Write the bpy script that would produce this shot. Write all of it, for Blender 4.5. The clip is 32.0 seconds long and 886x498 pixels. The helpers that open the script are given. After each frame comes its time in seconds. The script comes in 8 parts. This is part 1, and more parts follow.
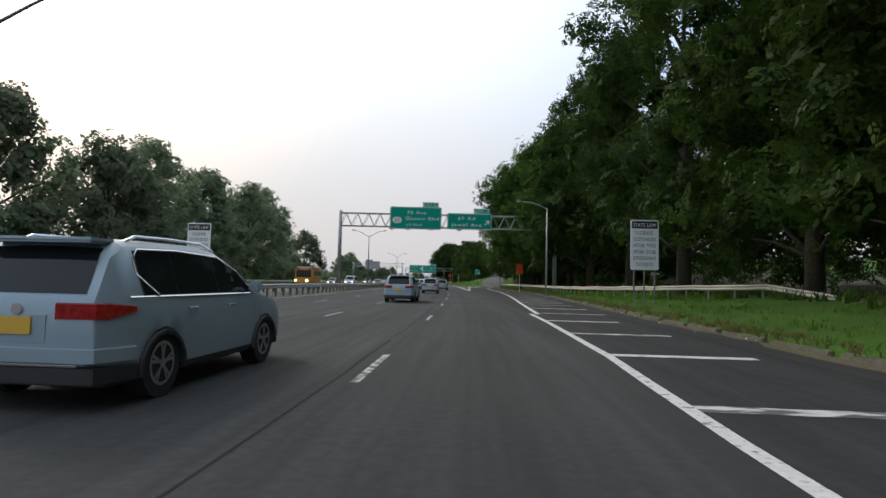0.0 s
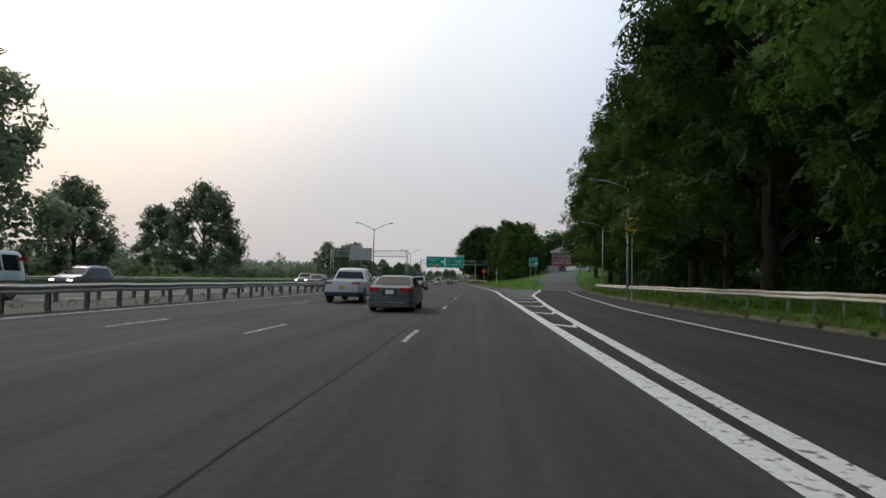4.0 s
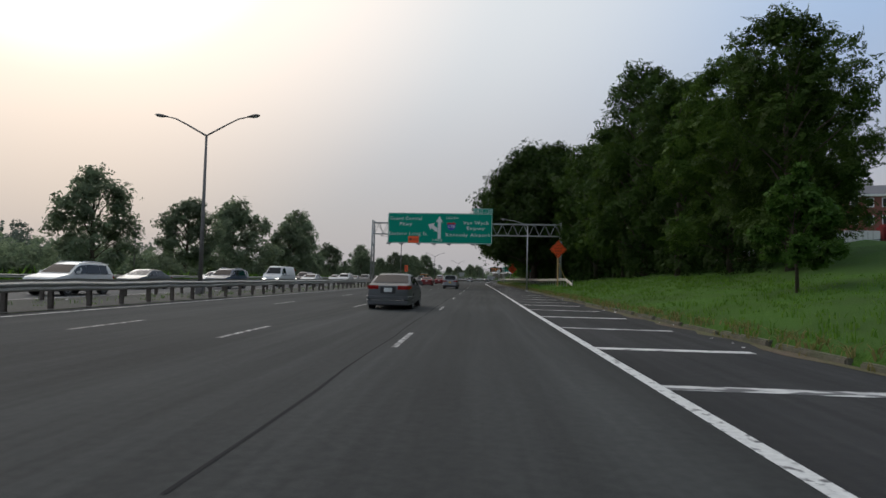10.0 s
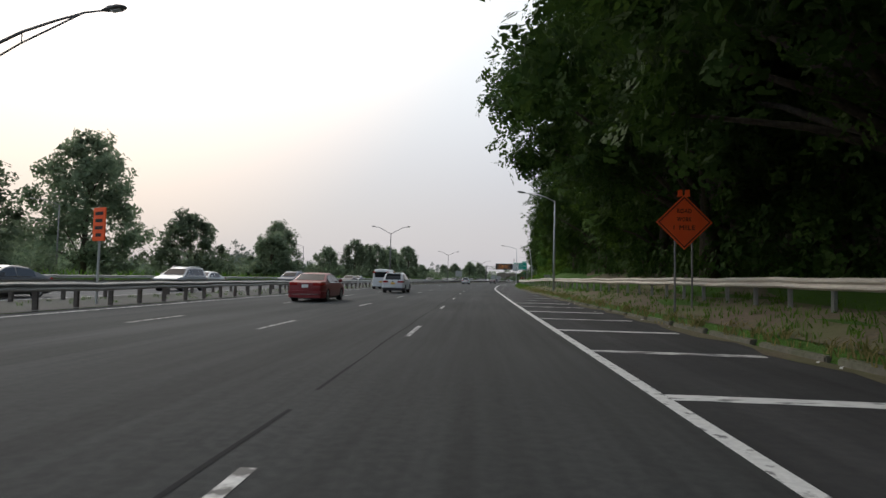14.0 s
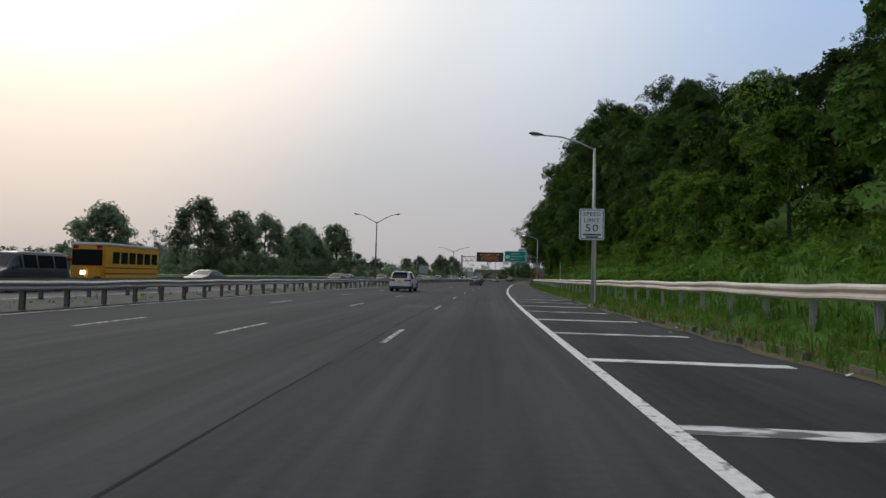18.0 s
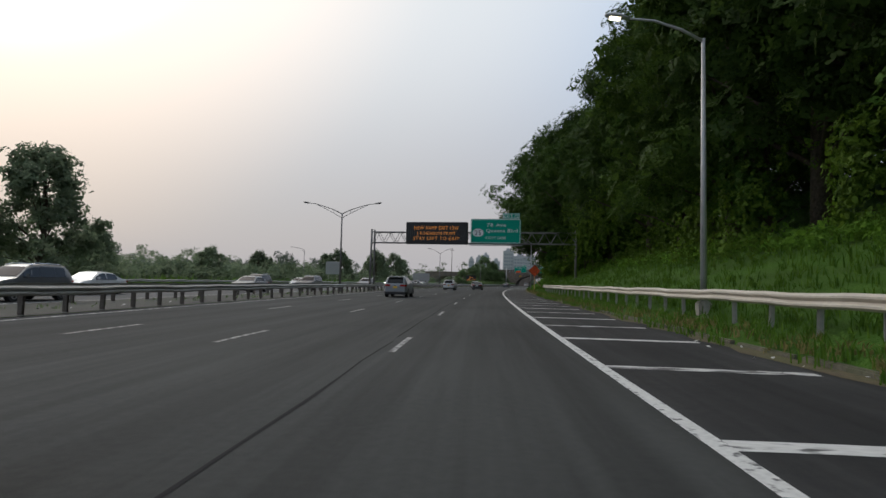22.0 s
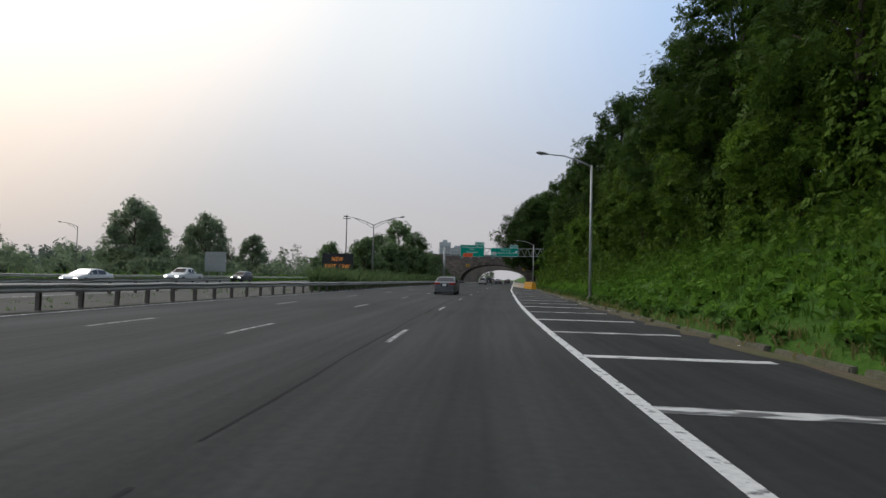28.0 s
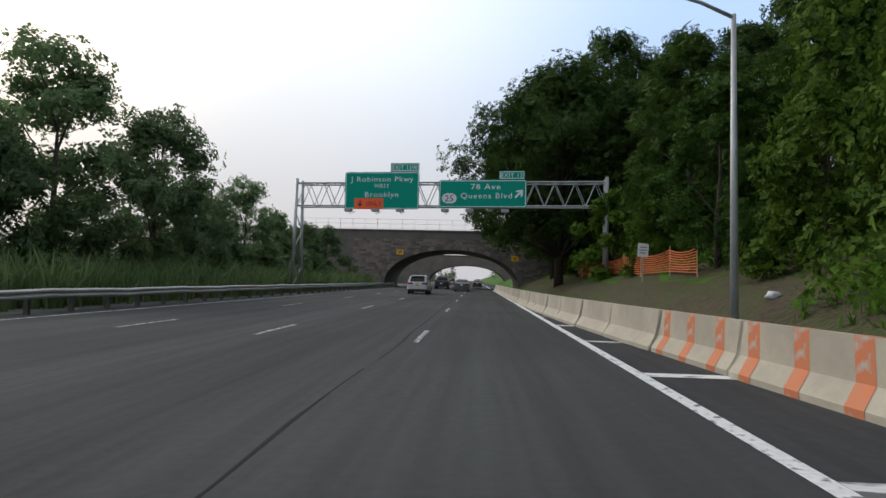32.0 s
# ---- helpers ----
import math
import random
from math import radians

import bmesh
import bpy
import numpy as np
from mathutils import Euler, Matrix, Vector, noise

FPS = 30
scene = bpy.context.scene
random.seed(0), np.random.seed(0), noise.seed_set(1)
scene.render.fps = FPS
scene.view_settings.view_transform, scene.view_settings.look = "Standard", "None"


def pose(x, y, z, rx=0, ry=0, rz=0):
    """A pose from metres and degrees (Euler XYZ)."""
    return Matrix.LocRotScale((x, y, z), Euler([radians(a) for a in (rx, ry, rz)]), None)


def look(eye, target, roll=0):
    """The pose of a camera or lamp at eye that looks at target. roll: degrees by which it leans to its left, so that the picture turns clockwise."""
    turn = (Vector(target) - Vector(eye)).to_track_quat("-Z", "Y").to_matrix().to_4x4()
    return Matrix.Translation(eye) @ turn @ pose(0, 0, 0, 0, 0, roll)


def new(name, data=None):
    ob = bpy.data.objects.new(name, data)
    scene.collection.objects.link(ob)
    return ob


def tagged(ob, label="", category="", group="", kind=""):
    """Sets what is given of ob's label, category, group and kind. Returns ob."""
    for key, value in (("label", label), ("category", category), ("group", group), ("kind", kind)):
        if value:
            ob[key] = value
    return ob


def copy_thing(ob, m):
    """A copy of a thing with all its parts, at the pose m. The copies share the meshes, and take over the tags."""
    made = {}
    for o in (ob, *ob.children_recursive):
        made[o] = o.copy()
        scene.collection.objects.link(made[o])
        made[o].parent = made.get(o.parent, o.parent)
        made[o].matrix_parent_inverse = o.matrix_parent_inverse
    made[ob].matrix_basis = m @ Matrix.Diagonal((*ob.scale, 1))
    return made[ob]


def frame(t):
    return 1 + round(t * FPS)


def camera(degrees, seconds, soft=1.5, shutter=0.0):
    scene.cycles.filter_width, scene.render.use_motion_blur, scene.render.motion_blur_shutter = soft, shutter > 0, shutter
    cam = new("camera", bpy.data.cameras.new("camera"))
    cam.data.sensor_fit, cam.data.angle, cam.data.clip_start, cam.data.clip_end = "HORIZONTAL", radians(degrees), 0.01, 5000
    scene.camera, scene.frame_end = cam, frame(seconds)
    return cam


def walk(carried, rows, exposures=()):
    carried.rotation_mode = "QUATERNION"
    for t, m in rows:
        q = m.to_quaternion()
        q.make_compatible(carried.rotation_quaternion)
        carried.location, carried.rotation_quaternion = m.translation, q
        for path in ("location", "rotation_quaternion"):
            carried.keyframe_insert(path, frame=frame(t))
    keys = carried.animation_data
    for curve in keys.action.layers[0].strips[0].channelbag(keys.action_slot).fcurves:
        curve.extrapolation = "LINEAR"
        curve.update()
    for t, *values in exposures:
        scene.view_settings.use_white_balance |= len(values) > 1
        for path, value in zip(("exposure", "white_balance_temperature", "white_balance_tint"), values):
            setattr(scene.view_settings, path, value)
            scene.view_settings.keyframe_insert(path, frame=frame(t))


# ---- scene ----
cam = camera(73.7, 32.0)

# The drive: seconds, x, y, yaw and pitch of a camera 1.3 m above the road.
DRIVE = [
    (0.0, 0.00, 0.00, 3.26, 3.20),
    (0.5, -0.05, 12.54, 3.78, 3.07),
    (1.0, -0.21, 25.07, 4.29, 3.00),
    (1.5, -0.49, 37.57, 4.81, 3.12),
    (2.0, -0.88, 50.01, 5.36, 3.32),
    (2.5, -1.38, 62.37, 5.90, 3.32),
    (3.0, -1.99, 74.67, 6.33, 2.95),
    (3.5, -2.68, 86.94, 6.71, 3.54),
    (4.0, -3.43, 99.25, 6.79, 3.00),
    (4.5, -4.17, 111.60, 6.70, 3.00),
    (5.0, -4.90, 123.99, 6.61, 3.00),
    (5.5, -5.63, 136.43, 6.63, 3.32),
    (6.0, -6.39, 148.90, 6.92, 3.40),
    (6.5, -7.23, 161.39, 7.37, 3.39),
    (7.0, -8.17, 173.88, 7.83, 3.32),
    (7.5, -9.20, 186.35, 8.24, 3.22),
    (8.0, -10.33, 198.79, 8.74, 3.36),
    (8.5, -11.57, 211.15, 9.25, 3.27),
    (9.0, -12.88, 223.44, 9.52, 3.23),
    (9.5, -14.22, 235.69, 9.59, 3.02),
    (10.0, -15.58, 247.98, 9.56, 2.82),
    (10.5, -16.93, 260.35, 9.49, 3.01),
    (11.0, -18.27, 272.78, 9.42, 2.59),
    (11.5, -19.59, 285.20, 9.29, 3.06),
    (12.0, -20.88, 297.53, 9.17, 3.14),
    (12.5, -22.14, 309.74, 9.19, 2.84),
    (13.0, -23.40, 321.89, 9.28, 2.86),
    (13.5, -24.70, 334.02, 9.50, 3.35),
    (14.0, -26.04, 346.14, 9.70, 2.86),
    (14.5, -27.41, 358.29, 9.79, 2.85),
    (15.0, -28.79, 370.50, 9.65, 3.00),
    (15.5, -30.12, 382.75, 9.36, 3.00),
    (16.0, -31.39, 395.05, 8.97, 3.00),
    (16.5, -32.57, 407.40, 8.55, 2.49),
    (17.0, -33.66, 419.79, 8.14, 3.05),
    (17.5, -34.67, 432.20, 7.71, 2.69),
    (18.0, -35.59, 444.64, 7.29, 2.71),
    (18.5, -36.40, 457.09, 6.78, 2.66),
    (19.0, -37.09, 469.50, 6.21, 2.90),
    (19.5, -37.67, 481.82, 5.75, 3.10),
    (20.0, -38.15, 494.04, 5.25, 2.91),
    (20.5, -38.50, 506.22, 4.68, 3.19),
    (21.0, -38.74, 518.39, 4.13, 3.06),
    (21.5, -38.86, 530.52, 3.61, 2.87),
    (22.0, -38.88, 542.60, 3.17, 3.20),
    (22.5, -38.82, 554.65, 2.79, 3.01),
    (23.0, -38.67, 566.69, 2.43, 3.19),
    (23.5, -38.46, 578.70, 2.07, 2.79),
    (24.0, -38.17, 590.71, 1.78, 3.04),
    (24.5, -37.81, 602.73, 1.35, 2.77),
    (25.0, -37.34, 614.78, 0.79, 3.00),
    (25.5, -36.74, 626.86, 0.15, 3.00),
    (26.0, -36.01, 638.96, -0.52, 3.00),
    (26.5, -35.13, 651.08, -1.20, 2.72),
    (27.0, -34.11, 663.22, -1.85, 2.46),
    (27.5, -32.95, 675.37, -2.42, 2.75),
    (28.0, -31.67, 687.53, -3.01, 2.85),
    (28.5, -30.27, 699.66, -3.61, 2.72),
    (29.0, -28.74, 711.74, -4.27, 2.81),
    (29.5, -27.08, 723.77, -4.86, 2.74),
    (30.0, -25.32, 735.75, -5.25, 2.80),
    (30.5, -23.49, 747.72, -5.59, 2.91),
    (31.0, -21.59, 759.66, -5.87, 2.91),
    (31.5, -19.63, 771.59, -6.21, 2.95),
    (32.0, -17.59, 783.49, -6.62, 3.01),
]
EXPOSURE = [(t, stops, 6250, 7) for t, stops in ((0, 0.7), (1, 0.55), (3, 0.5), (6, 0.22), (9, 0.1), (11.5, 0.25), (13, 0.5), (14, 0.55), (16.5, 0.2), (22, 0.2), (24, 0.25), (28, 0.36), (30, 0.4), (31, 0.5), (32, 0.65))]
LEAN = pose(0, 0, 0, 0, 0, 1.34)
walk(cam, [(t, pose(x, y, 1.3, 90 + p, 0, w) @ LEAN) for t, x, y, w, p in DRIVE], EXPOSURE)

# ---- sky, sun and exposure ----
SUN_AZ, SUN_EL = radians(-45), radians(35)      # clockwise from +y, above the horizon
SUN_WAY = (math.sin(SUN_AZ) * math.cos(SUN_EL), math.cos(SUN_AZ) * math.cos(SUN_EL), math.sin(SUN_EL))
world = bpy.data.worlds.new("hazy_evening_sky")
scene.world = world
world.use_nodes = True
wn = world.node_tree
sky = wn.nodes.new("ShaderNodeTexSky")
sky.sky_type = "NISHITA"
sky.sun_disc = False
sky.sun_elevation = SUN_EL
sky.sun_rotation = SUN_AZ
sky.air_density = 1.4
sky.dust_density = 4.0
sky.ozone_density = 1.0


def sky_step(value, lo, hi):
    """A smooth step of a sky coordinate from 0 at lo to 1 at hi."""
    r = wn.nodes.new("ShaderNodeMapRange")
    r.interpolation_type = "SMOOTHSTEP"
    r.inputs["From Min"].default_value, r.inputs["From Max"].default_value = lo, hi
    wn.links.new(value, r.inputs["Value"])
    return r.outputs["Result"]


def sky_mix(kind, fac, a, b):
    """Two sky colours mixed or added; each a node's output or a colour."""
    x = wn.nodes.new("ShaderNodeMix")
    x.data_type, x.blend_type = "RGBA", kind
    if hasattr(fac, "node"):
        wn.links.new(fac, x.inputs["Factor"])
    else:
        x.inputs["Factor"].default_value = fac
    for key, c in (("A", a), ("B", b)):
        if hasattr(c, "node"):
            wn.links.new(c, x.inputs[key])
        else:
            x.inputs[key].default_value = (*[q / 0.06 for q in c], 1)
    return x.outputs["Result"]


# summer haze: white and warm round the low sun, bluer away from it, dull along the horizon
sky_way = wn.nodes.new("ShaderNodeTexCoord")
sky_dot = wn.nodes.new("ShaderNodeVectorMath")
sky_dot.operation = "DOT_PRODUCT"
sky_dot.inputs[1].default_value = SUN_WAY
wn.links.new(sky_way.outputs["Generated"], sky_dot.inputs[0])
sky_xyz = wn.nodes.new("ShaderNodeSeparateXYZ")
wn.links.new(sky_way.outputs["Generated"], sky_xyz.inputs[0])
near_sun, height = sky_dot.outputs["Value"], sky_xyz.outputs["Z"]
upper = sky_mix("MIX", sky_step(near_sun, 0.43, 0.81), (0.40, 0.53, 0.76), (0.77, 0.77, 0.78))
upper = sky_mix("MIX", sky_step(near_sun, 0.2, -0.4), upper, (0.5, 0.53, 0.58))
upper = sky_mix("MIX", sky_step(height, 0.5, 0.9), upper, (0.58, 0.6, 0.64))
veil = sky_mix("MIX", sky_step(height, 0.06, 0.46), (0.46, 0.435, 0.455), upper)
veil = sky_mix("ADD", sky_step(near_sun, 0.788, 0.985), veil, (0.40, 0.21, 0.06))
veil = sky_mix("ADD", sky_step(near_sun, 0.94, 0.99), veil, (0.35, 0.42, 0.55))
back = wn.nodes["Background"]
back.inputs["Strength"].default_value = 0.06
wn.links.new(sky_mix("MIX", 0.85, sky.outputs["Color"], veil), back.inputs["Color"])
sun = new("sun", bpy.data.lights.new("sun", "SUN"))
sun.data.energy = 0.6
sun.data.angle = radians(14)
sun.data.color = (1.0, 0.94, 0.85)
sun.matrix_world = look((0, 0, 60), (-SUN_WAY[0], -SUN_WAY[1], 60 - SUN_WAY[2]))

# ---- the parkway's axis: distance, x, y, heading ----
AXIS = np.array([
    (0, 0.00, 0.00, -0.03),
    (40, -0.56, 39.99, 1.62),
    (80, -2.29, 79.96, 3.21),
    (120, -4.66, 119.89, 3.35),
    (160, -7.12, 159.81, 4.02),
    (200, -10.42, 199.67, 5.49),
    (240, -14.64, 239.45, 6.29),
    (280, -18.96, 279.22, 6.07),
    (320, -23.10, 319.00, 5.97),
    (360, -27.46, 358.76, 6.49),
    (400, -31.72, 398.53, 5.56),
    (440, -35.13, 438.39, 4.21),
    (480, -37.51, 478.31, 2.59),
    (520, -38.74, 518.29, 0.84),
    (560, -38.77, 558.29, -0.61),
    (600, -37.94, 598.28, -1.78),
    (640, -36.05, 638.24, -3.77),
    (680, -32.67, 678.09, -5.84),
    (720, -27.90, 717.80, -7.86),
    (760, -21.96, 757.36, -9.11),
    (800, -15.27, 796.80, -9.91),
])
AX_H = np.radians(AXIS[:, 3])


def along(s):
    """x, y and heading of the axis at s metres."""
    if s <= 0:
        h = AX_H[0]
        return s * -math.sin(h), s * math.cos(h), h
    if s >= 800:
        h = AX_H[-1]
        return AXIS[-1, 1] - (s - 800) * math.sin(h), AXIS[-1, 2] + (s - 800) * math.cos(h), h
    i = min(int(s // 40), 19)
    u = (s - 40 * i) / 40
    a, b = AXIS[i], AXIS[i + 1]
    h0, h1 = AX_H[i], AX_H[i + 1]
    k00, k10, k01, k11 = 2*u**3 - 3*u*u + 1, u**3 - 2*u*u + u, 3*u*u - 2*u**3, u**3 - u*u
    L = math.hypot(b[1] - a[1], b[2] - a[2])
    x = k00*a[1] - k10*L*math.sin(h0) + k01*b[1] - k11*L*math.sin(h1)
    y = k00*a[2] + k10*L*math.cos(h0) + k01*b[2] + k11*L*math.cos(h1)
    return x, y, h0 + (h1 - h0) * u


def at(s, n, z=0.0):
    """The place s metres along and n metres to the right of the axis."""
    x, y, h = along(s)
    return Vector((x + n * math.cos(h), y + n * math.sin(h), z))


def stand(s, n, z=0.0, turn=0.0):
    """A pose at (s, n) whose y axis runs along the road, turned by some degrees."""
    x, y, h = along(s)
    return pose(x + n * math.cos(h), y + n * math.sin(h), z, 0, 0, math.degrees(h) + turn)


def ease(s, table):
    """Smooth steps between (s, value) pairs."""
    if s <= table[0][0]:
        return table[0][1]
    for (a, va), (b, vb) in zip(table, table[1:]):
        if s <= b:
            u = (s - a) / (b - a)
            u = u * u * (3 - 2 * u)
            return va + (vb - va) * u
    return table[-1][1]


def bend(s, table):
    """Straight runs between (s, value) pairs, with the corners eased over a few metres."""
    def run(q):
        if q <= table[0][0]:
            return table[0][1]
        for (a, va), (b, vb) in zip(table, table[1:]):
            if q <= b:
                return va + (vb - va) * (q - a) / (b - a)
        return table[-1][1]
    return (run(s - 5) + 2 * run(s) + run(s + 5)) / 4



# ---- materials ----
def material(name, colour, rough=0.6, metal=0.0, grain=None, stain=None, bump=None, wear=None, emit=0.0, spec=0.5):
    """A surface. grain, stain: (scale, colour, amount); bump: (scale, strength, metres); wear: (scale, colour, from, to)."""
    m = bpy.data.materials.new(name)
    m.use_nodes = True
    t = m.node_tree
    b = t.nodes["Principled BSDF"]
    b.inputs["Roughness"].default_value = rough
    b.inputs["Metallic"].default_value = metal
    b.inputs["Specular IOR Level"].default_value = spec
    co = t.nodes.new("ShaderNodeTexCoord")
    rgb = t.nodes.new("ShaderNodeRGB")
    rgb.outputs[0].default_value = (*colour, 1)
    last = rgb.outputs[0]

    def noisy(scale, detail=4.0, lo=0.35, hi=0.65):
        n = t.nodes.new("ShaderNodeTexNoise")
        n.inputs["Scale"].default_value = scale
        n.inputs["Detail"].default_value = detail
        t.links.new(co.outputs["Object"], n.inputs["Vector"])
        r = t.nodes.new("ShaderNodeMapRange")
        r.inputs["From Min"].default_value, r.inputs["From Max"].default_value = lo, hi
        t.links.new(n.outputs["Fac"], r.inputs["Value"])
        return r.outputs["Result"], n.outputs["Fac"]

    def blend(fac, amount, colour2):
        nonlocal last
        k = t.nodes.new("ShaderNodeMath")
        k.operation = "MULTIPLY"
        t.links.new(fac, k.inputs[0])
        k.inputs[1].default_value = amount
        x = t.nodes.new("ShaderNodeMix")
        x.data_type = "RGBA"
        t.links.new(k.outputs[0], x.inputs["Factor"])
        t.links.new(last, x.inputs["A"])
        x.inputs["B"].default_value = (*colour2, 1)
        last = x.outputs["Result"]

    for spec_ in (grain, stain):
        if spec_:
            blend(noisy(spec_[0])[0], spec_[2], spec_[1])
    if wear:
        blend(noisy(wear[0], 6.0, wear[2], wear[3])[0], 1.0, wear[1])
    t.links.new(last, b.inputs["Base Color"])
    if bump:
        n = noisy(bump[0], 5.0)[1]
        k = t.nodes.new("ShaderNodeBump")
        k.inputs["Strength"].default_value = bump[1]
        k.inputs["Distance"].default_value = bump[2]
        t.links.new(n, k.inputs["Height"])
        t.links.new(k.outputs["Normal"], b.inputs["Normal"])
    if emit:
        t.links.new(last, b.inputs["Emission Color"])
        b.inputs["Emission Strength"].default_value = emit
    return m


SEAL = material("crack_sealer", (0.034, 0.034, 0.035), 0.95, grain=(4, (0.03, 0.03, 0.03), 0.6), spec=0.05)
PAINT = material("road_paint", (0.72, 0.72, 0.7), 0.6, grain=(14, (0.5, 0.5, 0.49), 0.6), wear=(7, (0.11, 0.11, 0.11), 0.56, 0.66))
DASH_PAINT = material("scuffed_lane_paint", (0.55, 0.55, 0.53), 0.65, grain=(16, (0.36, 0.36, 0.36), 0.7), wear=(4.5, (0.07, 0.07, 0.07), 0.42, 0.54))
WORN_PAINT = material("worn_road_paint", (0.66, 0.66, 0.64), 0.65, grain=(16, (0.45, 0.45, 0.45), 0.6), wear=(5, (0.1, 0.1, 0.1), 0.47, 0.56))
GRAVEL = material("median_gravel", (0.085, 0.08, 0.072), 0.95, grain=(18, (0.045, 0.043, 0.04), 0.8), stain=(0.7, (0.06, 0.066, 0.042), 0.6), bump=(25, 0.8, 0.03))
GRASS = material("grass", (0.05, 0.12, 0.013), 0.9, grain=(5, (0.075, 0.155, 0.02), 0.8), stain=(0.3, (0.045, 0.088, 0.014), 0.8), bump=(14, 1.0, 0.08), spec=0.15)
EARTH = material("bare_earth", (0.15, 0.115, 0.08), 0.95, grain=(7, (0.09, 0.075, 0.055), 0.8), stain=(0.5, (0.11, 0.12, 0.05), 0.7), bump=(10, 0.8, 0.05), spec=0.2)
CURB = material("old_stone_curb", (0.17, 0.15, 0.12), 0.9, grain=(8, (0.1, 0.09, 0.07), 0.8), stain=(1.2, (0.07, 0.085, 0.035), 0.9), bump=(12, 0.8, 0.03))
CONCRETE = material("concrete", (0.42, 0.39, 0.34), 0.85, grain=(9, (0.3, 0.28, 0.25), 0.6), stain=(0.9, (0.24, 0.22, 0.19), 0.6), bump=(16, 0.4, 0.015))
STEEL = material("galvanised_steel", (0.42, 0.43, 0.43), 0.5, 0.6, grain=(12, (0.3, 0.31, 0.31), 0.6), stain=(0.8, (0.25, 0.24, 0.22), 0.45))
RAIL = material("weathered_guardrail", (0.45, 0.44, 0.41), 0.55, 0.4, grain=(10, (0.34, 0.33, 0.31), 0.6), stain=(0.5, (0.26, 0.24, 0.21), 0.5))
PALE_RAIL = material("pale_guardrail", (0.62, 0.58, 0.5), 0.6, 0.15, grain=(8, (0.5, 0.46, 0.4), 0.6), stain=(0.6, (0.36, 0.31, 0.25), 0.5))
POST = material("rusty_post", (0.16, 0.14, 0.12), 0.75, 0.3, grain=(14, (0.1, 0.08, 0.065), 0.7))
POLE = material("lamp_pole_steel", (0.5, 0.5, 0.49), 0.5, 0.35, grain=(7, (0.38, 0.38, 0.38), 0.5), stain=(1.1, (0.3, 0.29, 0.27), 0.4))
DARK_POLE = material("dark_weathered_steel", (0.21, 0.2, 0.195), 0.6, 0.4, grain=(9, (0.14, 0.135, 0.13), 0.6))
GREEN = material("sign_green", (0.0, 0.3, 0.2), 0.5, spec=0.2, grain=(3, (0.0, 0.26, 0.17), 0.4), stain=(0.7, (0.01, 0.3, 0.21), 0.4))
WHITE = material("sign_white", (0.8, 0.81, 0.79), 0.5, grain=(4, (0.7, 0.71, 0.69), 0.4))
ORANGE = material("sign_orange", (1.0, 0.13, 0.025), 0.5, grain=(3, (0.92, 0.1, 0.02), 0.5))
BLACK = material("sign_black", (0.012, 0.012, 0.012), 0.6, grain=(6, (0.03, 0.03, 0.03), 0.4))
YELLOW = material("sign_yellow", (0.8, 0.42, 0.01), 0.5, grain=(3, (0.7, 0.35, 0.01), 0.4))
ALU = material("sign_back", (0.36, 0.36, 0.35), 0.55, 0.35, grain=(4, (0.27, 0.27, 0.26), 0.6))
BARK = material("bark", (0.1, 0.08, 0.06), 0.95, grain=(9, (0.05, 0.042, 0.034), 0.8), bump=(9, 1.0, 0.06), spec=0.2)
STONE = material("bridge_stone", (0.2, 0.16, 0.13), 0.9, grain=(5, (0.12, 0.1, 0.085), 0.7), stain=(0.4, (0.09, 0.08, 0.07), 0.6), bump=(6, 0.8, 0.04))


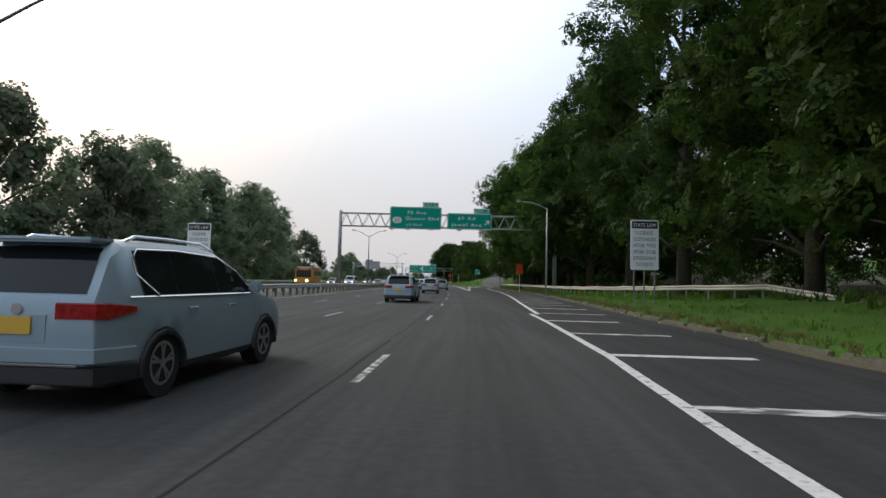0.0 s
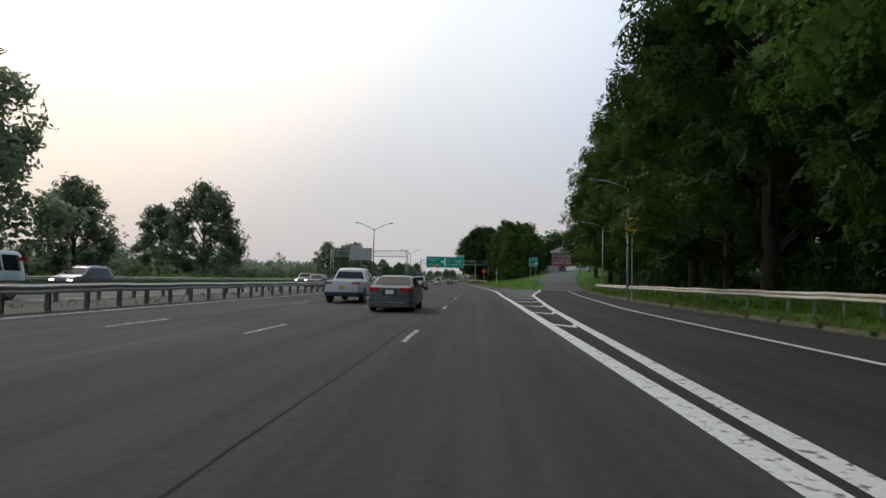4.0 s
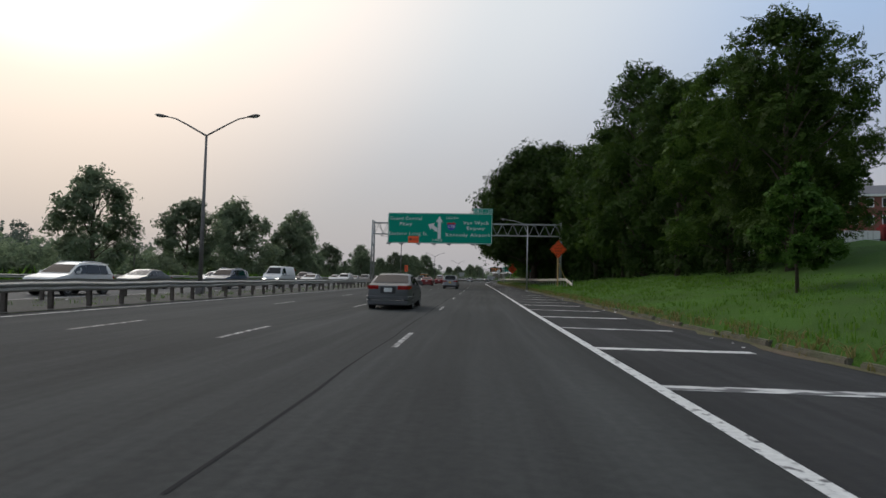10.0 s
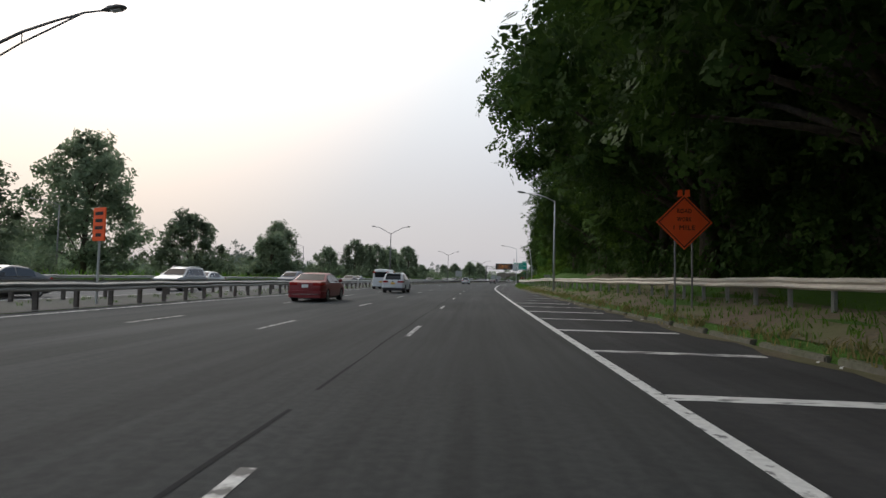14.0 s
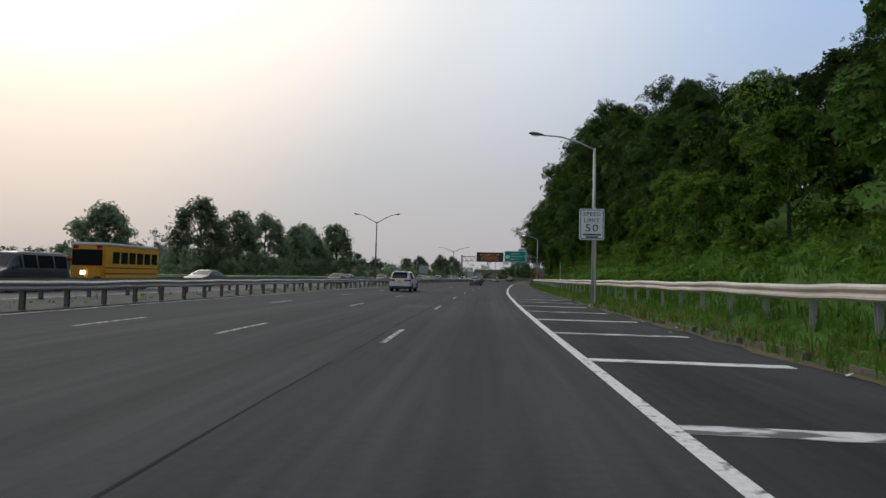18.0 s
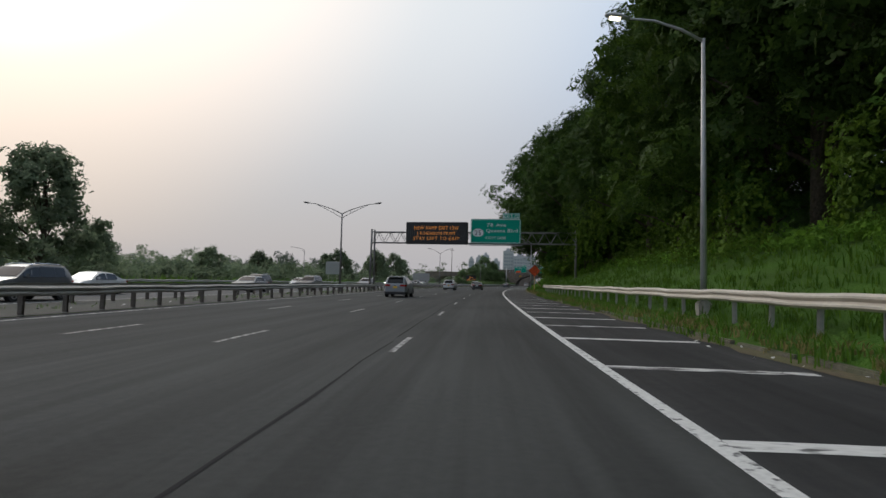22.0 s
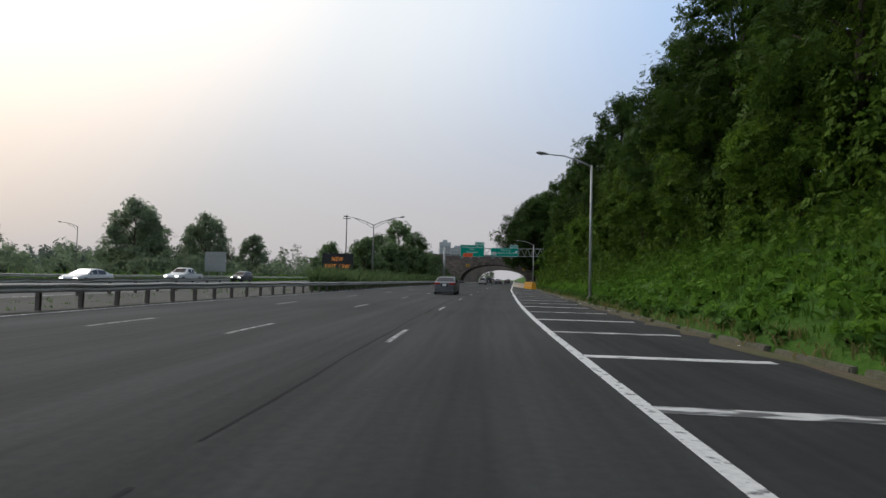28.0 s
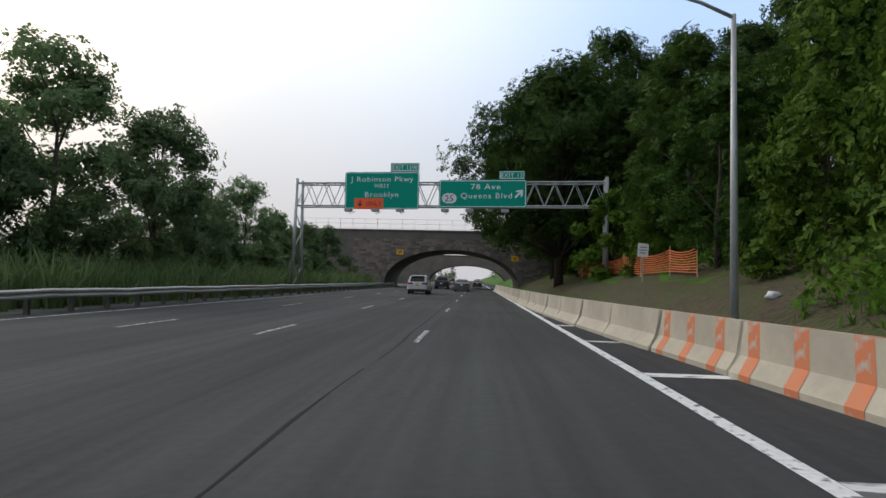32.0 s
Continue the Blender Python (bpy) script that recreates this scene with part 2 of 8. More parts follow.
def leaf_material(name, dark, light, through_leaf=0.32, grain=0.0):
    """Leaf colours vary leaf by leaf; grain: leaves per metre that a spray is cut into."""
    m = bpy.data.materials.new(name)
    m.use_nodes = True
    t = m.node_tree
    b = t.nodes["Principled BSDF"]
    b.inputs["Roughness"].default_value = 0.7
    b.inputs["Specular IOR Level"].default_value = 0.1
    g = t.nodes.new("ShaderNodeNewGeometry")
    ramp = t.nodes.new("ShaderNodeValToRGB")
    ramp.color_ramp.elements[0].color = (*dark, 1)
    ramp.color_ramp.elements[1].color = (*light, 1)
    info = t.nodes.new("ShaderNodeObjectInfo")
    hsv = t.nodes.new("ShaderNodeHueSaturation")
    r = t.nodes.new("ShaderNodeMapRange")
    r.inputs["To Min"].default_value, r.inputs["To Max"].default_value = 0.75, 1.25
    t.links.new(info.outputs["Random"], r.inputs["Value"])
    t.links.new(r.outputs["Result"], hsv.inputs["Value"])
    t.links.new(ramp.outputs["Color"], hsv.inputs["Color"])
    t.links.new(hsv.outputs["Color"], b.inputs["Base Color"])
    tr = t.nodes.new("ShaderNodeBsdfTranslucent")
    t.links.new(hsv.outputs["Color"], tr.inputs["Color"])
    mix = t.nodes.new("ShaderNodeMixShader")
    mix.inputs[0].default_value = through_leaf
    t.links.new(b.outputs[0], mix.inputs[1])
    t.links.new(tr.outputs[0], mix.inputs[2])
    last = mix.outputs[0]
    if grain:
        co = t.nodes.new("ShaderNodeTexCoord")
        cell = t.nodes.new("ShaderNodeTexVoronoi")
        cell.inputs["Scale"].default_value = grain
        t.links.new(co.outputs["Object"], cell.inputs["Vector"])
        both = t.nodes.new("ShaderNodeMix")
        both.inputs["Factor"].default_value = 0.45
        t.links.new(cell.outputs["Color"], both.inputs["A"])
        t.links.new(g.outputs["Random Per Island"], both.inputs["B"])
        t.links.new(both.outputs["Result"], ramp.inputs["Fac"])
        edge = t.nodes.new("ShaderNodeMath")
        edge.operation = "GREATER_THAN"
        edge.inputs[1].default_value = 0.54
        t.links.new(cell.outputs["Distance"], edge.inputs[0])
        air = t.nodes.new("ShaderNodeBsdfTransparent")
        cut = t.nodes.new("ShaderNodeMixShader")
        t.links.new(edge.outputs[0], cut.inputs[0])
        t.links.new(last, cut.inputs[1])
        t.links.new(air.outputs[0], cut.inputs[2])
        last = cut.outputs[0]
    else:
        t.links.new(g.outputs["Random Per Island"], ramp.inputs["Fac"])
    t.links.new(last, t.nodes["Material Output"].inputs["Surface"])
    return m


def road_material(name, *args, **kw):
    """A road surface with wear drawn out along the lanes."""
    m = material(name, *args, **kw)
    t = m.node_tree
    b = t.nodes["Principled BSDF"]
    src = b.inputs["Base Color"].links[0].from_socket
    uv = t.nodes.new("ShaderNodeUVMap")
    uv.uv_map = "lane"
    for scale, lo, hi in (((1.1, 0.012, 1), 0.78, 1.26), ((5.0, 0.15, 1), 0.86, 1.14), ((0.25, 0.09, 1), 0.9, 1.12)):
        mp = t.nodes.new("ShaderNodeMapping")
        mp.inputs["Scale"].default_value = scale
        t.links.new(uv.outputs["UV"], mp.inputs["Vector"])
        n = t.nodes.new("ShaderNodeTexNoise")
        n.inputs["Scale"].default_value = 1.0
        n.inputs["Detail"].default_value = 5.0
        t.links.new(mp.outputs["Vector"], n.inputs["Vector"])
        r = t.nodes.new("ShaderNodeMapRange")
        r.inputs["From Min"].default_value, r.inputs["From Max"].default_value = 0.32, 0.68
        r.inputs["To Min"].default_value, r.inputs["To Max"].default_value = lo, hi
        t.links.new(n.outputs["Fac"], r.inputs["Value"])
        x = t.nodes.new("ShaderNodeVectorMath")
        x.operation = "SCALE"
        t.links.new(src, x.inputs[0])
        t.links.new(r.outputs["Result"], x.inputs["Scale"])
        src = x.outputs["Vector"]
    t.links.new(src, b.inputs["Base Color"])
    return m


ASPHALT = road_material("asphalt", (0.042, 0.044, 0.043), 0.95, spec=0.25, grain=(9, (0.026, 0.029, 0.029), 0.7), stain=(0.11, (0.053, 0.056, 0.054), 0.6), bump=(60, 0.35, 0.01))
SHOULDER = road_material("shoulder_asphalt", (0.036, 0.037, 0.038), 0.95, spec=0.2, grain=(6, (0.05, 0.049, 0.047), 0.6), stain=(0.35, (0.027, 0.028, 0.029), 0.7), bump=(40, 0.4, 0.01))
FAR_ASPHALT = road_material("opposite_asphalt", (0.066, 0.067, 0.067), 0.9, grain=(5, (0.05, 0.05, 0.05), 0.6), stain=(0.1, (0.085, 0.085, 0.082), 0.5), bump=(40, 0.3, 0.01))
LEAF = leaf_material("oak_leaves", (0.02, 0.045, 0.009), (0.085, 0.14, 0.023), grain=6.6)
# dark maples; in deep woods and bushes this colour also stands in for shade
LEAF_C = leaf_material("dark_maple_and_shade_leaves", (0.018, 0.04, 0.010), (0.066, 0.11, 0.022), grain=6.2)
LEAF_B = leaf_material("maple_leaves", (0.03, 0.072, 0.012), (0.1, 0.19, 0.033), grain=7.0)
# haze over the far trees is put into this pale, greyed leaf colour
LEAF_HAZED = leaf_material("haze_paled_leaves", (0.1, 0.14, 0.088), (0.21, 0.25, 0.155), 0.6, grain=3.4)
# tones spread wide to imitate lit leaves against black hollows
VINE = leaf_material("vine_leaves", (0.022, 0.052, 0.007), (0.155, 0.25, 0.03), 0.4, grain=7.0)
WEED = leaf_material("weed_leaves", (0.06, 0.14, 0.015), (0.16, 0.28, 0.04), 0.5)
# a darker weed colour that carries the shade under the trees
SHADE_WEED = leaf_material("shaded_undergrowth_leaves", (0.036, 0.08, 0.015), (0.1, 0.18, 0.035))
BLADE = leaf_material("grass_blades", (0.06, 0.135, 0.016), (0.13, 0.225, 0.032), 0.45)
# lightened and greyed, so that haze over the median bushes sits in the colour
LEAF_D = leaf_material("haze_greyed_bush_leaves", (0.065, 0.11, 0.046), (0.17, 0.235, 0.105), 0.5, grain=6.4)
STRAW = leaf_material("dry_grass", (0.1, 0.11, 0.03), (0.24, 0.2, 0.09), 0.45)
PLANT = leaf_material("bank_plant_leaves", (0.05, 0.12, 0.012), (0.17, 0.3, 0.04), 0.45, grain=7.0)
REED = leaf_material("reeds", (0.085, 0.135, 0.045), (0.18, 0.25, 0.1))


# ---- building helpers ----
def mesh_of(name, verts, faces, mat=None, smooth=False):
    me = bpy.data.meshes.new(name)
    me.from_pydata([tuple(v) for v in verts], [], [tuple(f) for f in faces])
    if mat:
        me.materials.append(mat)
    if smooth:
        me.polygons.foreach_set("use_smooth", [True] * len(me.polygons))
    me.update()
    return me


def quads_of(name, v, mat):
    """A mesh of loose quads from an (n, 4, 3) array."""
    n = len(v)
    me = bpy.data.meshes.new(name)
    me.vertices.add(4 * n)
    me.vertices.foreach_set("co", v.astype(np.float32).ravel())
    me.loops.add(4 * n)
    me.loops.foreach_set("vertex_index", np.arange(4 * n, dtype=np.int32))
    me.polygons.add(n)
    me.polygons.foreach_set("loop_start", np.arange(0, 4 * n, 4, dtype=np.int32))
    me.materials.append(mat)
    me.update(calc_edges=True)
    return me


def empty(name, m, label="", category="", group="", kind=""):
    ob = new(name)
    ob.empty_display_size = 0.2
    ob.matrix_basis = m
    return tagged(ob, label, category, group, kind)


def put(name, me, parent=None, m=None, label=""):
    """Link a mesh as a part under its thing, or on its own."""
    ob = new(name, me)
    if parent is not None:
        ob.parent = parent
    if m is not None:
        ob.matrix_basis = m
    if label:
        ob["label"] = label
    return ob


def part(name, bm, mat, parent=None, label="", m=None, smooth=False):
    me = bpy.data.meshes.new(name)
    bm.to_mesh(me)
    bm.free()
    me.materials.append(mat)
    if smooth:
        me.polygons.foreach_set("use_smooth", [True] * len(me.polygons))
    return put(name, me, parent, m, label)


def box(x0, x1, y0, y1, z0, z1, bevel=0.0, bm=None):
    own = bm is None
    bm = bm or bmesh.new()
    vs = [bm.verts.new(p) for p in ((x0, y0, z0), (x1, y0, z0), (x1, y1, z0), (x0, y1, z0), (x0, y0, z1), (x1, y0, z1), (x1, y1, z1), (x0, y1, z1))]
    for f in ((0, 3, 2, 1), (4, 5, 6, 7), (0, 1, 5, 4), (1, 2, 6, 5), (2, 3, 7, 6), (3, 0, 4, 7)):
        bm.faces.new([vs[i] for i in f])
    if bevel and own:
        bmesh.ops.bevel(bm, geom=bm.edges[:], offset=bevel, segments=2, affect="EDGES", clamp_overlap=True)
    return bm


def tube(points, radii, sides=8, bm=None):
    """A pipe through points, with a radius at each."""
    bm = bm or bmesh.new()
    pts = [Vector(p) for p in points]
    if not hasattr(radii, "__len__"):
        radii = [radii] * len(pts)
    rings = []
    for i, p in enumerate(pts):
        d = (pts[min(i + 1, len(pts) - 1)] - pts[max(i - 1, 0)]).normalized()
        a = d.orthogonal().normalized() if abs(d.z) < 0.99 else Vector((1, 0, 0))
        if abs(d.z) < 0.99:
            a = d.cross(Vector((0, 0, 1))).normalized()
        b = d.cross(a).normalized()
        rings.append([bm.verts.new(p + radii[i] * (math.cos(2 * math.pi * k / sides) * a + math.sin(2 * math.pi * k / sides) * b)) for k in range(sides)])
    for r0, r1 in zip(rings, rings[1:]):
        for k in range(sides):
            bm.faces.new((r0[k], r0[(k + 1) % sides], r1[(k + 1) % sides], r1[k]))
    bm.faces.new(rings[0][::-1])
    bm.faces.new(rings[-1])
    return bm


def plate(outline, thick, bm=None):
    """A flat plate in the x-z plane, its face towards -y, from an outline."""
    bm = bm or bmesh.new()
    f = [bm.verts.new((x, 0, z)) for x, z in outline]
    b = [bm.verts.new((x, thick, z)) for x, z in outline]
    bm.faces.new(f)
    bm.faces.new(b[::-1])
    k = len(f)
    for i in range(k):
        bm.faces.new((f[i], b[i], b[(i + 1) % k], f[(i + 1) % k]))
    return bm


def rounded(w, h, r, cx=0.0, cz=0.0):
    """Outline of a rectangle with round corners."""
    o = []
    for sx, sz, a0 in ((1, -1, -90), (1, 1, 0), (-1, 1, 90), (-1, -1, 180)):
        for k in range(4):
            a = radians(a0 + 30 * k)
            o.append((cx + sx * (w / 2 - r) + r * math.cos(a), cz + sz * (h / 2 - r) + r * math.sin(a)))
    return o


def words(text, height, mat, parent, x, z, y=-0.006, align="CENTER", spread=1.0, name="lettering", width=None):
    """Raised lettering on the front of a sign; z is the baseline's height."""
    c = bpy.data.curves.new("lettering", "FONT")
    c.body, c.size, c.align_x = text, height * (0.94 if width else 1) / 0.7, align
    c.extrude, c.space_character, c.resolution_u = 0.002, 1.14 if width else spread, 2
    ob = bpy.data.objects.new("lettering", c)
    scene.collection.objects.link(ob)
    me = bpy.data.meshes.new_from_object(ob.evaluated_get(bpy.context.evaluated_depsgraph_get()))
    bpy.data.objects.remove(ob)
    bpy.data.curves.remove(c)
    me.materials.clear()
    me.materials.append(mat)
    k = 1.0
    if width:
        xs = [v.co.x for v in me.vertices]
        k = width / (max(xs) - min(xs))
        mid = (max(xs) + min(xs)) / 2
        for v in me.vertices:
            v.co.x = (v.co.x - mid) * k
    return put(name, me, parent, pose(x, y, z, 90, 0, 0))


def strip(name, s0, s1, left, right, z, mat, step=4.0, cols=1, lift=None):
    """A sheet along the road between two edges, which are numbers or functions of s."""
    lf = left if callable(left) else (lambda s: left)
    rf = right if callable(right) else (lambda s: right)
    zf = z if callable(z) else (lambda s, n: z)
    k = max(1, int(round((s1 - s0) / step)))
    v, f = [], []
    for i in range(k + 1):
        s = s0 + (s1 - s0) * i / k
        for j in range(cols + 1):
            n = lf(s) + (rf(s) - lf(s)) * j / cols
            v.append(at(s, n, zf(s, n)))
    w = cols + 1
    for i in range(k):
        for j in range(cols):
            f.append((i * w + j, i * w + j + 1, (i + 1) * w + j + 1, (i + 1) * w + j))
    me = mesh_of(name, v, f, mat)
    uv = me.uv_layers.new(name="lane")
    flat = [(lf(s0 + (s1 - s0) * i / k) * (1 - j / cols) + rf(s0 + (s1 - s0) * i / k) * j / cols, s0 + (s1 - s0) * i / k) for i in range(k + 1) for j in range(cols + 1)]
    for loop in me.loops:
        uv.data[loop.index].uv = flat[loop.vertex_index]
    return me


def bars(parent, rows, mat, y=-0.006):
    """Plain bars for lines that cannot be read: (x, z, width, height)."""
    for x, z, w, h in rows:
        part("text_bar", box(x - w / 2, x + w / 2, y, y + 0.003, z - h / 2, z + h / 2), mat, parent)

# ---- plan of the road: lateral places, right positive ----
def drift(s):
    return ease(s, [(0, 0), (390, 0), (435, -0.36), (488, -0.34), (533, -0.03), (582, -0.1), (640, -0.2), (703, -0.32), (752, 0.08), (801, 0.28), (900, 0.3)])


LANE = 3.65


def lane_line(k):
    return lambda s: drift(s) - 1.5 - LANE * k


def edge_right(s):
    """The solid white line on the right of the through lanes."""
    return drift(s) + ease(s, [(0, 2.2), (5, 2.26), (12, 2.54), (22, 2.65), (40, 2.5), (100, 2.2), (155, 2.25), (163, 2.46), (175, 2.6), (200, 2.36), (230, 2.33), (281, 2.24), (330, 2.13), (530, 2.06), (900, 2.12)])


def ramp_line(s):
    """The white line on the far side of the exit lane, before the gore."""
    return bend(s, [(6, 2.45), (18, 2.7), (24, 2.85), (40, 3.55), (60, 4.75), (84, 6.15), (100, 6.9), (130, 7.6), (160, 10.5), (190, 14.5), (216, 19.5), (260, 30)])


def curb_right(s):
    if s < 200:
        return bend(s, [(-100, 6.6), (0, 7.0), (22, 7.2), (45, 8.3), (67, 9.7), (95, 10.6), (130, 11.4), (160, 13.2), (185, 17.0), (216, 23.0)])
    return drift(s) + ease(s, [(200, 6.6), (215, 6.3), (330, 6.1), (400, 6.0), (900, 6.0)])


def edge_left(s):
    return drift(s) - 12.55


RAIL_NEAR, RAIL_FAR = -13.75, -17.6


def gore_line(s):
    """The white line on the right of the gore, along the exit ramp."""
    return bend(s, [(100, 2.5), (130, 3.7), (158, 5.5), (168, 6.9), (187, 9.8), (216, 14.0), (240, 18.7), (262, 23.5), (300, 33), (340, 44)])


def bank(s, n):
    """Height of the ground right of the kerb."""
    c = curb_right(s)
    rise = 1.0
    if 196 <= s <= 345:
        g0 = gore_line(s) - 0.7
        rise = ease(s, [(199, 0.0), (212, 1)]) if n < g0 else ease(s, [(199, 0.0), (228, 1)])
        n = n if n < g0 else max(g0, n - 8.4)      # a level terrace for the exit ramp
    d = max(0.0, n - c)
    lo = ease(s, [(0, 0.13), (60, 0.1), (200, 0.14), (300, 0.16), (350, 0.22), (430, 0.36), (700, 0.3), (860, 0.5)])
    hi = ease(s, [(0, 0.07), (70, 0.08), (110, 0.12), (200, 0.14), (216, 0.18), (250, 0.21), (300, 0.2), (330, 0.16), (360, 0.2), (430, 0.42), (640, 0.45), (700, 0.55), (800, 0.5), (900, 0.5)])
    if s >= 200:
        hi *= ease(s, [(200, 0.2), (226, 1.0)])
    soft = d * d / (d + 2.0)
    return (0.16 + min(d, 1.2) * lo + hi * soft) * rise


TOP = 46.0


def opposite_right(s):
    return ease(s, [(-100, -18.6), (640, -18.6), (700, -20), (760, -25), (870, -36), (1000, -44)])


def opposite_left(s):
    return opposite_right(s) - 15.6


def ground_z(s, n):
    if n > curb_right(s):
        return min(bank(s, n), 12.0)
    return 0.0


# ---- ground, roads and kerbs ----
def build_ground():
    rows = [-4000, -1500, -600, -250] + list(range(-120, 1001, 5)) + [1050, 1200, 1600, 2500, 4500]
    near = [0.2, 0.45, 0.9, 1.5, 2.5, 4, 6, 9, 12, 16, 21, 28, 38, 50, 64]
    v, f = [], []
    rng = random.Random(4)
    for s in rows:
        c = curb_right(s)
        cols = [(-4500, -1.0), (-1200, -0.6), (-400, -0.4), (-160, -0.3), (-90, -0.3), (-60, -0.25), (-45, -0.15), (-37, -0.06), (-19, -0.06), (-13, -0.05), (-2, -0.05), (c + 0.06, -0.05)]
        if s > 640:
            k = min(1.0, (s - 640) / 80)
            r = opposite_right(s)
            cols[7:9] = [(r - 17, -0.06), (r + 1.5, -0.05)]
            cols[4:7] = [(r - 60, -0.3), (r - 35, -0.2), (r - 24, -0.12)]
        g0 = gore_line(s) - 0.75 - c if 196 <= s <= 300 else 17.0
        for d in sorted(near + [g0, g0 + 8.5]):
            z = min(bank(s, c + d), 12.0)
            if s in (195, 200) and d < 22:
                z = -0.06      # level under the mouth of the exit ramp
            cols.append((c + d, z + (rng.uniform(-0.05, 0.05) * min(d, 3) if d > 0.5 and s not in (195, 200) else 0)))
        z = cols[-1][1]
        cols += [(c + 100, min(z + 2, 13)), (c + 300, 12), (c + 1200, 8), (c + 4500, 2)]
        for n, z in cols:
            v.append(at(s, n, z))
    w = len(v) // len(rows)
    for i in range(len(rows) - 1):
        for j in range(w - 1):
            f.append((i * w + j, i * w + j + 1, (i + 1) * w + j + 1, (i + 1) * w + j))
    ob = put("ground", mesh_of("ground", v, f, GRASS, True))
    return tagged(ob, "green grassy ground and wooded bank beside the parkway", "ground", kind="structure")


build_ground()
road = tagged(put("road", strip("road", -150, 1400, lambda s: RAIL_NEAR + 0.4, lambda s: edge_right(s) + 0.05, 0.0, ASPHALT)), "worn grey asphalt of the four-lane parkway", "road", kind="structure")
shoulder = tagged(put("road_shoulder", strip("road_shoulder", -150, 1400, lambda s: edge_right(s) + 0.05, lambda s: curb_right(s) + 0.05 if s < 196 else drift(s) + 6.4, lambda s, n: -0.004, SHOULDER)), "dark patched asphalt shoulder with hatching", "shoulder", kind="structure")
ramp = tagged(put("exit_ramp", strip("exit_ramp", 196, 300, lambda s: gore_line(s) - 0.5, lambda s: gore_line(s) + 7.5, lambda s, n: ground_z(s, gore_line(s) + 2) + ease(s, [(196, 0.004), (208, 0.12)]), FAR_ASPHALT, cols=4)), "asphalt exit ramp climbing between grass verges", "ramp", kind="structure")
opposite = tagged(put("opposite_road", strip("opposite_road", -150, 1400, opposite_left, opposite_right, 0.0, FAR_ASPHALT)), "grey asphalt of the opposite carriageway", "road", kind="structure")
median = tagged(put("median", strip("median", -150, 1400, opposite_right, lambda s: RAIL_NEAR + 0.4, lambda s, n: 0.02, GRAVEL, cols=2)), "gravelly littered median strip between guardrails", "median", kind="structure")


def build_curb(s0, s1, name):
    """Old kerb stones along the right edge."""
    me = mesh_of("kerb_stone", *kerb_shape(), CURB)
    root = empty(name, Matrix(), "weathered stone kerb with weeds and litter", "kerb", kind="structure")
    s, k = s0, 0
    rng = random.Random(7)
    while s < s1:
        n = curb_right(s)
        slope = (curb_right(s + 1) - curb_right(s - 1)) / 2
        m = stand(s + 1.2, n + 0.1, rng.uniform(-0.09, -0.03), -math.degrees(math.atan(slope)) + rng.uniform(-0.6, 0.6))
        put("kerb_stone", me, root, m)
        s += 2.75
    return root


def kerb_shape():
    bm = box(-0.1, 0.12, -1.2, 1.2, -0.1, 0.17, 0.03)
    bm.verts.index_update()
    v = [x.co.copy() for x in bm.verts]
    f = [[x.index for x in y.verts] for y in bm.faces]
    bm.free()
    return v, f


def paint_line(name, s0, s1, n, width, mat, parent, step=6.0):
    nf = n if callable(n) else (lambda s: n)
    return put(name, strip(name, s0, s1, lambda s: nf(s) - width / 2, lambda s: nf(s) + width / 2, lambda s, q: ground_z(s, q) + 0.004 if s > 196 and q > 7 else 0.005, mat, step), parent)


paint_line("edge_line", -120, 26, edge_right, 0.18, PAINT, road, 3)
paint_line("edge_line", 200, 1400, edge_right, 0.18, PAINT, road)
paint_line("edge_line", -120, 1400, edge_left, 0.15, WORN_PAINT, road)
paint_line("ramp_edge_line", 26, 196, ramp_line, 0.2, PAINT, road, 4)
paint_line("gore_line", 100, 196, gore_line, 0.28, PAINT, road, 4)
paint_line("gore_line", 98, 200, lambda s: edge_right(s) + 0.02, 0.32, PAINT, road, 4)
paint_line("opposite_edge_line", -120, 1400, lambda s: opposite_right(s) - 0.5, 0.15, WORN_PAINT, opposite)

DASHES = [9.0, 21.5, 34.0, 46.5, 59.5, 73, 87, 100, 113, 127, 141, 154.3, 168, 182, 196.2, 209, 222, 235.2, 248, 261, 274, 287, 299.5, 312, 325, 337.6]
d = 337.6
while d < 1300:
    d += 12.15 if d < 430 else 12.18
    DASHES.append(d)
d = 9.0
while d > -80:
    d -= 12.19
    DASHES.append(d)


def build_dashes():
    me = mesh_of("lane_dash", [(-0.06, -1.5, 0), (0.06, -1.5, 0), (0.06, 1.5, 0), (-0.06, 1.5, 0)], [(0, 1, 2, 3)], DASH_PAINT)
    for s in DASHES:
        for k in range(3):
            if s > 900 and k == 2:
                continue
            put("lane_dash", me, road, stand(s + 0.7 * k, lane_line(k)(s), 0.005 + 0.0005 * k))
        for k in range(1, 4) if -20 < s < 460 else ():
            put("lane_dash", me, opposite, stand(s + 4, opposite_right(s) - 0.5 - 3.7 * k, 0.005))


